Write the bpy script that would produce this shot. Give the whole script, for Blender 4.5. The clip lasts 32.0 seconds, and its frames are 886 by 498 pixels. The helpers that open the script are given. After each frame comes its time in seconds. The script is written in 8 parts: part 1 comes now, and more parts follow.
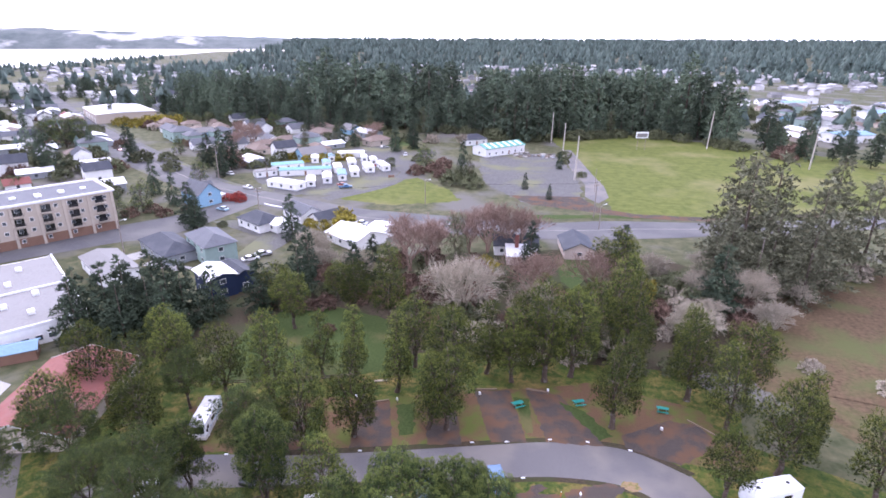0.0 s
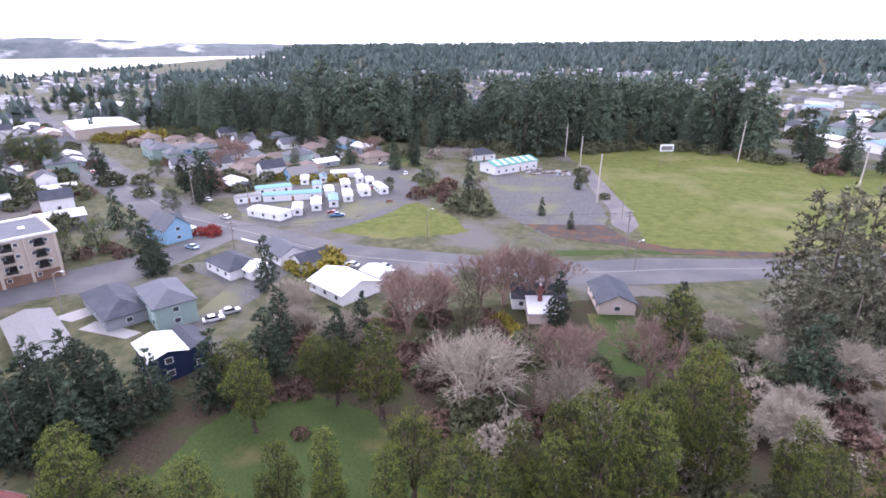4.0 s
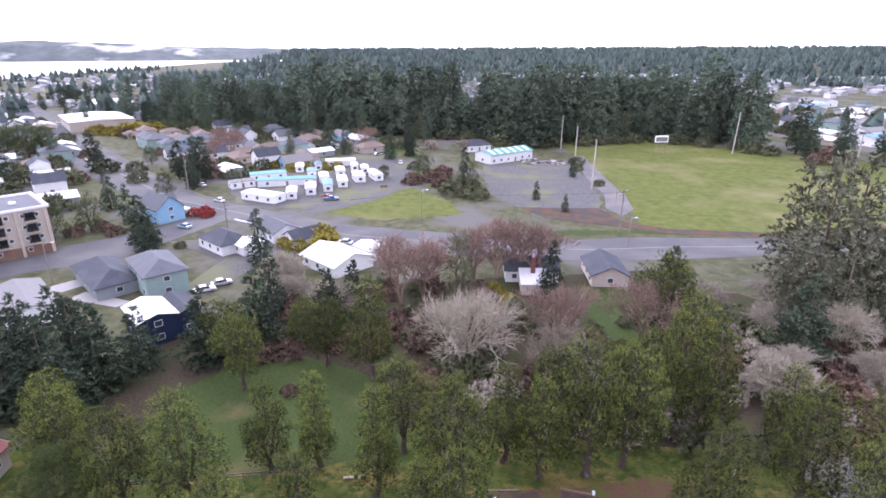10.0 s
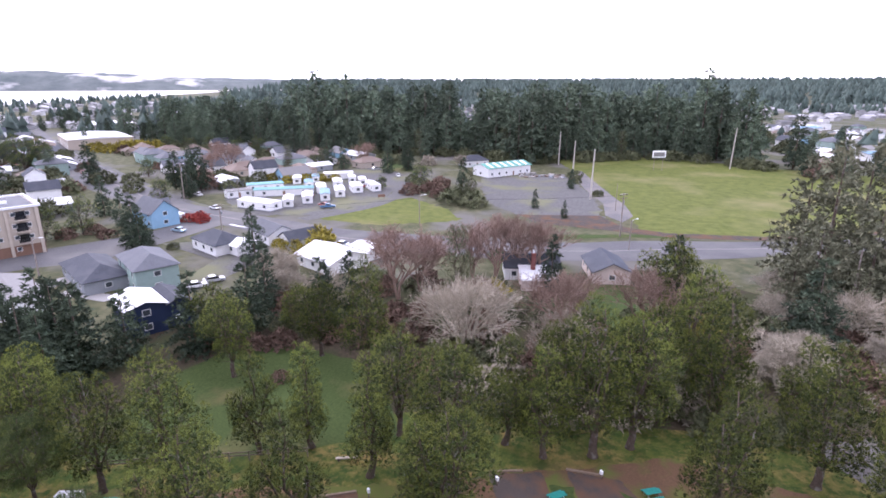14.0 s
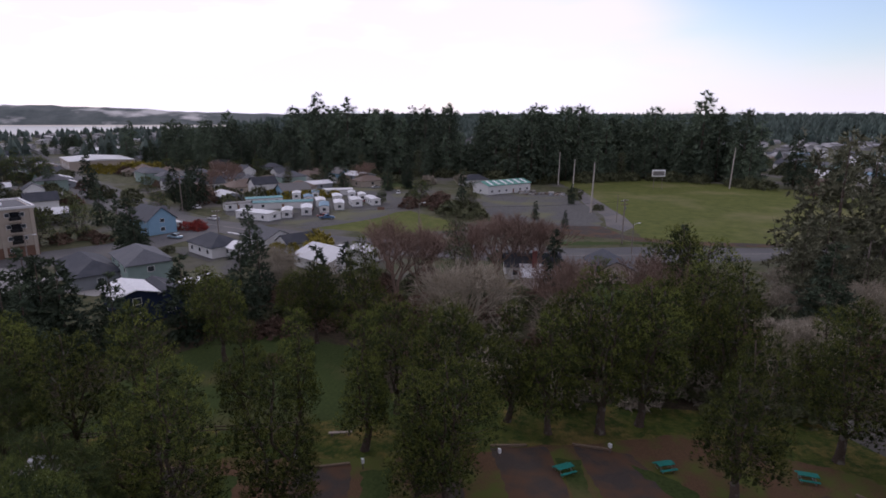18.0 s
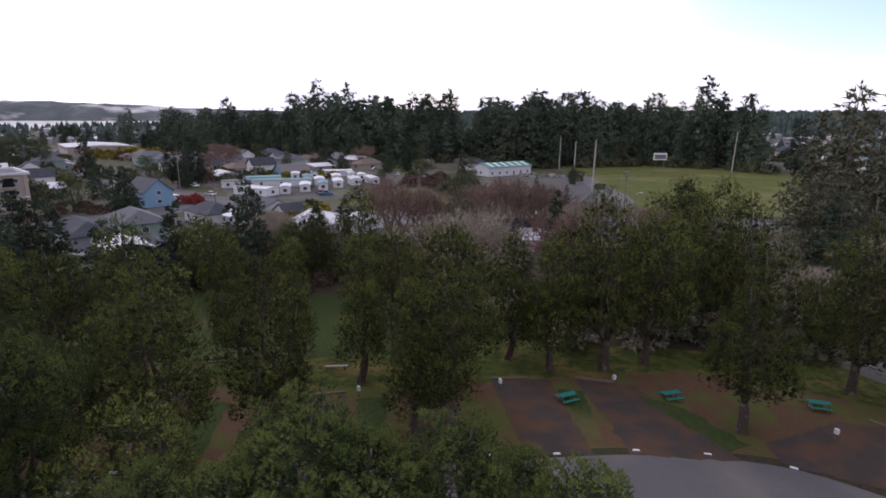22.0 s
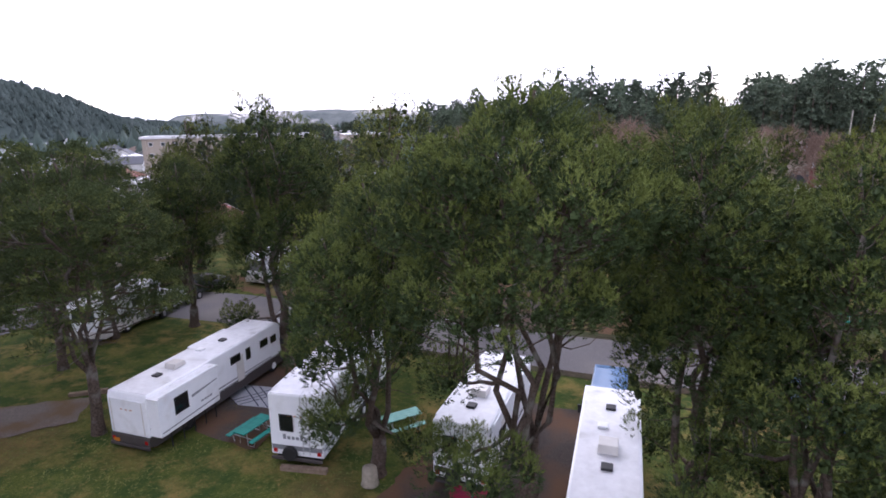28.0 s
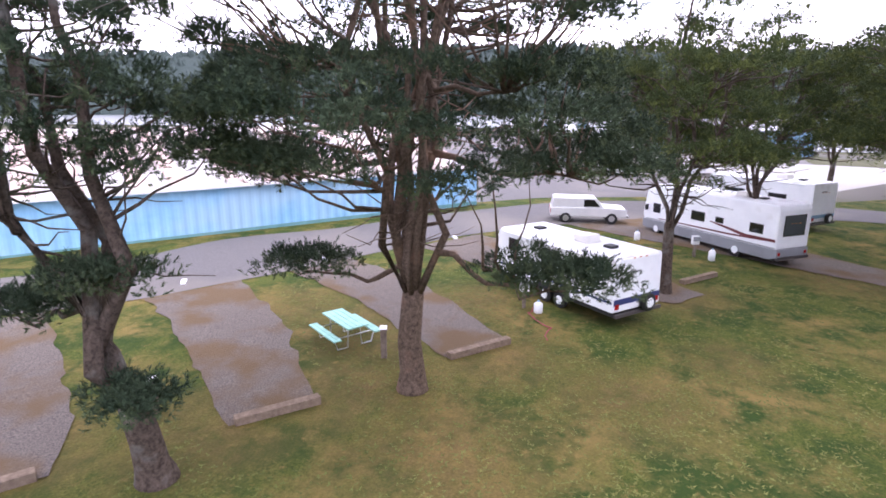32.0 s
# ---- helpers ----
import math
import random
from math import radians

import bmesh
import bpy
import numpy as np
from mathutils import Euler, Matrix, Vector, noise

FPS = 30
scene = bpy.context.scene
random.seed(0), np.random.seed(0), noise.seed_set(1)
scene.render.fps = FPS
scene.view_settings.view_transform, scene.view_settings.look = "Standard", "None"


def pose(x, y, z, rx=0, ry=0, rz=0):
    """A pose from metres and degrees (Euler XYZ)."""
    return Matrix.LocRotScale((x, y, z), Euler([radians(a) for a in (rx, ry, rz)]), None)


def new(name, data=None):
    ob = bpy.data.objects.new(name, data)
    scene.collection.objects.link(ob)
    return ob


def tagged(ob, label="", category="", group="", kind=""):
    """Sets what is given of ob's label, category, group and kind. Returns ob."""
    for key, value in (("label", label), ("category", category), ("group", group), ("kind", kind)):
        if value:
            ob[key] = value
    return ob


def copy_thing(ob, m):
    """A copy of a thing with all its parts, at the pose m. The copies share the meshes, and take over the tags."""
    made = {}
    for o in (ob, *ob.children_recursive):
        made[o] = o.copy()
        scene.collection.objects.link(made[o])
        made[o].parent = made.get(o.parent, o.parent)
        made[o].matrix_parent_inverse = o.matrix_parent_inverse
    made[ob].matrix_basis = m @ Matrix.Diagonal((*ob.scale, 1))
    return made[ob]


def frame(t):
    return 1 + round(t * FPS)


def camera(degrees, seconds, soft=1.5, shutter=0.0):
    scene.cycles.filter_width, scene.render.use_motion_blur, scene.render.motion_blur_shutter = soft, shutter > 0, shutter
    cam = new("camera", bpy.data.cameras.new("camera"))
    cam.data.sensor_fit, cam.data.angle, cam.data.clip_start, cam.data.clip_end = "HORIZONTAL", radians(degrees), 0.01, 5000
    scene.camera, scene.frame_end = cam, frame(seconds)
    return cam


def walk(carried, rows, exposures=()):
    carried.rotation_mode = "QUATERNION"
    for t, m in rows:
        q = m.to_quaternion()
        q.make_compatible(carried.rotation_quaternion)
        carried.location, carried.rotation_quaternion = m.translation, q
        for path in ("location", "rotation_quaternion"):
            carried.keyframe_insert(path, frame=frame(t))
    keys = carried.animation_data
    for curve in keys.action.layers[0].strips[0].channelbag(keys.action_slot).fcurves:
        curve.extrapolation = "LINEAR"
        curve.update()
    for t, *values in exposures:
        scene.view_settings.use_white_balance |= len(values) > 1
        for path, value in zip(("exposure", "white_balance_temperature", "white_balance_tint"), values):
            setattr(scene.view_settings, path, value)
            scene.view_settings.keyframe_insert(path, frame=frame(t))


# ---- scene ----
import itertools

cam = camera(76.8, 32.0, soft=1.7)
ROWS = [
    (0, 3.85, -1.10, 55.66, 7.46, -20.65, 0.28),
    (0.5, 3.25, 2.95, 55.75, 7.47, -20.65, 0.26),
    (1, 2.76, 6.96, 55.84, 7.47, -20.65, 0.23),
    (1.5, 2.15, 10.98, 55.98, 7.51, -20.69, 0.21),
    (2, 1.42, 15.02, 56.13, 7.50, -20.74, 0.29),
    (2.5, 0.88, 19.18, 56.23, 7.52, -20.67, 0.24),
    (3, 0.23, 23.23, 56.37, 7.46, -20.55, 0.15),
    (3.5, -0.14, 26.90, 56.25, 7.47, -20.05, -0.39),
    (4, -0.54, 29.01, 56.42, 7.92, -20.27, -0.46),
    (4.5, -0.66, 30.21, 56.26, 8.54, -20.39, -0.50),
    (6.5, 0.15, 28.09, 55.70, 9.71, -20.35, 0.01),
    (7, 0.44, 26.60, 55.47, 9.51, -20.42, 0.51),
    (7.5, 0.75, 26.76, 54.55, 8.91, -19.66, -0.00),
    (8, 0.75, 26.77, 53.64, 8.43, -19.66, -0.05),
    (8.5, 0.85, 26.79, 52.49, 8.07, -19.59, -0.19),
    (9, 0.76, 26.93, 51.35, 7.84, -19.64, -0.22),
    (9.5, 0.67, 26.89, 50.26, 7.73, -19.70, -0.19),
    (10, 0.64, 26.85, 49.11, 7.59, -19.69, -0.20),
    (10.5, 0.64, 26.82, 48.02, 7.49, -19.71, -0.11),
    (11, 0.61, 26.87, 46.99, 7.44, -19.72, -0.08),
    (11.5, 0.59, 26.91, 45.91, 7.39, -19.65, -0.08),
    (12, 0.61, 26.93, 44.90, 7.39, -19.70, -0.08),
    (12.5, 0.56, 26.91, 43.97, 7.43, -19.72, -0.04),
    (13, 0.49, 26.91, 43.13, 7.31, -19.61, 0.01),
    (13.5, 0.49, 26.86, 42.29, 7.43, -19.25, 0.01),
    (14, 0.48, 26.97, 41.30, 7.32, -16.67, -0.04),
    (14.5, 0.48, 26.88, 40.26, 7.33, -14.41, -0.03),
    (16.5, 0.40, 27.06, 36.02, 7.33, -13.02, -0.08),
    (17, 0.44, 27.11, 34.95, 7.31, -13.05, -0.05),
    (17.5, 0.47, 27.12, 34.03, 7.29, -13.09, 0.02),
    (18, 0.49, 27.00, 33.10, 7.29, -13.15, 0.09),
    (18.5, 0.42, 26.96, 32.11, 7.16, -13.14, 0.13),
    (19, 0.42, 26.96, 31.19, 7.16, -13.13, 0.11),
    (19.5, 0.45, 27.00, 30.31, 7.14, -13.15, 0.13),
    (20, 0.51, 27.03, 29.28, 7.13, -13.20, 0.24),
    (20.5, 0.53, 26.94, 28.35, 7.11, -13.22, 0.26),
    (21, 0.59, 27.00, 27.32, 7.15, -13.24, 0.20),
    (21.5, 0.53, 27.03, 26.43, 7.18, -13.30, 0.23),
    (22, 0.58, 27.12, 25.45, 7.29, -13.31, 0.22),
    (22.5, 0.55, 27.12, 24.58, 7.25, -13.30, 0.24),
    (23, 0.56, 27.10, 23.71, 7.26, -13.36, 0.29),
    (23.5, 0.57, 27.09, 22.85, 7.29, -13.42, 0.28),
    (24, 0.67, 27.09, 21.95, 7.37, -13.50, 0.27),
    (24.5, 0.67, 27.07, 21.03, 7.37, -13.59, 0.30),
    (26.5, 0.10, 27.18, 17.67, 6.92, -14.11, 0.08),
    (27, 0.72, 26.78, 16.85, 13.07, -13.91, -0.43),
    (27.5, 0.87, 26.61, 15.79, 22.49, -13.49, -0.70),
    (28, 0.95, 26.55, 14.74, 31.41, -12.93, -1.01),
    (28.5, 0.80, 26.20, 13.77, 40.27, -12.59, -1.05),
    (29, 0.86, 26.13, 12.52, 49.77, -11.89, -0.75),
    (29.5, 0.72, 26.07, 11.92, 59.33, -12.39, -0.14),
    (30, 0.68, 26.08, 11.22, 69.06, -12.71, 0.25),
    (30.5, 0.60, 26.29, 10.63, 78.66, -13.06, 0.38),
    (31, 0.56, 26.32, 9.91, 88.56, -13.38, 0.18),
    (31.5, 0.51, 26.36, 9.05, 98.28, -13.63, 0.09),
    (32, 0.45, 26.40, 8.09, 107.90, -13.99, 0.03),
]
LIGHT = [(0, 0.64, 5700, 25), (4.5, 0.52, 5750, 25), (13.5, 0.54, 5800, 24), (14.5, 0.24, 5950, 23), (16.5, -1.38, 6100, 21), (19, -1.52, 6050, 22), (21, -1.35, 6050, 22), (23, -0.82, 6050, 22), (24.5, -0.46, 6000, 22), (26.5, -0.12, 5950, 21), (28, 0.02, 5900, 21), (30, 0.2, 5900, 22), (32, 0.74, 6080, 23)]
walk(cam, [(t, pose(x, y, z, 90 + pitch, 0, yaw) @ pose(0, 0, 0, 0, 0, roll)) for t, x, y, z, yaw, pitch, roll in ROWS], LIGHT)

# ---- sky and light ----
SUN_EL, SUN_AZ = 32, 325


def build_sky():
    world = bpy.data.worlds.new("overcast_sky")
    scene.world = world
    world.use_nodes = True
    nt = world.node_tree
    nt.nodes.clear()
    out, bg = nt.nodes.new("ShaderNodeOutputWorld"), nt.nodes.new("ShaderNodeBackground")
    sky = nt.nodes.new("ShaderNodeTexSky")
    sky.sky_type, sky.sun_disc = "NISHITA", False
    sky.sun_elevation, sky.sun_rotation = radians(SUN_EL), radians(SUN_AZ)
    coord, sep = nt.nodes.new("ShaderNodeTexCoord"), nt.nodes.new("ShaderNodeSeparateXYZ")
    mapping = nt.nodes.new("ShaderNodeMapping")
    mapping.inputs["Scale"].default_value = (1.0, 1.0, 4.0)
    noise_tex = nt.nodes.new("ShaderNodeTexNoise")
    noise_tex.inputs["Scale"].default_value, noise_tex.inputs["Detail"].default_value = 2.6, 6
    clouds = nt.nodes.new("ShaderNodeValToRGB")
    clouds.color_ramp.elements[0].position, clouds.color_ramp.elements[1].position = 0.30, 0.52
    clouds.color_ramp.elements[0].color = (0.3, 0.3, 0.3, 1)
    glow = nt.nodes.new("ShaderNodeMapRange")
    glow.inputs["From Min"].default_value, glow.inputs["From Max"].default_value = 0.0, 0.55
    glow.inputs["To Min"].default_value, glow.inputs["To Max"].default_value = SKY_LOW, SKY_HIGH
    tint = nt.nodes.new("ShaderNodeVectorMath")
    tint.operation = "SCALE"
    tint.inputs[0].default_value = (1.0, 0.96, 1.03)
    mix = nt.nodes.new("ShaderNodeMix")
    mix.data_type = "RGBA"
    bg.inputs["Strength"].default_value = 0.1
    link = nt.links.new
    link(coord.outputs["Generated"], sep.inputs[0])
    link(coord.outputs["Generated"], mapping.inputs["Vector"])
    link(mapping.outputs[0], noise_tex.inputs["Vector"])
    link(noise_tex.outputs["Fac"], clouds.inputs[0])
    link(sep.outputs["Z"], glow.inputs["Value"])
    toward = nt.nodes.new("ShaderNodeVectorMath")
    toward.operation = "DOT_PRODUCT"
    toward.inputs[1].default_value = (math.sin(radians(SUN_AZ)), math.cos(radians(SUN_AZ)), 0.25)
    side, both = nt.nodes.new("ShaderNodeMapRange"), nt.nodes.new("ShaderNodeMath")
    side.inputs["From Min"].default_value, side.inputs["From Max"].default_value = -0.7, 0.8
    side.inputs["To Min"].default_value, side.inputs["To Max"].default_value = 0.55, 1.1
    both.operation = "MULTIPLY"
    link(coord.outputs["Generated"], toward.inputs[0])
    link(toward.outputs["Value"], side.inputs["Value"])
    link(glow.outputs[0], both.inputs[0])
    link(side.outputs[0], both.inputs[1])
    link(both.outputs[0], tint.inputs["Scale"])
    # A break in the cloud to the north-east.
    gap, rift, cover = nt.nodes.new("ShaderNodeVectorMath"), nt.nodes.new("ShaderNodeMapRange"), nt.nodes.new("ShaderNodeMath")
    gap.operation, cover.operation = "DOT_PRODUCT", "MULTIPLY"
    gap.inputs[1].default_value = Vector((0.42, 0.83, 0.33)).normalized()
    rift.interpolation_type = "SMOOTHSTEP"
    rift.inputs["From Min"].default_value, rift.inputs["From Max"].default_value = 0.94, 0.98
    rift.inputs["To Min"].default_value, rift.inputs["To Max"].default_value = 1.0, 0.04
    link(coord.outputs["Generated"], gap.inputs[0])
    link(gap.outputs["Value"], rift.inputs["Value"])
    link(clouds.outputs[0], cover.inputs[0])
    link(rift.outputs[0], cover.inputs[1])
    link(cover.outputs[0], mix.inputs["Factor"])
    clear = nt.nodes.new("ShaderNodeVectorMath")
    clear.operation = "SCALE"
    clear.inputs["Scale"].default_value = 4.0
    link(sky.outputs[0], clear.inputs[0])
    link(clear.outputs[0], mix.inputs["A"])
    link(tint.outputs[0], mix.inputs["B"])
    link(mix.outputs["Result"], bg.inputs["Color"])
    link(bg.outputs[0], out.inputs[0])
    sun = new("sun", bpy.data.lights.new("sun", "SUN"))
    sun.data.energy, sun.data.angle, sun.data.color = 1.0, radians(14), (1.0, 0.96, 0.9)
    az, el = radians(SUN_AZ), radians(SUN_EL)
    way = Vector((math.sin(az) * math.cos(el), math.cos(az) * math.cos(el), math.sin(el)))
    sun.matrix_world = way.to_track_quat("Z", "Y").to_matrix().to_4x4()


SKY_LOW, SKY_HIGH = 28.0, 22.0
build_sky()


# ---- materials ----
def material(name, c1, c2, scale=4.0, rough=0.8, bump=0.0, metal=0.0, vary=0.0, island=0.0, patch=None, patch_scale=0.2, patch_range=(0.45, 0.62), spec=0.3, coat=0.0, world_space=False):
    """Two colours mixed by fine noise, a third laid over in larger patches; lightness varies by object and by island."""
    m = bpy.data.materials.new(name)
    m.use_nodes = True
    nt = m.node_tree
    link, bsdf = nt.links.new, nt.nodes["Principled BSDF"]
    coord = nt.nodes.new("ShaderNodeNewGeometry" if world_space else "ShaderNodeTexCoord")
    vec = coord.outputs["Position" if world_space else "Object"]
    fine = nt.nodes.new("ShaderNodeTexNoise")
    fine.inputs["Scale"].default_value, fine.inputs["Detail"].default_value = scale, 8
    fine.inputs["Roughness"].default_value = 0.65
    link(vec, fine.inputs["Vector"])
    ramp = nt.nodes.new("ShaderNodeValToRGB")
    ramp.color_ramp.elements[0].position, ramp.color_ramp.elements[1].position = 0.32, 0.68
    ramp.color_ramp.elements[0].color, ramp.color_ramp.elements[1].color = (*c1, 1), (*c2, 1)
    link(fine.outputs["Fac"], ramp.inputs[0])
    colour = ramp.outputs[0]
    if patch:
        large = nt.nodes.new("ShaderNodeTexNoise")
        large.inputs["Scale"].default_value, large.inputs["Detail"].default_value = patch_scale, 5
        link(vec, large.inputs["Vector"])
        mask = nt.nodes.new("ShaderNodeMapRange")
        mask.inputs["From Min"].default_value, mask.inputs["From Max"].default_value = patch_range
        link(large.outputs["Fac"], mask.inputs["Value"])
        mix = nt.nodes.new("ShaderNodeMix")
        mix.data_type = "RGBA"
        link(mask.outputs[0], mix.inputs["Factor"])
        link(colour, mix.inputs["A"])
        mix.inputs["B"].default_value = (*patch, 1)
        colour = mix.outputs["Result"]
    for amount, kind in ((vary, "ShaderNodeObjectInfo"), (island, "ShaderNodeNewGeometry")):
        if amount:
            info = nt.nodes.new(kind)
            hsv = nt.nodes.new("ShaderNodeHueSaturation")
            span = nt.nodes.new("ShaderNodeMapRange")
            span.inputs["To Min"].default_value, span.inputs["To Max"].default_value = 1 - amount, 1 + amount
            link(info.outputs["Random" if kind.endswith("ObjectInfo") else "Random Per Island"], span.inputs["Value"])
            link(span.outputs[0], hsv.inputs["Value"])
            link(colour, hsv.inputs["Color"])
            colour = hsv.outputs[0]
    link(colour, bsdf.inputs["Base Color"])
    bsdf.inputs["Roughness"].default_value, bsdf.inputs["Metallic"].default_value = rough, metal
    bsdf.inputs["Specular IOR Level"].default_value, bsdf.inputs["Coat Weight"].default_value = spec, coat
    if bump:
        b = nt.nodes.new("ShaderNodeBump")
        b.inputs["Strength"].default_value, b.inputs["Distance"].default_value = bump, 0.05
        link(fine.outputs["Fac"], b.inputs["Height"])
        link(b.outputs[0], bsdf.inputs["Normal"])
    return m


def plain(name, c, rough=0.5, metal=0.0, spec=0.4, vary=0.0, coat=0.0):
    return material(name, tuple(0.86 * v for v in c), c, 1.3, rough, 0.0, metal, vary, spec=spec, coat=coat)


def turf(name, dark, light, straw, moss, soil=(0.2, 0.135, 0.06), worn=()):
    """Mown grass: fine blades, tufts of moss and straw-coloured patches at four scales, and ragged bare spots (x, y, radius)."""
    m = bpy.data.materials.new(name)
    m.use_nodes = True
    nt = m.node_tree
    link, bsdf = nt.links.new, nt.nodes["Principled BSDF"]
    pos = nt.nodes.new("ShaderNodeNewGeometry").outputs["Position"]

    def field(scale, detail, lo, hi):
        n = nt.nodes.new("ShaderNodeTexNoise")
        n.inputs["Scale"].default_value, n.inputs["Detail"].default_value, n.inputs["Roughness"].default_value = scale, detail, 0.7
        link(pos, n.inputs["Vector"])
        r = nt.nodes.new("ShaderNodeMapRange")
        r.inputs["From Min"].default_value, r.inputs["From Max"].default_value = lo, hi
        link(n.outputs["Fac"], r.inputs["Value"])
        return r.outputs[0], n.outputs["Fac"]

    def blend(fac, a, b):
        x = nt.nodes.new("ShaderNodeMix")
        x.data_type = "RGBA"
        link(fac, x.inputs["Factor"])
        for key, v in (("A", a), ("B", b)):
            if isinstance(v, tuple):
                x.inputs[key].default_value = (*v, 1)
            else:
                link(v, x.inputs[key])
        return x.outputs["Result"]

    fine, height = field(16, 9, 0.35, 0.65)
    col = blend(fine, dark, light)
    col = blend(field(0.28, 7, 0.47, 0.66)[0], col, straw)
    col = blend(field(0.75, 8, 0.45, 0.60)[0], col, moss)
    col = blend(field(2.6, 8, 0.58, 0.72)[0], col, straw)
    wear = None
    for x, y, r in worn:
        gap = nt.nodes.new("ShaderNodeVectorMath")
        gap.operation = "DISTANCE"
        gap.inputs[1].default_value = (x, y, -1.0)
        link(pos, gap.inputs[0])
        near = nt.nodes.new("ShaderNodeMapRange")
        near.inputs["From Min"].default_value, near.inputs["From Max"].default_value = 1.15 * r, 0.25 * r
        link(gap.outputs["Value"], near.inputs["Value"])
        if wear is None:
            wear = near.outputs[0]
        else:
            most = nt.nodes.new("ShaderNodeMath")
            most.operation = "MAXIMUM"
            link(wear, most.inputs[0])
            link(near.outputs[0], most.inputs[1])
            wear = most.outputs[0]
    if wear is not None:
        # Ragged: the wear eats in where a noise at hand's width and at a metre lets it.
        for scale, lo, hi, tone in ((0.9, 0.25, 0.6, straw), (1.6, 0.42, 0.68, soil)):
            bite = nt.nodes.new("ShaderNodeMath")
            bite.operation = "MULTIPLY"
            link(wear, bite.inputs[0])
            link(field(scale, 9, lo, hi)[0], bite.inputs[1])
            bite.use_clamp = True
            col = blend(bite.outputs[0], col, blend(fine, tuple(0.62 * v for v in tone), tone))
    link(col, bsdf.inputs["Base Color"])
    bsdf.inputs["Roughness"].default_value, bsdf.inputs["Specular IOR Level"].default_value = 0.95, 0.1
    bump = nt.nodes.new("ShaderNodeBump")
    bump.inputs["Strength"].default_value, bump.inputs["Distance"].default_value = 0.9, 0.06
    link(height, bump.inputs["Height"])
    link(bump.outputs[0], bsdf.inputs["Normal"])
    return m


M = {}
M["grass"] = turf("lawn_grass", (0.036, 0.058, 0.012), (0.128, 0.142, 0.032), (0.225, 0.160, 0.056), (0.036, 0.064, 0.015),
                  worn=[(-12.5, 20.3, 3.2), (-15.8, 18.5, 3.6), (-17, 15, 3), (-9, 17.5, 2.8), (-6.5, 14, 3), (-20, 21, 3), (-15.5, 23.2, 2.8), (-10, 23, 3), (-24, 28.5, 3), (-21, 26, 2.2), (-29, 36, 3),
                        (-13.5, 40.8, 2), (-8.5, 41.8, 2.6), (-26.5, 40, 1.8), (-31, 38.6, 1.8), (-19.5, 34.5, 1.4), (-14.8, 37.2, 1.4), (-6.6, 21.2, 1.4), (15, 57.8, 2.8), (18, 58.4, 2.2), (10, 79, 6), (-14, 27, 2.8), (-17.5, 30, 2.2)])
M["rough_ground"] = material("rough_town_ground", (0.048, 0.058, 0.026), (0.125, 0.118, 0.068), 0.35, 0.95, 0.4, patch=(0.13, 0.122, 0.108), patch_scale=0.035, patch_range=(0.5, 0.62), spec=0.1, world_space=True)
M["duff"] = material("needle_litter", (0.085, 0.05, 0.03), (0.17, 0.105, 0.06), 7, 0.95, 0.5, patch=(0.10, 0.115, 0.03), patch_scale=0.3, spec=0.1, world_space=True)
M["gravel"] = material("packed_gravel", (0.085, 0.074, 0.066), (0.24, 0.205, 0.178), 22, 0.95, 0.9, patch=(0.15, 0.105, 0.062), patch_scale=0.5, patch_range=(0.45, 0.62), spec=0.1, world_space=True)
M["gravel_dark"] = material("dark_gravel", (0.043, 0.037, 0.034), (0.105, 0.087, 0.074), 20, 0.95, 0.5, patch=(0.12, 0.072, 0.045), patch_scale=0.3, spec=0.1, world_space=True)
M["asphalt"] = material("camp_asphalt", (0.105, 0.099, 0.100), (0.168, 0.160, 0.158), 14, 0.9, 0.3, patch=(0.18, 0.165, 0.15), patch_scale=0.12, spec=0.2, world_space=True)
M["road"] = material("street_asphalt", (0.082, 0.080, 0.083), (0.125, 0.121, 0.124), 3, 0.9, 0.2, patch=(0.14, 0.135, 0.13), patch_scale=0.06, spec=0.2, world_space=True)
M["concrete"] = material("pale_concrete", (0.27, 0.262, 0.25), (0.38, 0.365, 0.345), 5, 0.9, 0.2, spec=0.2, world_space=True)
M["field"] = material("mown_field_grass", (0.075, 0.096, 0.022), (0.138, 0.146, 0.040), 0.35, 0.95, 0.3, patch=(0.20, 0.18, 0.085), patch_scale=0.03, patch_range=(0.5, 0.72), spec=0.1, world_space=True)
M["green_lawn"] = material("bright_lawn", (0.03116, 0.05084, 0.01476), (0.0697, 0.0943, 0.0287), 3, 0.95, 0.4, patch=(0.1312, 0.1148, 0.0492), patch_scale=0.08, patch_range=(0.55, 0.7), spec=0.1, world_space=True)
M["marsh"] = material("brown_marsh_grass", (0.065, 0.047, 0.026), (0.135, 0.092, 0.056), 1.2, 0.95, 0.6, patch=(0.088, 0.094, 0.037), patch_scale=0.09, spec=0.1, world_space=True)
M["water"] = material("bay_water", (0.10, 0.12, 0.13), (0.14, 0.16, 0.17), 0.4, 0.3, 0.3, spec=0.5, world_space=True)
M["sand"] = material("pale_dune_sand", (0.5, 0.46, 0.4), (0.62, 0.57, 0.5), 0.05, 0.9, world_space=True)
M["bark"] = material("pine_bark", (0.045, 0.033, 0.026), (0.15, 0.115, 0.092), 12, 0.95, 1.0, patch=(0.21, 0.20, 0.175), patch_scale=1.3, patch_range=(0.52, 0.68), spec=0.1)
M["bark_pale"] = material("grey_twig_bark", (0.25, 0.215, 0.165), (0.40, 0.35, 0.275), 5, 0.95, 0.3, spec=0.1, vary=0.15)
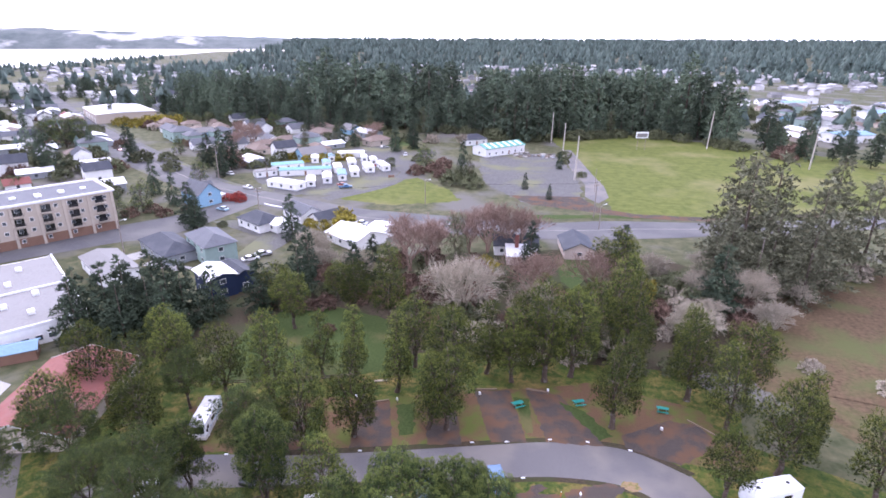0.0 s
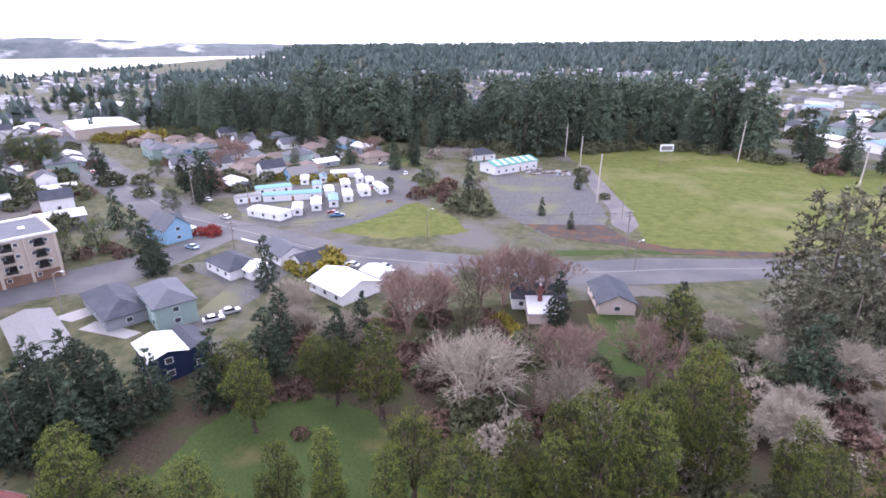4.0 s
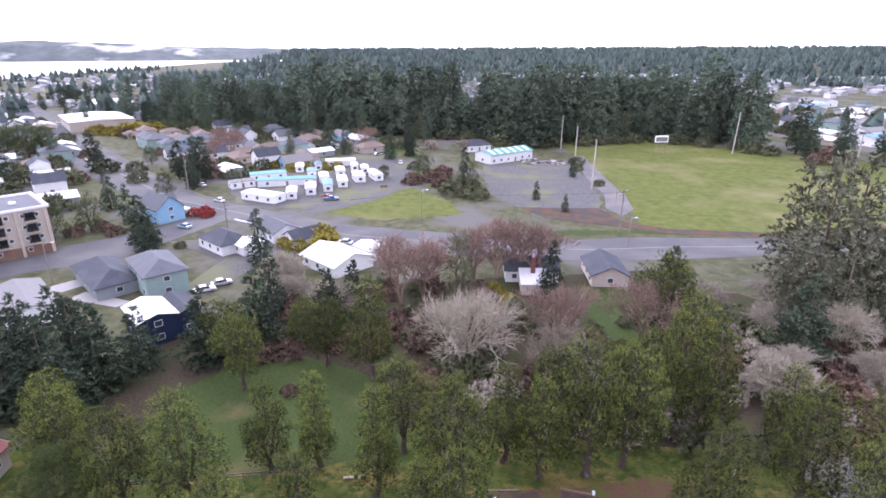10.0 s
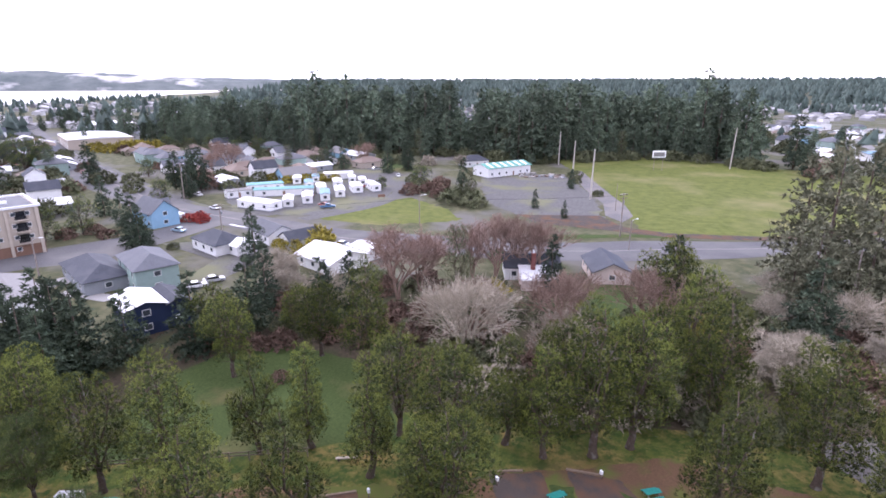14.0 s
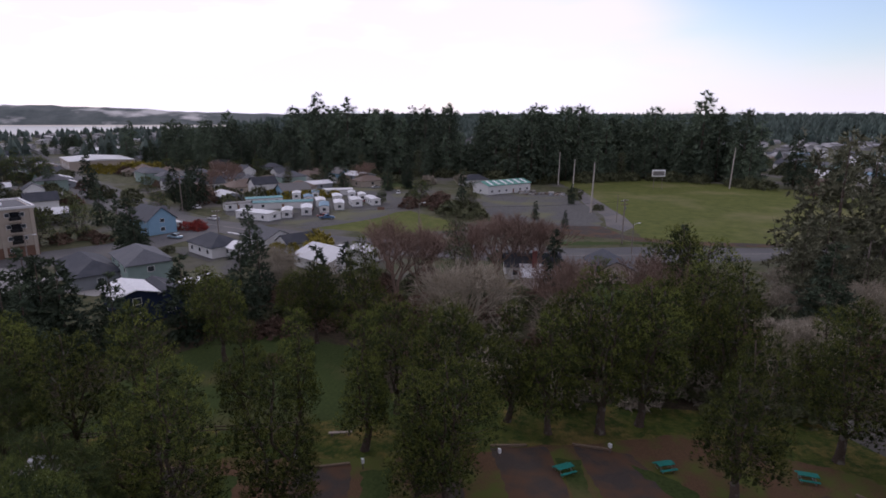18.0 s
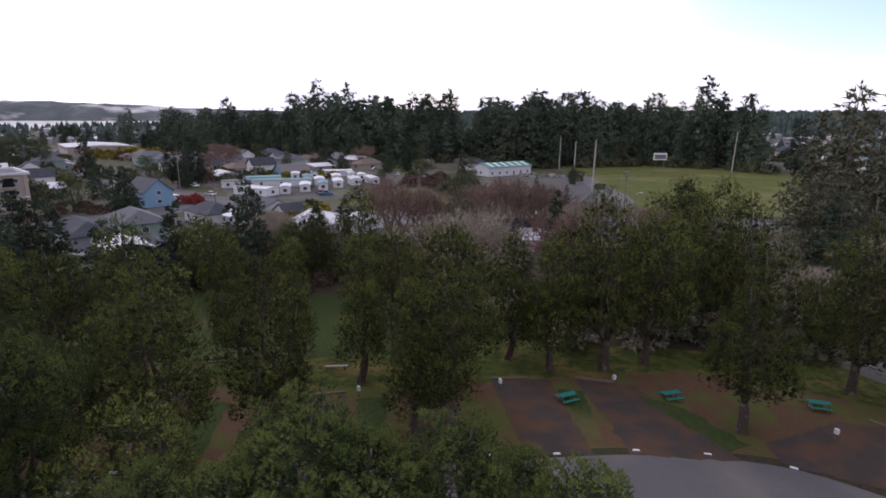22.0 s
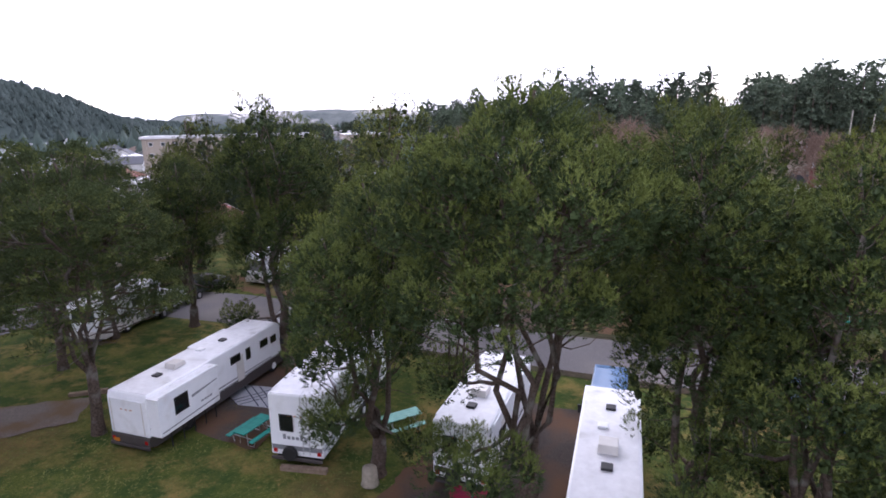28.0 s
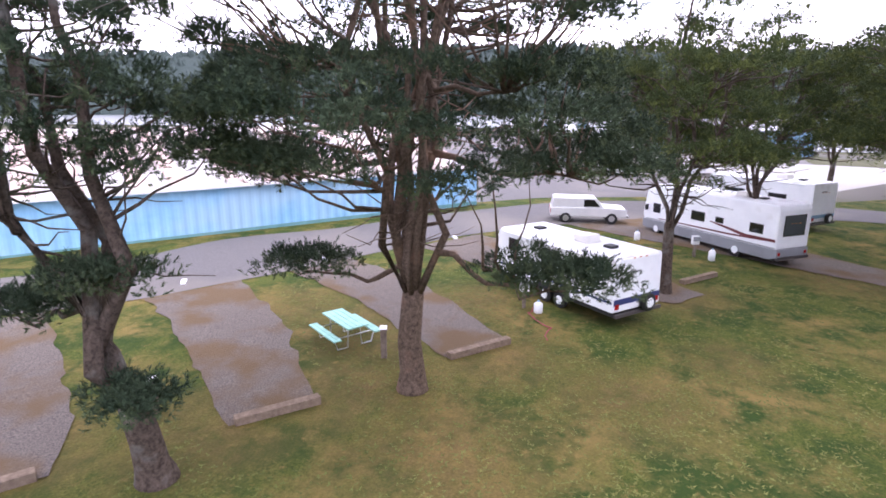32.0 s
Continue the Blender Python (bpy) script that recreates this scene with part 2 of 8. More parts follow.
M["bark_red"] = material("reddish_twig_bark", (0.20, 0.135, 0.105), (0.32, 0.235, 0.19), 5, 0.95, 0.3, spec=0.1, vary=0.2)
M["bark_white"] = material("lichen_grey_twigs", (0.27, 0.24, 0.185), (0.42, 0.375, 0.30), 5, 0.95, 0.3, spec=0.1, vary=0.15)
M["bark_rust"] = material("reddish_pine_bark", (0.055, 0.040, 0.031), (0.185, 0.135, 0.10), 11, 0.95, 1.0, patch=(0.24, 0.15, 0.105), patch_scale=0.9, patch_range=(0.54, 0.68), spec=0.1)
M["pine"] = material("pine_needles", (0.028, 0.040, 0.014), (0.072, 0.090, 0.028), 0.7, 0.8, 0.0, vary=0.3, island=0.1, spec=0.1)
M["forest_needles"] = material("forest_conifer_needles", (0.052, 0.078, 0.056), (0.15, 0.185, 0.12), 0.2, 0.75, 0.0, vary=0.4, island=0.25, spec=0.1)
M["timber"] = material("weathered_timber", (0.15, 0.11, 0.08), (0.28, 0.215, 0.16), 7, 0.9, 0.6, spec=0.1)
# Tip colours are lightened against the base needles: skylight put into the colour.
M["pine_tip"] = material("lit_pine_tips", (0.082, 0.102, 0.022), (0.176, 0.194, 0.044), 0.5, 0.8, 0.0, vary=0.35, island=0.1, spec=0.1)
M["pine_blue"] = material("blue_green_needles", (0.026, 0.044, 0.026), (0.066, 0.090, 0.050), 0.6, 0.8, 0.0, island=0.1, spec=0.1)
M["pine_blue_tip"] = material("lit_blue_green_tips", (0.045, 0.068, 0.034), (0.105, 0.130, 0.062), 0.6, 0.8, 0.0, island=0.1, spec=0.1)
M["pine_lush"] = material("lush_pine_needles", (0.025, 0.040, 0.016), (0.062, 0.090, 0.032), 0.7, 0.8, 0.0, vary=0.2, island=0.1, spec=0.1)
M["pine_lush_tip"] = material("lit_lush_pine_tips", (0.070, 0.096, 0.024), (0.150, 0.178, 0.046), 0.5, 0.8, 0.0, vary=0.2, island=0.1, spec=0.1)
# Tone for the clumps' shaded inside; no crown face takes it.
M["pine_inner"] = material("shaded_inner_needles", (0.045, 0.048, 0.024), (0.090, 0.086, 0.050), 2.0, 0.9, 0.0, island=0.1, spec=0.05)
M["pine_deep_tip"] = material("lit_deep_green_tips", (0.080, 0.104, 0.028), (0.170, 0.196, 0.058), 0.6, 0.8, 0.0, vary=0.15, island=0.1, spec=0.1)
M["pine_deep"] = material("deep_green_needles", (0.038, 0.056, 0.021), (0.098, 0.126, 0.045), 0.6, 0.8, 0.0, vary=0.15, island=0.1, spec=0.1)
M["wood_floor"] = material("dark_leaf_litter", (0.03, 0.026, 0.018), (0.085, 0.066, 0.042), 2.5, 0.95, 0.5, patch=(0.05, 0.055, 0.025), patch_scale=0.15, spec=0.1, world_space=True)
M["worn_soil"] = material("worn_orange_soil", (0.19, 0.13, 0.072), (0.30, 0.215, 0.12), 8, 0.95, 0.4, patch=(0.15, 0.14, 0.05), patch_scale=1.6, patch_range=(0.5, 0.62), spec=0.1, world_space=True)
M["pine_dark"] = material("dark_conifer_needles", (0.029, 0.046, 0.032), (0.088, 0.112, 0.068), 0.22, 0.75, 0.0, vary=0.3, island=0.25, spec=0.1)
# Far and hillside foliage: bluish distance haze put into the base colour.
M["far_wood"] = material("hazed_far_foliage", (0.040, 0.060, 0.052), (0.092, 0.120, 0.100), 0.02, 0.8, island=0.4, spec=0.1, world_space=True)
M["hill_wood"] = material("hazed_hillside_foliage", (0.050, 0.068, 0.062), (0.082, 0.104, 0.096), 0.015, 0.85, spec=0.05, world_space=True)
M["gravel_grey"] = material("grey_town_gravel", (0.085, 0.083, 0.08), (0.15, 0.146, 0.14), 1.2, 0.95, 0.4, patch=(0.15, 0.15, 0.09), patch_scale=0.06, patch_range=(0.5, 0.66), spec=0.1, world_space=True)
M["far_wall"] = material("far_walls", (0.22, 0.22, 0.23), (0.62, 0.61, 0.60), 0.03, 0.8, island=0.4, world_space=True)
M["shrub_green"] = material("shrub_leaves", (0.06, 0.072, 0.036), (0.15, 0.155, 0.08), 0.8, 0.8, vary=0.25, island=0.25, spec=0.2)
M["ragged_green"] = material("grey_green_sprays", (0.075, 0.085, 0.052), (0.19, 0.185, 0.12), 0.5, 0.8, vary=0.2, island=0.3, spec=0.1)
M["shrub_yellow"] = material("gorse_yellow_leaves", (0.16, 0.14, 0.025), (0.33, 0.27, 0.04), 0.8, 0.8, vary=0.2, island=0.35, spec=0.2)
M["shrub_brown"] = material("bramble_stems", (0.10, 0.06, 0.045), (0.2, 0.14, 0.105), 0.9, 0.9, vary=0.25, island=0.4, spec=0.1)
M["shrub_red"] = material("red_leaves", (0.2, 0.03, 0.025), (0.33, 0.06, 0.045), 0.9, 0.8, vary=0.1, island=0.35, spec=0.2)
M["shrub_grey"] = material("silver_grey_twigs", (0.25, 0.215, 0.17), (0.42, 0.37, 0.29), 0.9, 0.9, vary=0.15, island=0.3, spec=0.1)
M["blades"] = material("grass_blades", (0.075, 0.10, 0.024), (0.18, 0.175, 0.055), 0.25, 0.9, island=0.3, spec=0.15, world_space=True)
M["white"] = material("white_gelcoat", (0.83, 0.85, 0.87), (0.91, 0.925, 0.94), 1.2, 0.35, 0.0, patch=(0.70, 0.70, 0.69), patch_scale=0.9, patch_range=(0.6, 0.8), spec=0.5)
M["cream"] = material("cream_panel", (0.62, 0.60, 0.56), (0.72, 0.70, 0.66), 1.5, 0.4, spec=0.5)
M["rv_roof"] = material("chalky_rubber_roof", (0.74, 0.745, 0.76), (0.88, 0.885, 0.90), 2.2, 0.6, 0.05, patch=(0.56, 0.56, 0.55), patch_scale=1.1, patch_range=(0.56, 0.75))
M["glass"] = plain("dark_tinted_glass", (0.012, 0.013, 0.015), 0.08, spec=0.6)
M["pane"] = plain("window_pane", (0.06, 0.07, 0.08), 0.08, spec=0.7)
M["rubber"] = plain("black_rubber", (0.02, 0.02, 0.02), 0.8)
M["black"] = plain("black_plastic", (0.025, 0.025, 0.027), 0.6)
M["chrome"] = plain("bare_metal", (0.55, 0.55, 0.56), 0.35, 0.9)
M["grey"] = plain("grey_skirt_paint", (0.26, 0.27, 0.29), 0.5, vary=0.1)
M["dark_grey"] = plain("charcoal_skirt_paint", (0.072, 0.062, 0.060), 0.5)
M["navy"] = plain("navy_stripe", (0.035, 0.05, 0.16), 0.4)
M["maroon"] = plain("maroon_stripe", (0.16, 0.04, 0.045), 0.4)
M["red_lens"] = plain("red_lamp_lens", (0.45, 0.02, 0.02), 0.25)
M["amber"] = plain("amber_lens", (0.6, 0.22, 0.03), 0.25)
M["mint"] = material("mint_green_paint", (0.25, 0.52, 0.44), (0.36, 0.64, 0.55), 3, 0.6, 0.1)
M["teal"] = material("teal_green_paint", (0.012, 0.16, 0.13), (0.025, 0.26, 0.21), 3, 0.55, 0.1)
M["wood"] = material("weathered_timber", (0.11, 0.085, 0.068), (0.25, 0.205, 0.17), 6, 0.9, 0.6, spec=0.1, vary=0.15)
M["wood_grey"] = material("grey_fence_board", (0.2, 0.19, 0.175), (0.36, 0.34, 0.31), 5, 0.9, 0.3, spec=0.1, vary=0.15)
M["marker_orange"] = material("orange_marker_paint", (0.50, 0.13, 0.03), (0.60, 0.17, 0.04), 6, 0.6, 0.1, spec=0.3)
M["bleached"] = material("bleached_timber", (0.36, 0.33, 0.29), (0.55, 0.51, 0.46), 3, 0.9, 0.4, spec=0.1)
M["pole"] = material("creosoted_pole", (0.17, 0.14, 0.12), (0.32, 0.28, 0.25), 3, 0.9, 0.4, spec=0.1)
M["blue_wall"] = material("sky_blue_corrugated_steel", (0.22, 0.46, 0.68), (0.31, 0.56, 0.78), 0.8, 0.55, 0.05, patch=(0.34, 0.53, 0.68), patch_scale=0.25, spec=0.4)
M["rust_roof"] = material("rusty_pale_metal_roof", (0.40, 0.375, 0.365), (0.52, 0.49, 0.48), 1.0, 0.7, 0.05, patch=(0.36, 0.26, 0.22), patch_scale=0.16, patch_range=(0.5, 0.75), spec=0.2, vary=0.15)
M["rusted_sheet"] = material("rust_brown_roof_sheet", (0.43, 0.31, 0.265), (0.57, 0.45, 0.41), 0.9, 0.6, 0.05, patch=(0.6, 0.53, 0.5), patch_scale=0.3, patch_range=(0.55, 0.75), vary=0.15)
# Haze greys this scrub's colour; near-white patches are painted fog and dune sand.
M["hazy_hill"] = material("hazed_dune_scrub", (0.085, 0.105, 0.105), (0.17, 0.185, 0.18), 0.01, 0.9, patch=(0.62, 0.60, 0.58), patch_scale=0.0032, patch_range=(0.54, 0.62), spec=0.1, world_space=True)
M["cloth_mat"] = material("patio_mat_weave", (0.30, 0.31, 0.34), (0.42, 0.43, 0.46), 9, 0.9)
M["mat_dark"] = plain("patio_mat_dark_lattice", (0.06, 0.065, 0.09), 0.9)
M["pink"] = plain("crimson_plastic_tote", (0.30, 0.02, 0.06), 0.5)
for key, c in dict(house_white=(0.82, 0.82, 0.81), house_beige=(0.50, 0.43, 0.36), house_grey=(0.30, 0.32, 0.34), house_green=(0.30, 0.40, 0.36), house_navy=(0.018, 0.03, 0.07), house_blue=(0.25, 0.42, 0.56), house_pink=(0.62, 0.52, 0.46), house_tan=(0.46, 0.40, 0.33), house_brown=(0.22, 0.13, 0.09)).items():
    M[key] = material(key + "_siding", tuple(v * 0.88 for v in c), c, 0.9, 0.8, 0.1, vary=0.08)
for key, c in dict(roof_grey=(0.12, 0.125, 0.14), roof_dark=(0.055, 0.06, 0.075), roof_white=(0.84, 0.84, 0.85), roof_brown=(0.20, 0.15, 0.12), roof_red=(0.25, 0.09, 0.075), roof_pale=(0.22, 0.212, 0.205), roof_teal=(0.17, 0.36, 0.37), roof_green=(0.13, 0.33, 0.27), roof_blue=(0.22, 0.35, 0.45)).items():
    M[key] = material(key + "_covering", tuple(v * 0.75 for v in c), c, 2.2, 0.8, 0.3, patch=tuple(v * 0.8 + 0.02 for v in c), patch_scale=0.3, vary=0.1)
M["far_roof"] = material("far_roofs", (0.10, 0.10, 0.11), (0.46, 0.45, 0.45), 0.035, 0.7, island=0.6, world_space=True)
for key, c in dict(car_white=(0.75, 0.75, 0.75), car_blue=(0.08, 0.18, 0.33), car_dark=(0.03, 0.033, 0.04), car_silver=(0.45, 0.46, 0.48), car_red=(0.3, 0.04, 0.035), car_pale=(0.35, 0.5, 0.6)).items():
    M[key] = plain(key + "_paint", c, 0.3, spec=0.5, coat=0.5)


# ---- builders ----
def gz(x, y):
    """Height of the ground: the camp slopes gently to the north, the rest is level."""
    return -0.0244 * (min(max(y, 0), 95) - 45) - 0.0087 * (min(max(x, -45), 35) + 5)


def tri_mesh(name, V, F):
    me = bpy.data.meshes.new(name)
    V, F = np.asarray(V, np.float32), np.asarray(F, np.int32)
    me.vertices.add(len(V))
    me.vertices.foreach_set("co", V.ravel())
    me.loops.add(F.size)
    me.loops.foreach_set("vertex_index", F.ravel())
    me.polygons.add(len(F))
    me.polygons.foreach_set("loop_start", np.arange(0, F.size, 3, dtype=np.int32))
    me.update(calc_edges=True)
    return me


class Shape:
    """Vertices and faces of one part, gathered piece by piece."""

    def __init__(self):
        self.v, self.f = [], []

    def add(self, verts, faces):
        n = len(self.v)
        self.v += [tuple(p) for p in verts]
        self.f += [tuple(i + n for i in f) for f in faces]
        return self

    def box(self, x0, x1, y0, y1, z0, z1, m=None):
        pts = [Vector((x, y, z)) for z in (z0, z1) for x, y in ((x0, y0), (x1, y0), (x1, y1), (x0, y1))]
        if m is not None:
            pts = [m @ p for p in pts]
        return self.add(pts, [(3, 2, 1, 0), (4, 5, 6, 7), (0, 1, 5, 4), (1, 2, 6, 5), (2, 3, 7, 6), (3, 0, 4, 7)])

    def tube(self, pts, radii, sides=8, cap=True):
        pts = [Vector(p) for p in pts]
        ring = []
        for i, p in enumerate(pts):
            d = (pts[min(i + 1, len(pts) - 1)] - pts[max(i - 1, 0)]).normalized()
            a = d.orthogonal().normalized() if abs(d.z) > 0.95 else d.cross(Vector((0, 0, 1))).normalized()
            b = d.cross(a)
            r = float(radii[i] if isinstance(radii, (list, tuple)) else radii)
            ring += [p + r * (math.cos(t) * a + math.sin(t) * b) for t in (2 * math.pi * k / sides for k in range(sides))]
        faces = [(i * sides + k, i * sides + (k + 1) % sides, (i + 1) * sides + (k + 1) % sides, (i + 1) * sides + k) for i in range(len(pts) - 1) for k in range(sides)]
        if cap:
            faces += [tuple(range(sides))[::-1], tuple((len(pts) - 1) * sides + k for k in range(sides))]
        return self.add(ring, faces)

    def prism(self, outline, y0, y1):
        """An outline in x and z, drawn out from y0 to y1."""
        n = len(outline)
        return self.add([(x, y0, z) for x, z in outline] + [(x, y1, z) for x, z in outline], [tuple(range(n)), tuple(range(2 * n - 1, n - 1, -1))] + [((i + 1) % n, i, n + i, n + (i + 1) % n) for i in range(n)])

    def slab(self, outline, z0, z1):
        n = len(outline)
        return self.add([(x, y, z0) for x, y in outline] + [(x, y, z1) for x, y in outline], [tuple(range(n))[::-1], tuple(range(n, 2 * n))] + [(i, (i + 1) % n, n + (i + 1) % n, n + i) for i in range(n)])

    def mesh(self, name, bevel=0.0, smooth=False, segments=2):
        me = bpy.data.meshes.new(name)
        me.from_pydata(self.v, [], self.f)
        if bevel or smooth:
            bm = bmesh.new()
            bm.from_mesh(me)
            bmesh.ops.recalc_face_normals(bm, faces=bm.faces)
            if bevel:
                bmesh.ops.bevel(bm, geom=bm.edges[:], offset=bevel, segments=segments, profile=0.6, affect="EDGES", clamp_overlap=True)
            if smooth:
                for f in bm.faces:
                    f.smooth = True
            bm.to_mesh(me)
            bm.free()
        me.update()
        return me


def part(name, shape, mat, parent=None, label="", bevel=0.0, smooth=False, at=None):
    me = shape.mesh(name, bevel, smooth) if isinstance(shape, Shape) else shape
    if not me.materials:
        me.materials.append(mat)
    ob = new(name, me)
    if parent is not None:
        ob.parent = parent
    if at is not None:
        ob.matrix_basis = at
    if label:
        tagged(ob, label)
    return ob


def thing(name, x, y, turn=0.0, label="", category="", group="", z=0.0, size=1.0):
    ob = new(name)
    ob.empty_display_size = 0.2
    ob.matrix_basis = pose(x, y, gz(x, y) + z, 0, 0, turn) @ Matrix.Scale(size, 4)
    return tagged(ob, label, category, group)


def spot(x, y, turn=0.0, size=1.0, z=0.0):
    return pose(x, y, gz(x, y) + z, 0, 0, turn) @ Matrix.Scale(size, 4)


def sheet(name, outline, mat, lift, kind="structure", label="", category="", ragged=0.0):
    """A flat patch of ground cover, cut along the lines where the ground bends."""
    if ragged:
        rim, n = [], len(outline)
        for i in range(n):
            a, c = Vector((*outline[i], 0)), Vector((*outline[(i + 1) % n], 0))
            steps = max(1, int((c - a).length / min(2.2 * ragged, 0.4 if 0 < a.y < 85 else 2.0)))
            for k in range(steps):
                q = a.lerp(c, k / steps)
                rim.append(tuple(q[i] + ragged * (noise.noise(q * 0.9 + o) + 0.4 * noise.noise(q * 2.7 + o)) for i, o in ((0, Vector((0, 0, 0))), (1, Vector((31, 7, 0))))))
        outline = rim
    bm = bmesh.new()
    bm.faces.new([bm.verts.new((x, y, 0)) for x, y in outline])
    for co, no in (((-45, 0, 0), (1, 0, 0)), ((35, 0, 0), (1, 0, 0)), ((0, 0, 0), (0, 1, 0)), ((0, 95, 0), (0, 1, 0))):
        bmesh.ops.bisect_plane(bm, geom=bm.verts[:] + bm.edges[:] + bm.faces[:], plane_co=co, plane_no=no)
    bmesh.ops.recalc_face_normals(bm, faces=bm.faces)
    if sum(f.normal.z * f.calc_area() for f in bm.faces) < 0:
        bmesh.ops.reverse_faces(bm, faces=bm.faces)
    for v in bm.verts:
        v.co.z = gz(v.co.x, v.co.y) + lift
    me = bpy.data.meshes.new(name)
    bm.to_mesh(me)
    bm.free()
    me.materials.append(mat)
    return tagged(new(name, me), label, category, kind=kind)


def strip(name, near, far, mat, lift, label="", category="", kind="structure"):
    """A road between two edges of equally many points, rounded into short pieces."""
    def fine(pts):
        out = []
        for i in range(len(pts) - 1):
            p = [np.array(pts[min(max(j, 0), len(pts) - 1)], float) for j in (i - 1, i, i + 1, i + 2)]
            for s in np.arange(0, 1, 0.125):
                out.append(0.5 * (2 * p[1] + (p[2] - p[0]) * s + (2 * p[0] - 5 * p[1] + 4 * p[2] - p[3]) * s**2 + (3 * p[1] - p[0] - 3 * p[2] + p[3]) * s**3))
        return out + [np.array(pts[-1], float)]
    a, b = fine(near), fine(far)
    V, F = [], []
    for p, q in zip(a, b):
        for k in range(5):
            w = p + (q - p) * k / 4
            V.append((w[0], w[1], gz(w[0], w[1]) + lift))
    for i in range(len(a) - 1):
        for k in range(4):
            F.append((5 * i + k, 5 * i + k + 1, 5 * i + k + 6, 5 * i + k + 5))
    me = bpy.data.meshes.new(name)
    me.from_pydata(V, [], F)
    bm = bmesh.new()
    bm.from_mesh(me)
    bmesh.ops.recalc_face_normals(bm, faces=bm.faces)
    if sum(f.normal.z for f in bm.faces) < 0:
        bmesh.ops.reverse_faces(bm, faces=bm.faces)
    bm.to_mesh(me)
    bm.free()
    me.materials.append(mat)
    return tagged(new(name, me), label, category, kind=kind)


# ---- large structure: ground, roads, water, hills ----
def build_ground():
    xs, ys = (-4200, -45, 35, 4200), (-4200, 0, 95, 4600)
    V = [(x, y, gz(x, y)) for y in ys for x in xs]
    me = bpy.data.meshes.new("ground")
    me.from_pydata(V, [], [(4 * j + i, 4 * j + i + 1, 4 * j + i + 5, 4 * j + i + 4) for j in range(3) for i in range(3)])
    me.materials.append(M["rough_ground"])
    tagged(new("ground", me), "patchy olive and brown ground of grass, soil and scrub", "ground", kind="structure")
    sheet("lawn", [(-50, 2), (30, -30), (70, -10), (60, 62), (40, 72), (42, 80), (36, 92), (-10, 92), (-48, 80), (-62, 84), (-68, 60), (-52, 40)], M["grass"], 0.015, label="mossy green and straw-coloured camp lawn", category="lawn")
    sheet("woodland_floor", [(-56, 108), (-48, 100), (-14, 88), (30, 90), (58, 95), (64, 122), (56, 142), (34, 158), (-30, 140), (-52, 128)], M["wood_floor"], 0.012, label="dark brown leafy woodland floor", category="ground", ragged=2.0)
    sheet("litter", [(-46, 58), (-27, 60), (3, 67), (20, 69), (30, 66), (40, 66), (36, 80), (20, 86), (0, 80), (-15, 76), (-46, 71)], M["duff"], 0.03, label="reddish brown needle litter round the camp sites", category="ground", ragged=0.9)
    sheet("back_lawn", [(-60, 84), (-52, 96), (-45, 106), (-34, 108), (-22, 104), (-17, 96), (-12, 86), (-28, 79.5), (-46, 75)], M["green_lawn"], 0.03, label="bright green mown lawn behind the fence", category="lawn", ragged=0.9)
    sheet("bare_soil", [(-68, 84), (-58, 81), (-51, 86), (-49.5, 94), (-47, 101), (-44, 108), (-50, 116), (-60, 112), (-70, 101), (-74, 92)], M["wood_floor"], 0.036, label="dark brown soil below the spruces", category="ground", ragged=1.6)
    sheet("house_yard", [(16, 146), (27, 146), (31, 122), (17, 121)], M["green_lawn"], 0.03, label="small green back yard of the bungalow", category="lawn")
    sheet("marsh", [(46, 92), (57, 124), (100, 147), (190, 150), (210, 60), (90, 30), (60, 70)], M["marsh"], 0.03, label="brown boggy grass with reddish tussocks", category="marsh", ragged=2.0)
    sheet("field", [(22, 352), (82, 372), (136, 330), (190, 300), (230, 240), (190, 205), (84, 191), (54, 189), (39, 197), (39, 250), (33, 297)], M["field"], 0.04, label="wide yellow-green mown sports field", category="field", ragged=2.0)
    sheet("corner_meadow", [(-62, 195), (-49, 222), (-38, 233), (-22, 215), (-16, 200), (-39, 189)], M["field"], 0.04, label="grassy corner beside the street", category="lawn", ragged=2.0)
    sheet("park_lawn", [(-70, 300), (-50, 296), (-36, 262), (-60, 330), (-90, 335)], M["green_lawn"], 0.04, label="lawn behind the trailer park", category="lawn", ragged=2.0)
    sheet("verge", [(10, 181), (34, 187), (56, 188), (84, 190), (84, 192.5), (54, 190.5), (33, 190), (8, 186)], M["green_lawn"], 0.05, label="green verge between street and field", category="lawn")
    sheet("gravel_lot", [(-15, 280), (4, 296), (24, 300), (31, 250), (30, 200), (8, 201), (2, 210), (-9, 228)], M["gravel_grey"], 0.05, label="grey gravel lot beside the field", category="lot", ragged=2.0)
    sheet("field_lane", [(2, 211), (10.3, 211.5), (29.2, 213.5), (34.2, 199), (46.3, 193), (73, 192.4), (125, 207.5), (125, 203.5), (71, 188), (45, 188.2), (28, 194.5), (10, 199)], M["gravel_dark"], 0.065, label="dark paved lane along the field's edge", category="lane", ragged=0.6)
    sheet("dirt_track", [(27.8, 311.4), (33.5, 312), (38.5, 250), (40.5, 232), (40, 214), (35, 205), (31, 214), (33, 233), (29.5, 262)], M["asphalt"], 0.08, label="dark paved strip along the field", category="path")
    sheet("trailer_park_lot", [(-116, 236), (-90, 197), (-65, 200), (-48, 222), (-46, 257), (-58, 291), (-76, 306), (-96, 285)], M["gravel_grey"], 0.05, label="gravel ground of the trailer park", category="lot", ragged=2.0)
    sheet("cottage_drive", [(-94, 162), (-72, 170), (-60, 162), (-62, 143), (-66, 126), (-72, 121), (-77, 124), (-72, 134), (-72, 150)], M["gravel_grey"], 0.05, label="gravel drive between the cottages", category="drive")
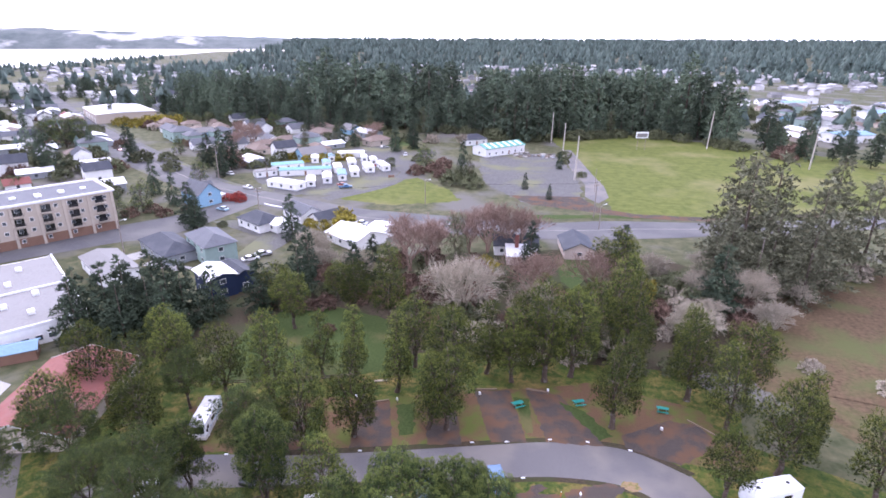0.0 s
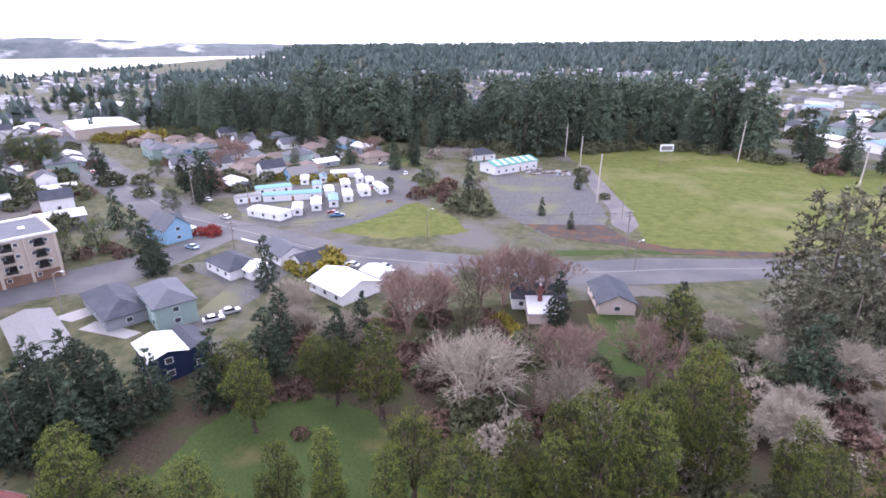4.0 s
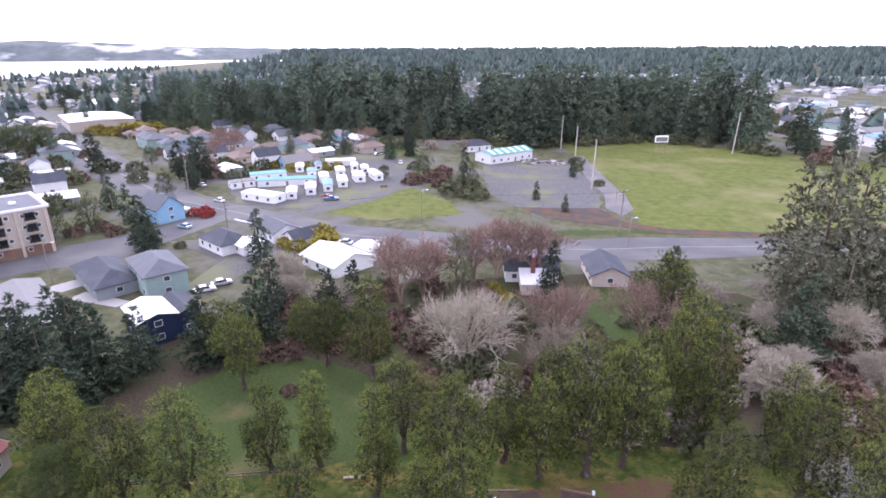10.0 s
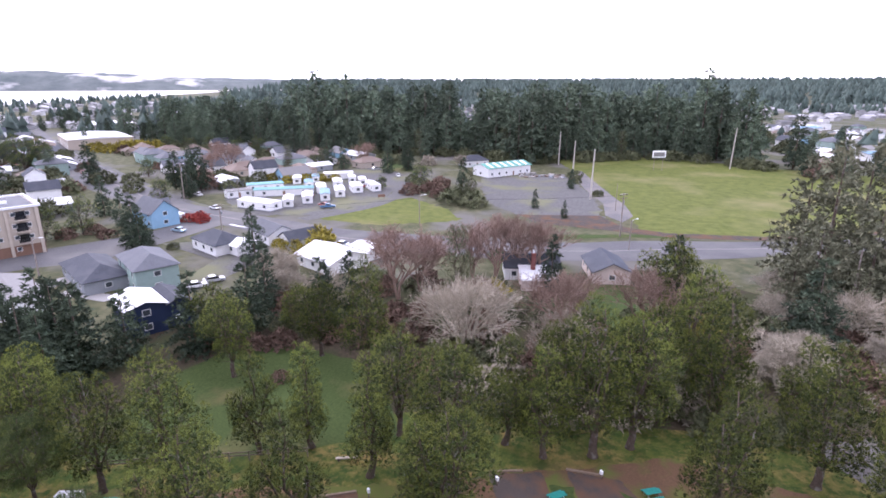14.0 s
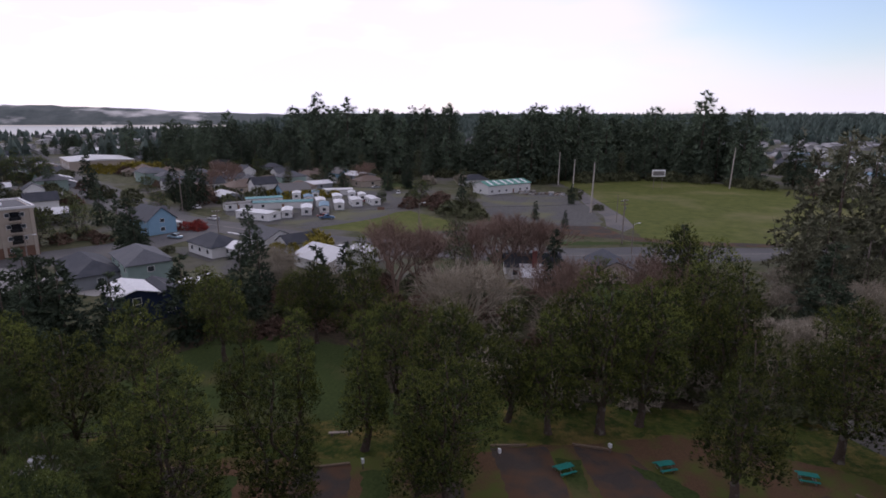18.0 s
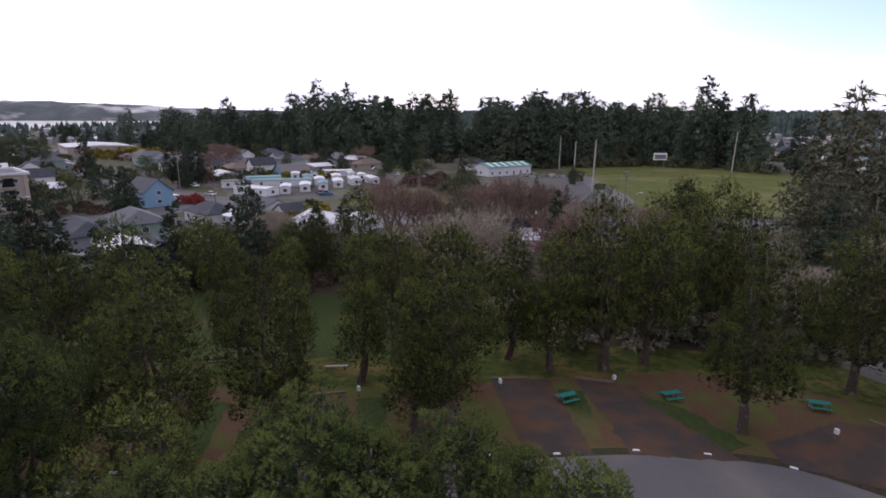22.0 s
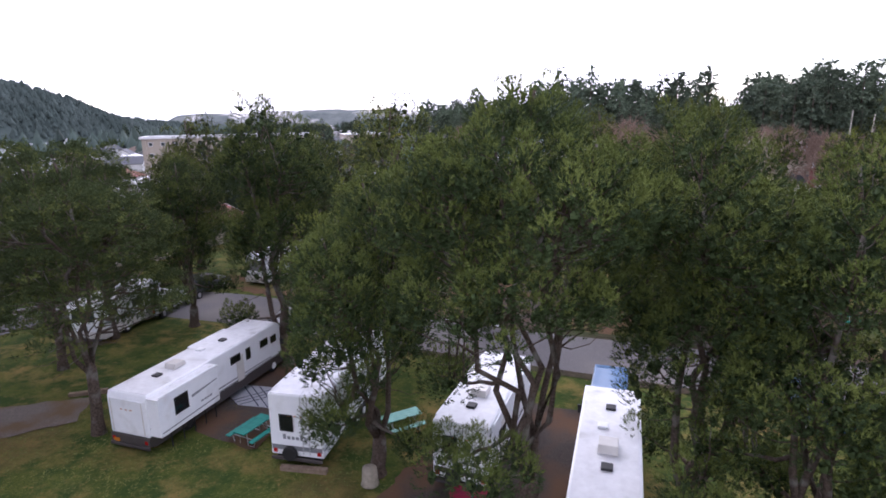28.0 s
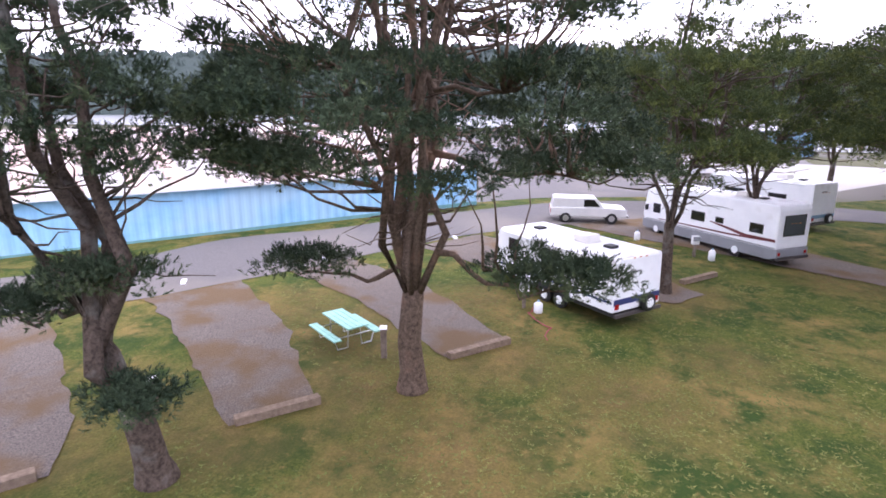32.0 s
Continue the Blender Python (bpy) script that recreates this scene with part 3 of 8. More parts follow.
    sheet("patio", [(-103, 128), (-98, 136), (-94, 139), (-92, 136.5), (-97, 127)], M["concrete"], 0.07, label="pale concrete patio beside the low house", category="patio")
    sheet("patio", [(-93, 124), (-80, 121.5), (-78.5, 124.5), (-92, 128)], M["concrete"], 0.074, label="pale concrete terrace before the porch", category="patio")
    sheet("yard_paving", [(-420, 470), (-330, 370), (-300, 350), (-330, 400), (-300, 430), (-360, 500)], M["gravel_grey"], 0.05, label="paved yard beside the warehouses", category="lot", ragged=2.0)
    sheet("marina_lot", [(-210, -70), (-60, -40), (-36, 10), (-46, 20), (-56, 38), (-72, 50), (-150, 60), (-210, 40)], M["asphalt"], 0.03, label="broad grey paved lot by the marina", category="lot")
    sheet("front_path", [(-96, 30), (-62, 40), (-60, 44), (-76, 56), (-80, 70), (-96, 74)], M["concrete"], 0.04, label="pale concrete forecourt", category="path")
    sheet("water", [(-205, -600), (-190, -60), (-215, 45), (-330, 150), (-660, 440), (-930, 900), (-1080, 1500), (-1250, 2300), (-3900, 3400), (-3900, -900)], M["water"], 0.25, label="calm pale bay water mirroring the white sky", category="water")
    sheet("dune", [(-1500, 2050), (-1000, 2600), (-1400, 3400), (-3900, 3600), (-3900, 2400)], M["sand"], 0.5, label="pale sand dunes across the bay", category="dunes")


def build_roads():
    strip("camp_road", [(8, -48), (-2, -12), (-12.4, 5.8), (-18.8, 11.1), (-25.7, 15), (-32, 19), (-40, 28), (-45, 40), (-44, 48), (-36, 51.5), (-26.8, 53.5), (-12, 56.5), (5, 59.8), (12.7, 60.9), (20.5, 60.4), (25, 57), (27, 48), (24, 30), (16, 10), (16, -48)],
          [(2, -50), (-7, -14), (-15.3, 1.7), (-24.4, 5.8), (-29.3, 10.1), (-36, 14.5), (-46, 24), (-51.5, 40), (-49, 52), (-40.4, 57.4), (-27.1, 59.7), (-13, 62.8), (3.2, 66.8), (12, 68.6), (22.1, 68.4), (30, 64), (33.5, 50), (30, 28), (21, 8), (22, -48)], M["asphalt"], 0.045, "grey asphalt loop road through the camp", "road")
    strip("road_shoulder", [(-26.8, 52.9), (-12, 55.9), (5, 59.1), (12.7, 60.2), (20.5, 59.6), (24.4, 56.4), (26.3, 48)], [(-26.8, 53.7), (-12, 56.7), (5, 60.0), (12.7, 61.1), (20.5, 60.6), (25.1, 57.2), (27.1, 48)], M["wood_floor"], 0.05, "dark soil along the road's inner edge", "ground")
    strip("road_shoulder", [(-27.1, 59.5), (-13, 62.6), (3.2, 66.6), (12, 68.4), (22.1, 68.2), (29.8, 63.9)], [(-27.3, 60.6), (-13.4, 63.7), (3, 67.6), (12, 69.4), (22.6, 69.2), (30.8, 64.6)], M["wood_floor"], 0.052, "dark needles gathered at the road's outer edge", "ground")
    strip("main_street", [(-620, 640), (-371, 410), (-235, 286), (-137, 209), (-113, 195), (-85, 182), (-55, 167), (-33, 163), (12, 161.5), (49, 168), (71, 174), (130, 190), (260, 230)],
          [(-600, 665), (-352, 421), (-222, 302), (-127, 221), (-102, 205.5), (-80, 196), (-54, 185), (-36, 181.5), (12, 178.4), (36, 183.5), (77, 188), (128, 203), (256, 244)], M["road"], 0.07, "wide grey town street with faded lines", "road")
    strip("side_street", [(-160, 84), (-135, 115), (-119, 131.5), (-111, 139), (-101, 145.5), (-95, 159), (-88, 184)], [(-175, 96), (-148, 128), (-132, 145), (-120.6, 154), (-109, 167), (-103, 179), (-103, 200)], M["road"], 0.06, "grey side street past the apartments", "road")
    for name, side, pts in (("pavement", -1, [(-371, 410), (-235, 286), (-137, 209), (-113, 195)]), ("pavement", 1, [(-352, 421), (-222, 302), (-127, 221), (-102, 205.5)])):
        strip(name, pts, [(x + side * 1.4, y + side * 1.55) for x, y in pts], M["gravel_grey"], 0.12, "grey concrete pavement along the street", "pavement")
    strip("loop_lane", [(-64, 192), (-45, 220), (-43, 257), (-55, 292), (-80, 312)], [(-69, 195), (-50, 222), (-48.5, 257), (-60, 289), (-82, 307)], M["gravel_grey"], 0.08, "gravel lane round the trailer park", "lane")
    strip("centre_line", [(-360, 415.5), (-228, 294), (-132, 215), (-107.5, 200.2), (-82.5, 189), (-54.5, 176), (-34.5, 172.2), (12, 169.9), (42, 175.7), (74, 181), (129, 196.5)], [(-359.7, 415.9), (-227.7, 294.4), (-131.8, 215.4), (-107.3, 200.6), (-82.3, 189.4), (-54.4, 176.4), (-34.4, 172.6), (12, 170.3), (41.9, 176.1), (73.9, 181.4), (128.9, 196.9)], M["wood_grey"], 0.09, "faded yellowish centre line of the street", "road marking")
    strip("stop_line", [(-86, 184.2), (-78, 181), (-68, 180)], [(-85.8, 184.7), (-77.8, 181.5), (-68, 180.5)], M["white"], 0.10, "white painted lane line at the junction", "road marking")
    for name, pts in dict(
        site_gravel=[[(-15.6, 9.2), (-18.8, 11.1), (-15.5, 15.2), (-11.1, 19.3), (-9.3, 17.9), (-11.9, 14.6)], [(-20.6, 12.3), (-23.6, 13.8), (-21.6, 18.2), (-16.5, 23.2), (-14.6, 21.7), (-18.5, 16.5)], [(-10.5, 4.5), (-13.2, 7), (-8.4, 14.1), (-6.6, 15.6), (-4.6, 13.6), (-8, 9)], [(-27, 16), (-31, 18.5), (-27.5, 27), (-24, 30), (-22.5, 28.6), (-23, 24)], [(-36, 23), (-40.5, 28), (-34, 36), (-30, 40.5), (-28, 38.5), (-31, 33)]]).items():
        for n, pts2 in enumerate(pts):
            sheet("site_pad", pts2, M["gravel"], 0.04 + 0.004 * n, label="grey-brown gravel parking pad", category="camp pad", ragged=0.25)
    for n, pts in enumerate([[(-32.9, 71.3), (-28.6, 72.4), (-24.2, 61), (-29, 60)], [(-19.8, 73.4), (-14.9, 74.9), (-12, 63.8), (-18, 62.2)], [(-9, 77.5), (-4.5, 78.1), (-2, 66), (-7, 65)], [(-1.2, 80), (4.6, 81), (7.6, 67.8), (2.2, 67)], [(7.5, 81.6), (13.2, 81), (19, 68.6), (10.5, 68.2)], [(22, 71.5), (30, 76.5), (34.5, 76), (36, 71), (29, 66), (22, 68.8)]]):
        sheet("site_pad", pts, M["gravel_dark"], 0.045 + 0.004 * n, label="dark gravel parking pad with rusty needles", category="camp pad", ragged=0.35)
    for n, pts in enumerate([[(-27.4, 71), (-25, 71.6), (-22.8, 63), (-25, 62)], [(-13.6, 74), (-10.6, 75), (-9.5, 67), (-11.5, 66.5)], [(5.4, 79), (8, 79), (8.6, 70), (7.4, 70)], [(12.8, 79), (17, 77), (20.5, 71), (18.4, 70)]]):
        sheet("site_grass", pts, M["green_lawn"], 0.05 + 0.004 * n, label="mossy green strip between camp pads", category="lawn", ragged=0.4)
    # Darker gravel under the trailers, where their shade is put into the colour.
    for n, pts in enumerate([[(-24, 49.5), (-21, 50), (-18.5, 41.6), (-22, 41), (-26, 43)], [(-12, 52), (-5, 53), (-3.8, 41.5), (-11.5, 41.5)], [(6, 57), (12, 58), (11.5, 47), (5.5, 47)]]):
        sheet("site_pad", pts, M["gravel_dark"], 0.03 + 0.004 * n, label="gravel pad under trailers, darkened for their shade", category="camp pad", ragged=0.35)


def ridge(name, path, width, height, mat, label, seed, steps=60):
    """A long wooded hill along a line of points, with an uneven crest."""
    rng = np.random.default_rng(seed)
    P = np.array(path, float)
    s = np.linspace(0, len(P) - 1, steps)
    line = np.stack([np.interp(s, range(len(P)), P[:, k]) for k in range(3)], 1)
    V, F, n = [], [], 9
    wob = np.cumsum(rng.normal(0, 0.5, steps))
    wob -= np.linspace(wob[0], wob[-1], steps)
    for i, (x, y, h) in enumerate(line):
        j = min(max(i, 1), steps - 2)
        d = line[j + 1, :2] - line[j - 1, :2]
        d /= np.linalg.norm(d)
        for k in range(n):
            u = k / (n - 1) * 2 - 1
            hh = (h * height * (1 - u * u) ** 1.2) * (1 + 0.10 * math.tanh(wob[i])) + (rng.normal(0, 0.02) * h * height if 0 < k < n - 1 else -2)
            V.append((x - d[1] * u * width, y + d[0] * u * width, hh - 1.2))
    for i in range(steps - 1):
        for k in range(n - 1):
            F.append((n * i + k, n * i + k + 1, n * i + n + k + 1, n * i + n + k))
    me = bpy.data.meshes.new(name)
    me.from_pydata(V, [], F)
    me.materials.append(mat)
    ob = tagged(new(name, me), label, "hill", kind="structure")
    return np.array(V)


def cones(name, P, H, mat, label, seed, kind="stuff"):
    """Far trees: many small ragged crowns in one mesh, each of a few slanting tiers."""
    rng = np.random.default_rng(seed)
    P, H = np.asarray(P, float), np.asarray(H, float)
    n, V, F = len(P), [], []
    base = 0
    for tier, (lo, hi, wide) in enumerate(((0.04, 0.72, 0.30), (0.30, 0.90, 0.27), (0.55, 1.0, 0.19))):
        k = 5
        ang = rng.uniform(0, 6.28, n)[:, None] + np.arange(k) * 2 * np.pi / k
        rad = H[:, None] * wide * rng.uniform(0.6, 1.35, (n, k))
        ring = np.stack([P[:, 0, None] + rad * np.cos(ang), P[:, 1, None] + rad * np.sin(ang), P[:, 2, None] + H[:, None] * (lo + rng.uniform(-0.08, 0.08, (n, k)))], -1)
        tip = P + np.stack([rng.normal(0, 0.03, n) * H, rng.normal(0, 0.03, n) * H, H * hi], -1)
        V.append(np.concatenate([ring, tip[:, None]], 1).reshape(-1, 3))
        off = base + np.arange(n)[:, None] * (k + 1)
        for j in range(k):
            F.append(np.concatenate([off + j, off + (j + 1) % k, off + k], 1))
        base += n * (k + 1)
    ob = new(name, tri_mesh(name, np.concatenate(V), np.concatenate(F)))
    ob.data.materials.append(mat)
    return tagged(ob, label, "trees", kind=kind)


def build_distance():
    rng = np.random.default_rng(5)
    # Level forest and low hills out to the horizon.
    def belt(count, r0, r1, a0, a1, h0, h1, lift=0.0):
        a, r = np.radians(rng.uniform(a0, a1, count)), np.sqrt(rng.uniform(r0**2, r1**2, count))
        x, y = -r * np.sin(a), 27 + r * np.cos(a)
        return np.stack([x, y, np.full(count, -1.5) + lift * ((r - r0) / (r1 - r0))], 1), rng.uniform(h0, h1, count)
    clump = lambda P: np.array([noise.noise(Vector((p[0] * 0.006, p[1] * 0.006, 0))) for p in P])
    P, H = belt(3400, 430, 1250, -46, 50, 7, 17)
    dry = (P[:, 0] > -230 - 0.45 * (P[:, 1] - 400)) & ~((P[:, 1] > 480) & (P[:, 1] < 800) & (P[:, 0] > 170))
    keep = dry & (clump(P) > -0.12)
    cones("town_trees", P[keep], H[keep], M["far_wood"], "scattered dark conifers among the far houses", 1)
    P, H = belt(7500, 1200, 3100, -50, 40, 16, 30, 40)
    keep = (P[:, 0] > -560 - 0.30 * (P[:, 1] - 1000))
    cones("far_forest", P[keep], H[keep], M["far_wood"], "dark forest reaching to the horizon, tinted blue-green for haze", 2)
    q = rng.uniform(0, 1, 420)
    line = np.array([(-330, 165), (-480, 300), (-650, 450), (-900, 900), (-1040, 1500)], float)
    base = np.stack([np.interp(q * 4, range(5), line[:, k]) for k in range(2)], 1) + np.abs(rng.normal(0, 1, (420, 1))) * np.array([45, 28]) + rng.normal(0, 12, (420, 2)) + (12, 8)
    cones("shore_trees", np.concatenate([base, np.full((420, 1), -1.5)], 1), rng.uniform(8, 17, 420), M["far_wood"], "dark trees along the near shore", 8)
    P = np.stack([rng.uniform(-700, -180, 1500), rng.uniform(440, 1100, 1500), np.full(1500, -1.5)], 1)
    P = P[(P[:, 0] > -430 - 0.5 * (P[:, 1] - 440)) & (clump(P * 1.7) > 0.0) & (np.abs((P[:, 0] + 102) * 0.672 + (P[:, 1] - 200) * 0.74) > 16)]
    cones("town_trees", P, rng.uniform(9, 22, len(P)), M["far_wood"], "dark trees between the houses near the shore", 12)
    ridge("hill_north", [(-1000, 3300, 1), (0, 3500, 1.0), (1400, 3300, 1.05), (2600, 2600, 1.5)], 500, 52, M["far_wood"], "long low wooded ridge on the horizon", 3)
    V = ridge("hill_dunes", [(-3300, 2300, 1.3), (-2400, 2800, 1.5), (-1500, 3200, 1.0), (-800, 3500, 0.8)], 330, 62, M["hazy_hill"], "hills across the bay with haze painted into their colour", 4)
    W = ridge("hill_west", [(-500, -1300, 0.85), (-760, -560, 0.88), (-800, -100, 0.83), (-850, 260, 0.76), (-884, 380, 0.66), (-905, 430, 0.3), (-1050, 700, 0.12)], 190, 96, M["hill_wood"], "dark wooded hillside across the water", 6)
    grid, u, v = W.reshape(60, 9, 3), rng.uniform(0, 58.9, 13000), rng.uniform(0, 7.9, 13000)
    iu, iv, fu, fv = u.astype(int), v.astype(int), (u % 1)[:, None], (v % 1)[:, None]
    pick = (grid[iu, iv] * (1 - fu) + grid[iu + 1, iv] * fu) * (1 - fv) + (grid[iu, iv + 1] * (1 - fu) + grid[iu + 1, iv + 1] * fu) * fv
    pick = pick[pick[:, 2] > 1]
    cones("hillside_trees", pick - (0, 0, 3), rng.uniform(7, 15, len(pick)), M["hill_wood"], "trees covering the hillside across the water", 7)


build_ground()
build_roads()
build_distance()


# ---- trees ----
def blades(P, A, L, W, count, rng, spread=0.8, reach=0.7, slim=0.2):
    """Small pointed leaves or needle sprays standing round short twigs: P start, A axis, L twig length, W spray length."""
    n = len(P)
    A = A / np.linalg.norm(A, axis=1, keepdims=True)
    U = np.cross(A, rng.normal(size=(n, 3)))
    U /= np.linalg.norm(U, axis=1, keepdims=True)
    Wd = np.cross(A, U)
    V = []
    for k in range(count):
        ph = 2 * np.pi * k * 0.382 + rng.uniform(0, 0.9, n)
        out = np.cos(ph)[:, None] * U + np.sin(ph)[:, None] * Wd
        s = rng.uniform(0, reach, n)[:, None] if k else np.full((n, 1), reach)
        base = P + A * L[:, None] * s
        d = A * (1 - 0.45 * spread) + out * (spread * rng.uniform(0.5, 1.1, n))[:, None]
        side = np.cross(d, A + 0.01) 
        side /= np.linalg.norm(side, axis=1, keepdims=True) + 1e-6
        ln = (W * rng.uniform(0.7, 1.2, n))[:, None]
        V.append(np.stack([base - side * ln * slim, base + side * ln * slim, base + d * ln], 1))
    V = np.stack(V, 1).reshape(-1, 3)
    return V, np.arange(len(V)).reshape(-1, 3)


PHI = (1 + 5**0.5) / 2
ICO_V = np.array([(s * 1.0, t * PHI, 0.0) for s in (-1, 1) for t in (-1, 1)] + [(0.0, s * 1.0, t * PHI) for s in (-1, 1) for t in (-1, 1)] + [(t * PHI, 0.0, s * 1.0) for s in (-1, 1) for t in (-1, 1)]) / 1.902
ICO_F = np.array([f for f in itertools.combinations(range(12), 3) if all(np.linalg.norm(ICO_V[a] - ICO_V[b]) < 1.1 for a, b in itertools.combinations(f, 2))])


def lumps(C, E, rng):
    """Solid hearts that keep the clumps' inside dark: rough twenty-sided bodies, C centres and E half sizes."""
    V = C[:, None] + ICO_V[None] * E[:, None] * rng.uniform(0.75, 1.2, (len(C), 12, 1))
    return V.reshape(-1, 3), (np.arange(len(C))[:, None, None] * 12 + ICO_F[None]).reshape(-1, 3)


def join(pieces):
    V, F, n = [], [], 0
    for v, f in pieces:
        V.append(v)
        F.append(np.asarray(f) + n)
        n += len(v)
    return np.concatenate(V), np.concatenate(F)


def limb(shape, a, b, r0, r1, rng, sides=5, sag=0.1, bend=4):
    a, b = np.array(a, float), np.array(b, float)
    ln = np.linalg.norm(b - a)
    pts = []
    for k in range(bend + 1):
        s = k / bend
        p = a + (b - a) * s + np.array([0, 0, -sag * ln * math.sin(math.pi * s)])
        if 0 < k < bend:
            p += rng.normal(0, 0.03 * ln, 3)
        pts.append(tuple(p))
    shape.tube(pts, [r0 + (r1 - r0) * (k / bend) ** 0.8 for k in range(bend + 1)], sides)
    return pts


def pine_kind(seed, h, R, bare=0.2, stems=4, tiers=2, pad=1.0, per=34, tuft=0.36, needle=(8, 0.12, 0.58), cover=1.0, lit=0.55, splay=(0.35, 0.6), lean=(0, 0), fork=0.16, girth=0.024, twigs=14, taper=0.35, flat=0.75, fill=0.0, top=0.95, mats=("pine", "pine_tip", "pine_inner"), boughs=(), stout=1.0):
    """A pine of height h: stems forking low, crooked limbs, and on each stem lobes whose outside is set with domed needle clumps."""
    rng = np.random.default_rng(seed)
    wood = Shape()
    lean = np.array([lean[0], lean[1], 0.0])
    forkp = np.array([rng.normal(0, 0.15), rng.normal(0, 0.15), h * fork]) + lean * fork
    bend = forkp * 0.5 + rng.normal(0, 0.03 * h * fork, 3)
    wood.tube([(0, 0, -0.3), (0, 0, 0.12), tuple(forkp * 0.2), tuple(bend), tuple(forkp), tuple(forkp + lean * 0.05 + np.array([0, 0, 0.3]))], [h * girth * k for k in (1.7, 1.32, 1.08, 0.98, 0.9, 0.25)], 16)
    lines, lobes = [], []
    for s in range(stems):
        a = 2 * np.pi * s / max(stems - 1, 1) + rng.uniform(-0.4, 0.4)
        spread = 0.0 if s == 0 else R * rng.uniform(*splay)
        tip = np.array([math.cos(a) * spread, math.sin(a) * spread, h * (top if s == 0 else top - taper * (spread / R) ** 1.5 - rng.uniform(0, 0.08))]) + lean
        lines.append(np.array(limb(wood, forkp - np.array([0, 0, 0.12 * h * fork]), tip, h * girth * (0.85 if stems == 1 else 0.95 * stout * stems**-0.45), 0.05, rng, 7, 0.02, 6)))
        z0 = h * (bare + rng.uniform(0, 0.08))
        for k in range(tiers):
            half = (tip[2] - z0) / tiers * 0.66 * rng.uniform(0.9, 1.2)
            zc = tip[2] + 0.03 * h - half - (tip[2] - z0 - 1.4 * half) * k / max(tiers - 1, 1)
            c = np.array([np.interp(zc, lines[-1][:, 2], lines[-1][:, n]) for n in range(2)] + [zc])
            c[:2] += rng.normal(0, 0.12 * R, 2) + (c[:2] - lean[:2]) * 0.12 * k
            wide = R * (0.56 if stems > 1 else 0.9) * rng.uniform(0.8, 1.12) * (0.78 + 0.22 * k)
            lobes.append((c, np.array([wide, wide * rng.uniform(0.85, 1.1), half])))
    stemp = np.concatenate([np.array([np.interp(np.linspace(0, 1, 25), np.linspace(0, 1, len(l)), l[:, n]) for n in range(3)]).T[2:] for l in lines])
    P, A, S, lit_tops, hearts, spans = [], [], [], [], [], []
    own = len(stemp)
    for x, y, z, w in boughs:
        lobes.append((np.array([x, y, z]), np.array([w * 0.75, w * 1.1, 0.42 * w])))
        near = stemp[np.argmin(np.abs(stemp[:, 2] - (z + 0.3)) + 0.3 * np.hypot(stemp[:, 0] - x, stemp[:, 1] - y))]
        limb(wood, near, (x, y, z - 0.2), 0.1, 0.03, rng, 7, 0.08, 6)
        stemp = np.concatenate([stemp, near + (np.array([[x, y, z - 0.2]]) - near) * np.linspace(0.5, 1.0, 6)[:, None]])
    for li, (c, e) in enumerate(lobes):
        n = int((cover if li < stems * tiers else 1.0) * 4 * np.pi * (e[0] * e[1] * e[2]) ** 0.667 / (1.25 * pad * pad)) + 3
        for i in range(n):
            zz = 1 - 1.6 * (i + 0.5) / n
            ph = i * 2.39996 + li
            d = np.array([math.cos(ph) * math.sqrt(max(0, 1 - zz * zz)), math.sin(ph) * math.sqrt(max(0, 1 - zz * zz)), zz]) + rng.normal(0, 0.12, 3)
            p = c + d * e * (rng.uniform(0.86, 1.06) if rng.uniform() > fill else rng.uniform(0.35, 0.85))
            if any(j != li and np.linalg.norm((p - cj) / ej) < 0.84 for j, (cj, ej) in enumerate(lobes)):
                continue
            # The middle of a many-stemmed crown is bare.
            if stems > 8 and math.hypot(p[0] - lean[0], p[1] - lean[1]) < 0.45 * R and p[2] < 0.9 * h:
                continue
            p[2] -= 0.2 * pad * max(d[2], 0.0) * (flat >= 0.6)
            nrm = d / e
            nrm /= np.linalg.norm(nrm) + 1e-6
            q = p - nrm * 0.3 * pad
            near = stemp[np.argmin(np.linalg.norm(stemp - (q - np.array([0, 0, 0.25 * R])), axis=1))]
            if near[2] > 0.15 * h or rng.uniform() < 0.4:
                limb(wood, near, q, 0.02 + 0.01 * np.linalg.norm(q - near), 0.012, rng, 4, rng.uniform(-0.06, 0.14), 4)
            a = pad * rng.uniform(0.62, 1.15)
            m = int(per * rng.uniform(0.8, 1.2))
            th, u = rng.uniform(0, 6.283, m), rng.uniform(0, 1, m)
            ring = np.stack([np.cos(th), np.sin(th), np.zeros(m)], 1)
            out = np.array([nrm[0], nrm[1], 0.0])
            if flat >= 0.6:
                # An upright plume, widest below, its tufts pointing up and out.
                u = (np.arange(m) + rng.uniform(0, 1, m)) / m
                rad = 0.5 * (1 - u**2.6) * rng.uniform(0.85, 1.15, m) + 0.03
                P.append(p - nrm * 0.35 * a + (ring * rad[:, None] + u[:, None] * (0.4 * out + np.array([0, 0, 1.35 * flat])) - np.array([0, 0, 0.55])) * a)
                A.append(ring * (1.0 - 0.6 * u)[:, None] + out * 0.2 + np.array([0, 0, 1.0]) * (0.35 + 0.7 * u)[:, None] + rng.normal(0, 0.12, (m, 3)))
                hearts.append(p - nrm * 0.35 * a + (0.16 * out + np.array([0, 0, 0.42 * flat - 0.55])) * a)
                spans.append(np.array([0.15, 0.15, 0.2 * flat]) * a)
            else:
                # A flat ragged bough end.
                # Its tufts sit in bunches at the twigs' ends.
                own_twig = np.arange(m) // 6
                th, u = th[own_twig], u[own_twig]
                ring = ring[own_twig]
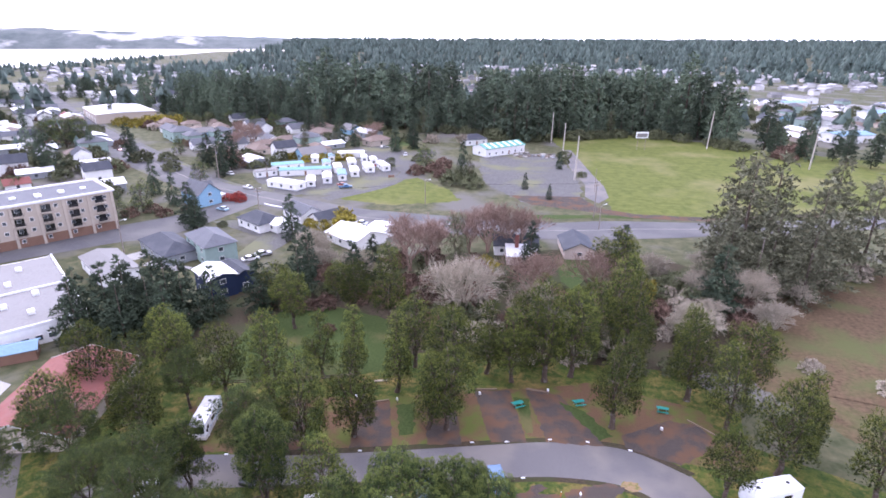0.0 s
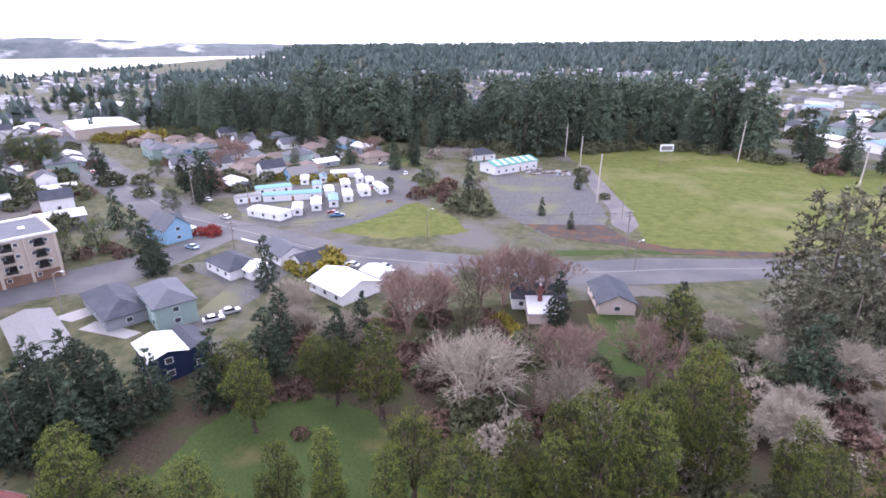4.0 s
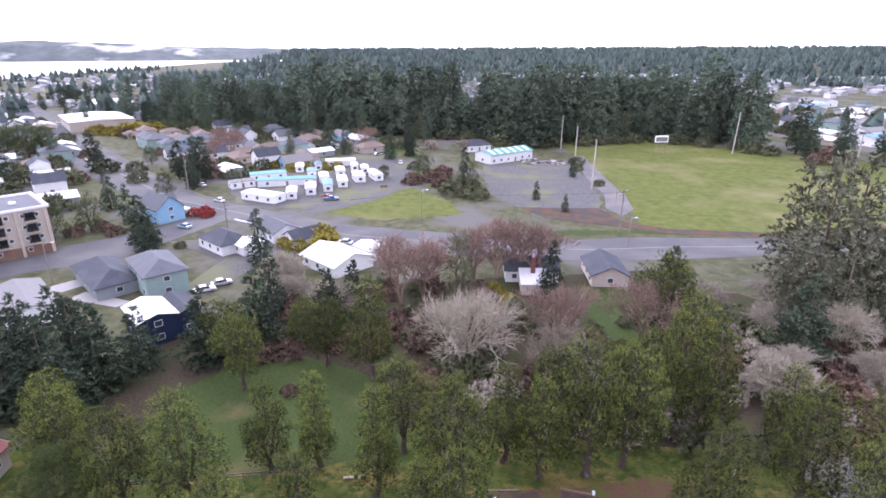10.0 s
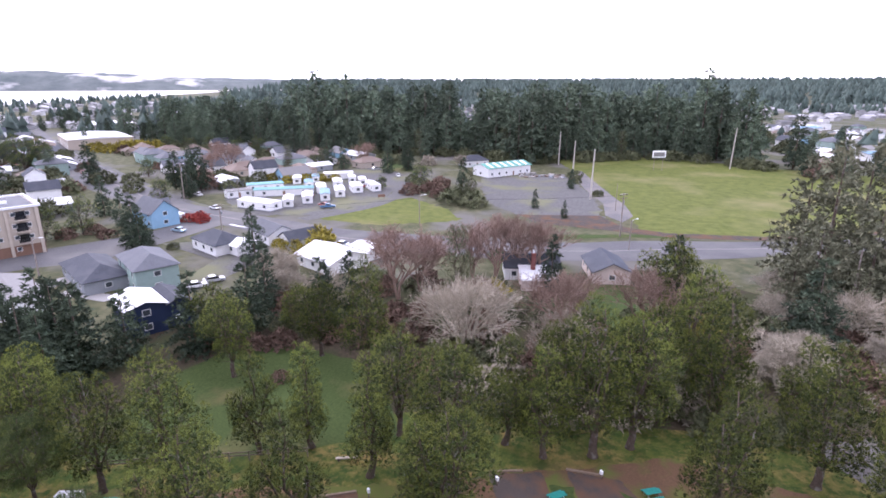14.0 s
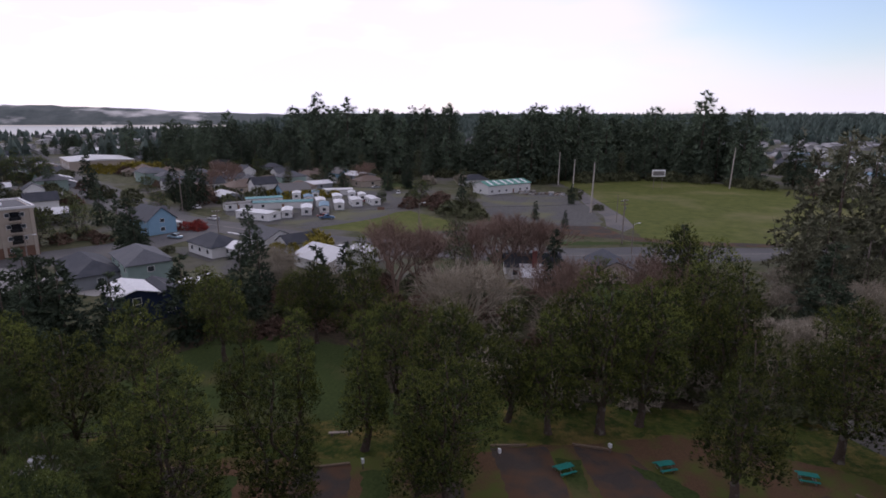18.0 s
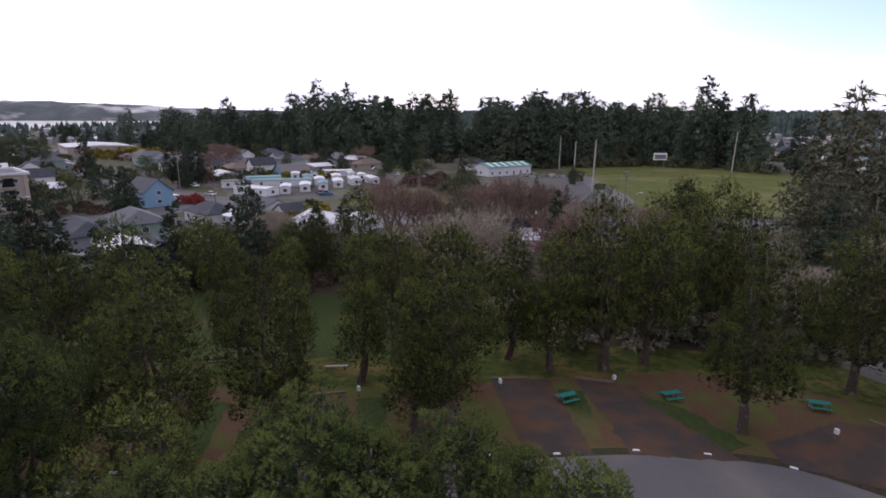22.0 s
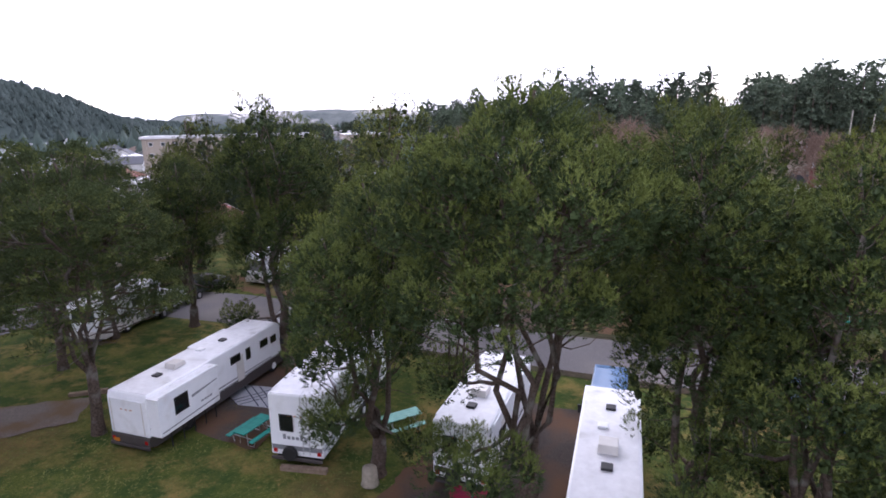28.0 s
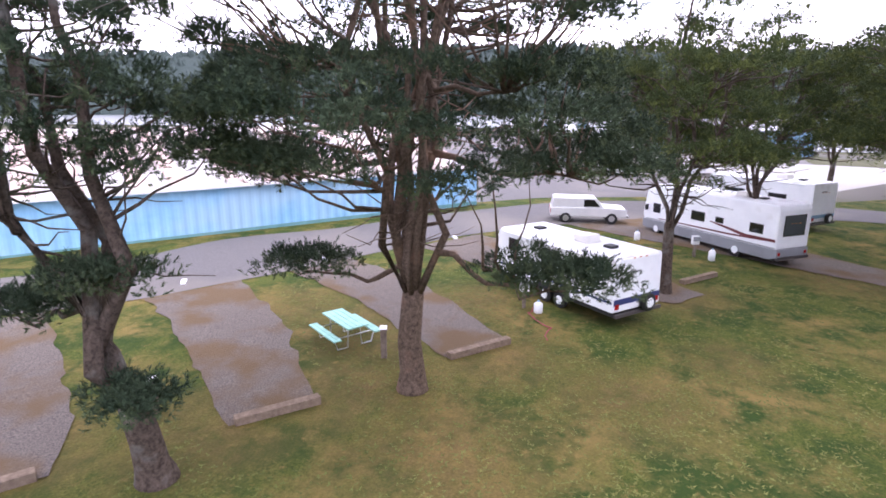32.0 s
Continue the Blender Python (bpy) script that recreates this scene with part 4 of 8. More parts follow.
                rad = np.sqrt(u) * (1 + 0.25 * np.sin(3 * th + i) + 0.15 * np.sin(7 * th + 2 * i))
                P.append(p - nrm * 0.3 * a + (ring * rad[:, None] + np.stack([0 * u, 0 * u, flat * (1 - u)], 1) - out * 0.3 * (ring @ out * rad)[:, None]) * a + rng.normal(0, 0.085, (m, 3)))
                A.append(ring * 0.5 + nrm * 0.2 + np.array([0, 0, 0.6]) + rng.normal(0, 0.5, (m, 3)))
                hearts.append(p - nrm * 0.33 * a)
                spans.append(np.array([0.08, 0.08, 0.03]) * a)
            S.append(rng.uniform(0.75, 1.25, m))
            lit_tops.append(u + rng.normal(0, 0.12, m) > (lit if flat >= 0.6 else 0.75))
    for j in range(twigs):
        near = stemp[rng.integers(2, own)]
        a, r = rng.uniform(0, 6.28), R * rng.uniform(0.25, 0.75)
        if h * max(bare * 0.8, 0.2) < near[2] < h * 0.7:
            limb(wood, near, near + np.array([math.cos(a) * r, math.sin(a) * r, rng.uniform(-0.6, 0.9)]), 0.032, 0.006, rng, 4, 0.05, 4)
    P, A, L = np.concatenate(P), np.concatenate(A), tuft * np.concatenate(S)
    V, F = blades(P, A, L, L * needle[2], needle[0], rng, 0.75, slim=needle[1])
    count = len(F)
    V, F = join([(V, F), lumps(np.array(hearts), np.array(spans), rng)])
    me = tri_mesh("crown", V, F)
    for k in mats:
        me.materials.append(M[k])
    # Clump tops take the lighter tip slot: skylight put into colour. Hearts stay base.
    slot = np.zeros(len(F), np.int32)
    slot[:count] = np.repeat(np.concatenate(lit_tops).astype(np.int32), needle[0])
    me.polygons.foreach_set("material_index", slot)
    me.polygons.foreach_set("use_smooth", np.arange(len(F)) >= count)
    return wood.mesh("trunk", smooth=True), me


def spruce_kind(seed, h, R, bare=0.1, rows=22, spray=1.3, droop=0.25, ragged=0.25, mat_h=1.0):
    """A tall conifer: whorls of drooping boughs with sprays along them, shorter towards the tip."""
    rng = np.random.default_rng(seed)
    wood = Shape()
    wood.tube([(0, 0, -0.5), (0, 0, h * 0.4), (0, 0, h * 0.97)], [h * 0.016, h * 0.011, 0.05], 7)
    P, A, L = [], [], []
    for i in range(rows):
        u = (i + rng.uniform(0, 0.6)) / rows
        z = h * (bare + (0.98 - bare) * u)
        r0 = R * ((1 - u) ** (0.75 * mat_h)) * (0.55 + 0.45 * min(1, u * 5)) + 0.25
        for k in range(int(4 + 5 * (1 - u))):
            if rng.uniform() < ragged * 0.6:
                continue
            a, r = rng.uniform(0, 6.28), r0 * rng.uniform(0.6, 1 + ragged)
            d = np.array([math.cos(a), math.sin(a), 0])
            for s in np.arange(0.3, 1.01, min(0.35, spray / max(r, 0.1) * 0.6)):
                P.append(d * r * s + np.array([0, 0, z - droop * r * s * s]) + rng.normal(0, 0.12, 3) * spray)
                A.append(d * 0.8 + np.array([0, 0, 0.25]) + rng.normal(0, 0.35, 3))
                L.append(spray * rng.uniform(0.7, 1.2))
    P.append(np.array([0, 0, h * 0.96])), A.append(np.array([0, 0, 1.0])), L.append(spray)
    L = np.array(L)
    V, F = blades(np.array(P), np.array(A), L, L * 0.85, 6, rng, 0.9)
    return wood.mesh("trunk", smooth=True), tri_mesh("crown", V, F)


def bare_kind(seed, h, R, stems=3, levels=4, split=5, twig=0.9, fine=6):
    """A leafless broadleaf: limbs that fork again and again into a haze of twigs."""
    rng = np.random.default_rng(seed)
    wood = Shape()
    ends = []

    def grow(a, d, ln, r, level):
        b = a + d * ln
        mid = (a + b) / 2 + rng.normal(0, 0.05 * ln, 3)
        wood.tube([tuple(a), tuple(mid), tuple(b)], [r, r * 0.8, r * 0.6], 5 if level < 2 else 3, False)
        if level >= levels:
            ends.append((b, d))
            return
        for _ in range(split - (level == 0)):
            nd = d + rng.normal(0, 0.42, 3)
            nd[2] += 0.12
            nd[:2] *= 1 + 0.5 * R / h
            nd /= np.linalg.norm(nd)
            grow(a + (b - a) * rng.uniform(0.55, 1.0), nd, ln * rng.uniform(0.62, 0.82), r * 0.58, level + 1)

    for s in range(stems):
        a = 2 * np.pi * s / stems + rng.uniform(-0.4, 0.4)
        t = 0.05 if stems == 1 else 0.75 * R / h
        d = np.array([math.cos(a) * t, math.sin(a) * t, 1.0])
        grow(np.array([math.cos(a) * 0.1, math.sin(a) * 0.1, -0.3]), d / np.linalg.norm(d), h * 0.33, h * 0.017, 0)
    P = np.repeat(np.array([e[0] for e in ends]), fine, 0)
    A = np.repeat(np.array([e[1] for e in ends]), fine, 0) + rng.normal(0, 0.5, (len(ends) * fine, 3))
    A /= np.linalg.norm(A, axis=1, keepdims=True)
    ln = twig * rng.uniform(0.5, 1.3, len(P))[:, None]
    side = np.cross(A, rng.normal(size=A.shape))
    side /= np.linalg.norm(side, axis=1, keepdims=True)
    start = P - A * ln * 0.4
    V = np.stack([start - side * 0.03, start + side * 0.03, P + A * ln], 1).reshape(-1, 3)
    top = max(V[:, 2].max(), 0.1)
    me = wood.mesh("trunk")
    k = h / top
    me.transform(Matrix.Scale(k, 4))
    return me, tri_mesh("crown", V * k, np.arange(len(V)).reshape(-1, 3))


def bush_kind(seed, h, R, spray=0.35, count=260):
    rng = np.random.default_rng(seed)
    q = rng.normal(size=(count, 3))
    q /= np.linalg.norm(q, axis=1, keepdims=True)
    q[:, 2] = np.abs(q[:, 2])
    lump = np.array([1 + 0.35 * noise.noise(Vector((p * 1.7 + seed).tolist())) for p in q])
    P = q * (np.array([R, R, h]) * (lump * rng.uniform(0.72, 1.0, count))[:, None]) * 0.92
    L = spray * rng.uniform(0.7, 1.3, count)
    V, F = blades(P, q + np.array([0, 0, 0.4]) + rng.normal(0, 0.25, (count, 3)), L, L * 0.9, 9, rng, 0.95)
    return tri_mesh("leaves", V, F)


def plant(name, meshes, mats, label, category, places, group="", names=("trunk", "crown")):
    """One tree with its parts, then copies of it: places are x, y, size, turn."""
    first = None
    for x, y, size, turn in places:
        if first is None:
            first = thing(name, 0, 0, 0, label, category, group)
            for nm, me, mat in zip(names, meshes, mats):
                part(nm, me, mat, first)
            first.matrix_basis = spot(x, y, turn, size)
            keep = first.scale.copy()
        else:
            first.scale = (1, 1, 1)
            copy_thing(first, spot(x, y, turn, size))
            first.scale = keep
    return first


def build_trees():
    rng = np.random.default_rng(11)
    bark, pine = M["bark"], M["pine"]
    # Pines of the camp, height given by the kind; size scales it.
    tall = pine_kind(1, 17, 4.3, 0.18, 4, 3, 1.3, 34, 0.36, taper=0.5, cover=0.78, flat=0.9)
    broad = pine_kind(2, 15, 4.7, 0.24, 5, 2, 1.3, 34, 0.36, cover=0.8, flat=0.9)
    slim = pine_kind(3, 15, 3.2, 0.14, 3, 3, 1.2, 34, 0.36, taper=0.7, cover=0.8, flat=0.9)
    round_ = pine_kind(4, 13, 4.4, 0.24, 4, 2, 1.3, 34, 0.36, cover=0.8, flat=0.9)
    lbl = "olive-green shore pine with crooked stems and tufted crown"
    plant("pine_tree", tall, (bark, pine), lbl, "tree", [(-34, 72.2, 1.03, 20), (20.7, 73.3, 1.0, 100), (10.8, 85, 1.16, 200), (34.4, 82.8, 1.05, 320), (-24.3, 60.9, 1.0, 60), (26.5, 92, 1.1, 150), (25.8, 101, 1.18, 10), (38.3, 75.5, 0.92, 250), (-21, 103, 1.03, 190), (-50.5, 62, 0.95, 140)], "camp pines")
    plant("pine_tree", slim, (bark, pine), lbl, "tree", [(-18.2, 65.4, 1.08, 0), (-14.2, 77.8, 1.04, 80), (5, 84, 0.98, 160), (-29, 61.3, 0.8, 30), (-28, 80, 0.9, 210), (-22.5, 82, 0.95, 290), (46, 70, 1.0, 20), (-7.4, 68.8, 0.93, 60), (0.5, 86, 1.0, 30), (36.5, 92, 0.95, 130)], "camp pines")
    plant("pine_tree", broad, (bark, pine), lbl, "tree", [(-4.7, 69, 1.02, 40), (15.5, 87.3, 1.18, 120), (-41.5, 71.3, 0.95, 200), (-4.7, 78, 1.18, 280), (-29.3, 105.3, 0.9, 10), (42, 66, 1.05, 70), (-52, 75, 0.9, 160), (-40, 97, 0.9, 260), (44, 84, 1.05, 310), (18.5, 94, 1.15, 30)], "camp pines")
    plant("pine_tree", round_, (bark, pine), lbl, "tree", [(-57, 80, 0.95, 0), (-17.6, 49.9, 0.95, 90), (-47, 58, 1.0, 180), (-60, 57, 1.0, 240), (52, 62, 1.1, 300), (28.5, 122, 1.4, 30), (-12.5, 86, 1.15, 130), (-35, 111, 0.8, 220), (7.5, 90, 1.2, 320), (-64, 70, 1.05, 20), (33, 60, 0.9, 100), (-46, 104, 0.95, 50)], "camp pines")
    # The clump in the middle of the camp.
    big = pine_kind(21, 16.4, 4.7, 0.47, 8, 2, 1.1, 110, 0.26, (9, 0.1, 0.52), cover=0.95, lit=0.6, mats=("pine_lush", "pine_lush_tip", "pine_inner"), fork=0.09, girth=0.026, twigs=50, flat=1.0, taper=0.3, boughs=((-2.6, -1.2, 3.2, 1.1), (-0.6, -3.2, 4.2, 1.3), (-3.2, 1.0, 5.2, 1.2)))
    mid = pine_kind(22, 15, 3.6, 0.37, 5, 2, 1.1, 110, 0.26, (9, 0.1, 0.52), cover=0.95, lit=0.6, mats=("pine_lush", "pine_lush_tip", "pine_inner"), fork=0.12, twigs=24, flat=1.0, boughs=((2.4, 0.5, 3.2, 1.1), (-1.8, 1.8, 2.7, 1.0), (0.5, -2.5, 3.6, 1.2), (1.5, 2.2, 4.6, 1.0)))
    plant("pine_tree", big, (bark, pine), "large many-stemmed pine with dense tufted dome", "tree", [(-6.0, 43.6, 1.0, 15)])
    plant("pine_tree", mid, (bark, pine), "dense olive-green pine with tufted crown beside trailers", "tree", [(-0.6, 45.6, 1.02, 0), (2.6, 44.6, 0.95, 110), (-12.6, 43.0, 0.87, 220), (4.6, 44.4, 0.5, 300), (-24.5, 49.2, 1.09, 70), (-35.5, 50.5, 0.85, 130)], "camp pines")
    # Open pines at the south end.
    openA = pine_kind(31, 15.2, 5.3, 0.34, 12, 3, 1.0, 210, 0.17, (14, 0.09, 0.6), cover=0.34, splay=(0.12, 0.45), fork=0.18, girth=0.021, twigs=90, taper=0.12, flat=0.5, fill=0.1, top=1.0, mats=("pine_blue", "pine_blue_tip", "pine_inner"), stout=1.2, boughs=((0.3, 3.6, 3.5, 1.5), (0.2, 3.9, 6.2, 1.6), (-0.6, -3.2, 3.1, 1.1), (-0.3, -3.6, 6.0, 1.8), (1.2, 2.6, 8.0, 1.5), (0.4, -2.6, 8.6, 1.7)))
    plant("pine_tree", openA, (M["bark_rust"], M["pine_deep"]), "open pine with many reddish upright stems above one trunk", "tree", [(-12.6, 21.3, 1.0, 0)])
    openB = pine_kind(32, 13.0, 3.4, 0.42, 4, 2, 0.8, 160, 0.17, (14, 0.09, 0.6), cover=0.4, splay=(0.15, 0.4), lean=(0.5, -1.7), fork=0.15, girth=0.024, twigs=60, flat=0.5, fill=0.2, mats=("pine_blue", "pine_blue_tip", "pine_inner"), stout=1.35, boughs=((0.6, 0.5, 2.2, 0.7), (0.2, -2.6, 3.4, 0.8), (0.5, -0.2, 4.4, 0.8)))
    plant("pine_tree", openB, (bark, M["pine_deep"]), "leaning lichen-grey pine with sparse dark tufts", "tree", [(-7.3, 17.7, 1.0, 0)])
    openC = pine_kind(33, 12.4, 3.9, 0.36, 5, 3, 0.95, 150, 0.19, (11, 0.11, 0.55), cover=0.5, fork=0.24, girth=0.018, twigs=60, flat=0.5, fill=0.15, mats=("pine_deep", "pine_deep_tip", "pine_inner"))
    plant("pine_tree", openC, (bark, M["pine_deep"]), "twisted pine with forked trunk and flat dark pads", "tree", [(-23.8, 28.4, 1.0, 0), (-26, 38.6, 1.13, 130), (-32, 33, 1.0, 220), (-38, 46, 1.1, 300), (-48, 30, 0.95, 60), (-58, 44, 1.05, 170), (-46, 68, 0.9, 260), (-35.5, 41.5, 1.1, 40), (-44, 44.5, 1.0, 190), (-30, 56.5, 1.1, 100), (-53, 52, 1.1, 330)], "camp pines")
    # Dark conifers by the houses and along the lane.
    dark = M["pine_dark"]
    s1, s2 = spruce_kind(41, 16, 5.8, 0.02, 28, 0.95), spruce_kind(42, 15, 3.5, 0.03, 26, 0.8, 0.35)
    lbl = "dense dark green spruce with drooping boughs"
    plant("spruce_tree", s1, (bark, dark), lbl, "tree", [(-66, 95, 0.95, 0), (-59.5, 100.5, 0.72, 90), (-73, 92, 0.9, 40), (-62, 88, 0.8, 190), (-50, 104, 0.85, 130), (-78, 98, 0.85, 250), (-45, 113, 0.85, 30), (-95, 155, 0.7, 80), (-33, 117, 0.8, 300), (-100, 160, 0.85, 10), (50, 118, 1.0, 60), (-70, 86, 0.85, 15), (-66, 89, 0.9, 75), (-76, 90, 0.95, 135), (-71, 98, 0.95, 255), (-62, 94, 0.95, 315), (-80, 86, 0.85, 45), (-84, 92, 0.8, 225)], "dark spruces")
    plant("spruce_tree", s2, (bark, dark), lbl, "tree", [(-61, 149, 0.95, 0), (8.9, 139, 0.85, 60), (-117, 178, 0.8, 120), (-125, 230, 0.9, 0), (-122, 222, 0.8, 200), (-132, 190, 0.9, 30), (-46, 122, 0.9, 200), (-30, 124, 0.8, 50), (-20, 250, 0.9, 10), (-60, 290, 1.0, 70), (-95, 305, 1.3, 90), (-52, 300, 1.1, 130), (8, 222, 0.45, 0), (17, 208, 0.4, 50), (24, 262, 0.55, 80), (30, 128, 1.1, 10), (-85, 300, 0.9, 20)], "dark spruces")
    leafy = pine_kind(45, 12, 5.0, 0.08, 5, 2, 1.5, 30, 0.42, cover=0.55, flat=0.8, mats=("pine_dark", "pine_deep_tip", "pine_inner"))
    plant("evergreen_tree", leafy, (bark, dark), "broad rounded dark evergreen tree", "tree", [(-247, 271, 1.35, 0), (-238, 273, 1.6, 80), (-238, 283, 1.5, 160), (-230, 277, 1.2, 220), (-252, 280, 1.4, 40), (-125.5, 211, 0.85, 10), (-37, 251, 0.95, 0), (-53, 249, 0.5, 70), (-167, 264.5, 0.8, 20), (-150, 255, 0.7, 120), (-127, 160, 0.9, 200), (-122, 168, 1.0, 310), (-218, 359, 0.9, 0), (-204, 360, 0.8, 90), (-190, 361, 0.9, 180), (-165, 347, 0.9, 270), (-152, 348, 1.0, 30), (-300, 240, 1.1, 60), (-310, 250, 1.2, 150), (-420, 300, 1.5, 20), (-450, 340, 1.6, 110), (-430, 380, 1.5, 200)], "evergreen trees")
    light = pine_kind(46, 14, 3.4, 0.03, 2, 3, 1.2, 34, 0.36, cover=0.6, taper=0.9, mats=("shrub_green", "shrub_green", "pine_inner"))
    plant("cypress_tree", light, (bark, M["shrub_green"]), "narrow light olive-green cypress", "tree", [(-109.6, 288, 1.0, 0), (-96, 300, 0.8, 90), (-14.6, 223, 0.95, 50), (-10, 128, 1.25, 20), (-6, 345, 1.4, 0), (3, 340, 1.6, 70), (-55, 355, 1.2, 120), (-120, 352, 1.2, 200), (-90, 352, 1.0, 20), (60, 360, 1.2, 310)], "cypresses")
    huge = spruce_kind(44, 34, 8.5, 0.02, 34, 1.5, 0.18, 0.5, 0.9)
    rag = spruce_kind(47, 30, 9.5, 0.02, 30, 1.5, 0.1, 0.65, 0.7)
    lbl = "huge ragged grey-green conifer with thinning top"
    plant("ragged_conifer", huge, (bark, M["ragged_green"]), lbl, "tree", [(61, 139, 0.98, 0), (69, 144, 0.95, 80), (63, 153, 0.85, 250), (86, 150, 0.9, 20), (52, 131, 0.5, 140)], "ragged conifers")
    plant("ragged_conifer", rag, (bark, M["ragged_green"]), lbl, "tree", [(77, 137, 0.9, 190), (55, 130, 0.62, 120), (71, 126, 0.6, 300), (66, 133, 0.75, 40), (94, 146, 0.9, 60), (60, 126, 0.4, 200)], "ragged conifers")
    # The tall forest behind the field.
    kinds = [spruce_kind(50 + i, 40, 7.0 + i, 0.03 + 0.03 * i, 28, 2.2, 0.22, 0.32, 0.5) for i in range(4)]
    edge = [(-280, 420), (-185, 366), (-137, 360), (-96, 363), (-58, 366), (-23, 358), (4, 338), (40, 356), (84, 370), (110, 356), (128, 330)]
    spots = [[] for _ in kinds]
    ex, ey = [e[0] for e in edge], [e[1] for e in edge]
    for row in range(5):
        x = -262.0 + 3 * row
        while x < 126:
            y = np.interp(x, ex, ey) + row * 11 + rng.uniform(-3, 3) + 3
            hgt = rng.uniform(0.7, 1.08) * (1.22 if rng.uniform() < 0.06 else 1.0) * (0.8 if x < -150 else 1.0) * (rng.uniform(0.45, 0.85) if row == 0 else 1.0)
            gap = False
            hgt *= 0.62 if -40 < x < -24 else 1.0
            if rng.uniform() < 0.93 and not gap:
                spots[rng.integers(0, 4)].append((x, y, hgt, rng.uniform(0, 360)))
            x += rng.uniform(5.5, 10)
    for x, y, s in [(-128, 344, 0.42), (-118, 338, 0.45), (-50, 340, 0.5), (9, 334, 0.8), (16, 338, 0.9), (2, 335, 0.75), (150, 335, 0.5), (162, 330, 0.55), (175, 318, 0.5), (190, 312, 0.6), (205, 300, 0.55), (222, 286, 0.6), (150, 300, 0.35), (240, 262, 0.6), (-290, 420, 0.7), (-300, 440, 0.8), (-345, 330, 0.45), (-330, 322, 0.45), (-322, 336, 0.4), (168, 300, 0.45), (182, 282, 0.4), (140, 330, 0.7), (128, 345, 0.85), (-240, 250, 0.36), (-228, 244, 0.4), (-215, 262, 0.3)]:
        spots[rng.integers(0, 4)].append((x, y, s, rng.uniform(0, 360)))
    groves = [(-283, 414), (-272, 408), (-262, 402), (-250, 394), (-258, 396), (-414, 484), (-425, 505), (-427, 519), (-416, 520), (-49, 307), (153, 305), (158, 303), (145, 307), (141, 314), (165, 298), (172, 292), (-145, 260), (-134, 235), (-120, 231)]
    for cx, cy, n, w in ((-420, 560, 12, 40), (-380, 600, 12, 40), (-300, 520, 10, 40), (-330, 450, 7, 30), (-440, 430, 12, 30), (-470, 470, 14, 30), (-380, 330, 8, 25), (-360, 290, 6, 20), (-280, 250, 4, 20), (-200, 240, 4, 14), (-250, 470, 14, 30), (-330, 640, 16, 50), (-210, 420, 10, 30)):
        groves += [(cx + rng.normal(0, w), cy + rng.normal(0, w)) for _ in range(n)]
    k_no = 0
    for k, sp in zip(kinds, spots):
        town = [(x + rng.normal(0, 5), y + rng.normal(0, 5), rng.uniform(0.28, 0.46), rng.uniform(0, 360)) for x, y in groves]
        plant("town_conifer", [me.copy() for me in k], (bark, dark), "dark conifer standing between town roofs", "tree", [t for i, t in enumerate(town) if i % 4 == k_no], "town conifers")
        k_no += 1
        plant("conifer", k, (bark, M["forest_needles"]), "tall dark conifer of the wood behind the field", "tree", sp, "forest conifers")


def build_bare_trees():
    b1, b2, b3 = bare_kind(61, 13, 5.2, 7, 4, 4, 0.9, 3), bare_kind(62, 16, 4.0, 3, 4, 4, 1.2, 5), bare_kind(63, 7.5, 5, 6, 3, 5, 0.8, 6)
    names = ("trunk", "crown")
    w, p, r = M["bark_white"], M["bark_pale"], M["bark_red"]
    plant("bare_tree", b1, (w, p), "wide leafless tree with pale tan twigs", "tree", [(-6.5, 108, 1.2, 0), (9, 108, 0.75, 90), (-34, 122, 0.7, 200), (58, 122, 0.8, 30)], "bare trees", names)
    plant("bare_tree", b2, (r, r), "leafless reddish-brown alder with fine twigs", "tree", [(-22, 131, 1.07, 0), (-18, 135, 0.9, 70), (9.0, 114, 0.9, 140), (-3, 148, 0.95, 210), (2, 151, 0.95, 20), (6, 148, 0.9, 100), (-8, 146, 0.85, 280), (24, 118, 0.9, 300), (-150, 300, 0.9, 10), (-140, 290, 0.9, 60), (-145, 280, 0.7, 160), (-78, 315, 0.8, 160)], "bare alders", names)
    plant("bare_tree", b3, (w, w), "low spreading leafless willow with pale lichen twigs", "tree", [(42, 105, 1.1, 0), (46, 112, 0.9, 60), (14, 104, 0.8, 130), (-52, 140, 1.0, 200), (-44, 128, 0.9, 30), (34, 132, 0.9, 80), (39, 137, 0.95, 170), (48, 128, 0.9, 240), (-48, 136, 0.9, 100), (21, 100, 0.7, 10), (60, 112, 0.9, 50), (-27, 318, 0.9, 100), (-80, 320, 0.8, 10), (54, 140, 1.0, 200), (70, 125, 0.8, 300)], "bare willows", names)


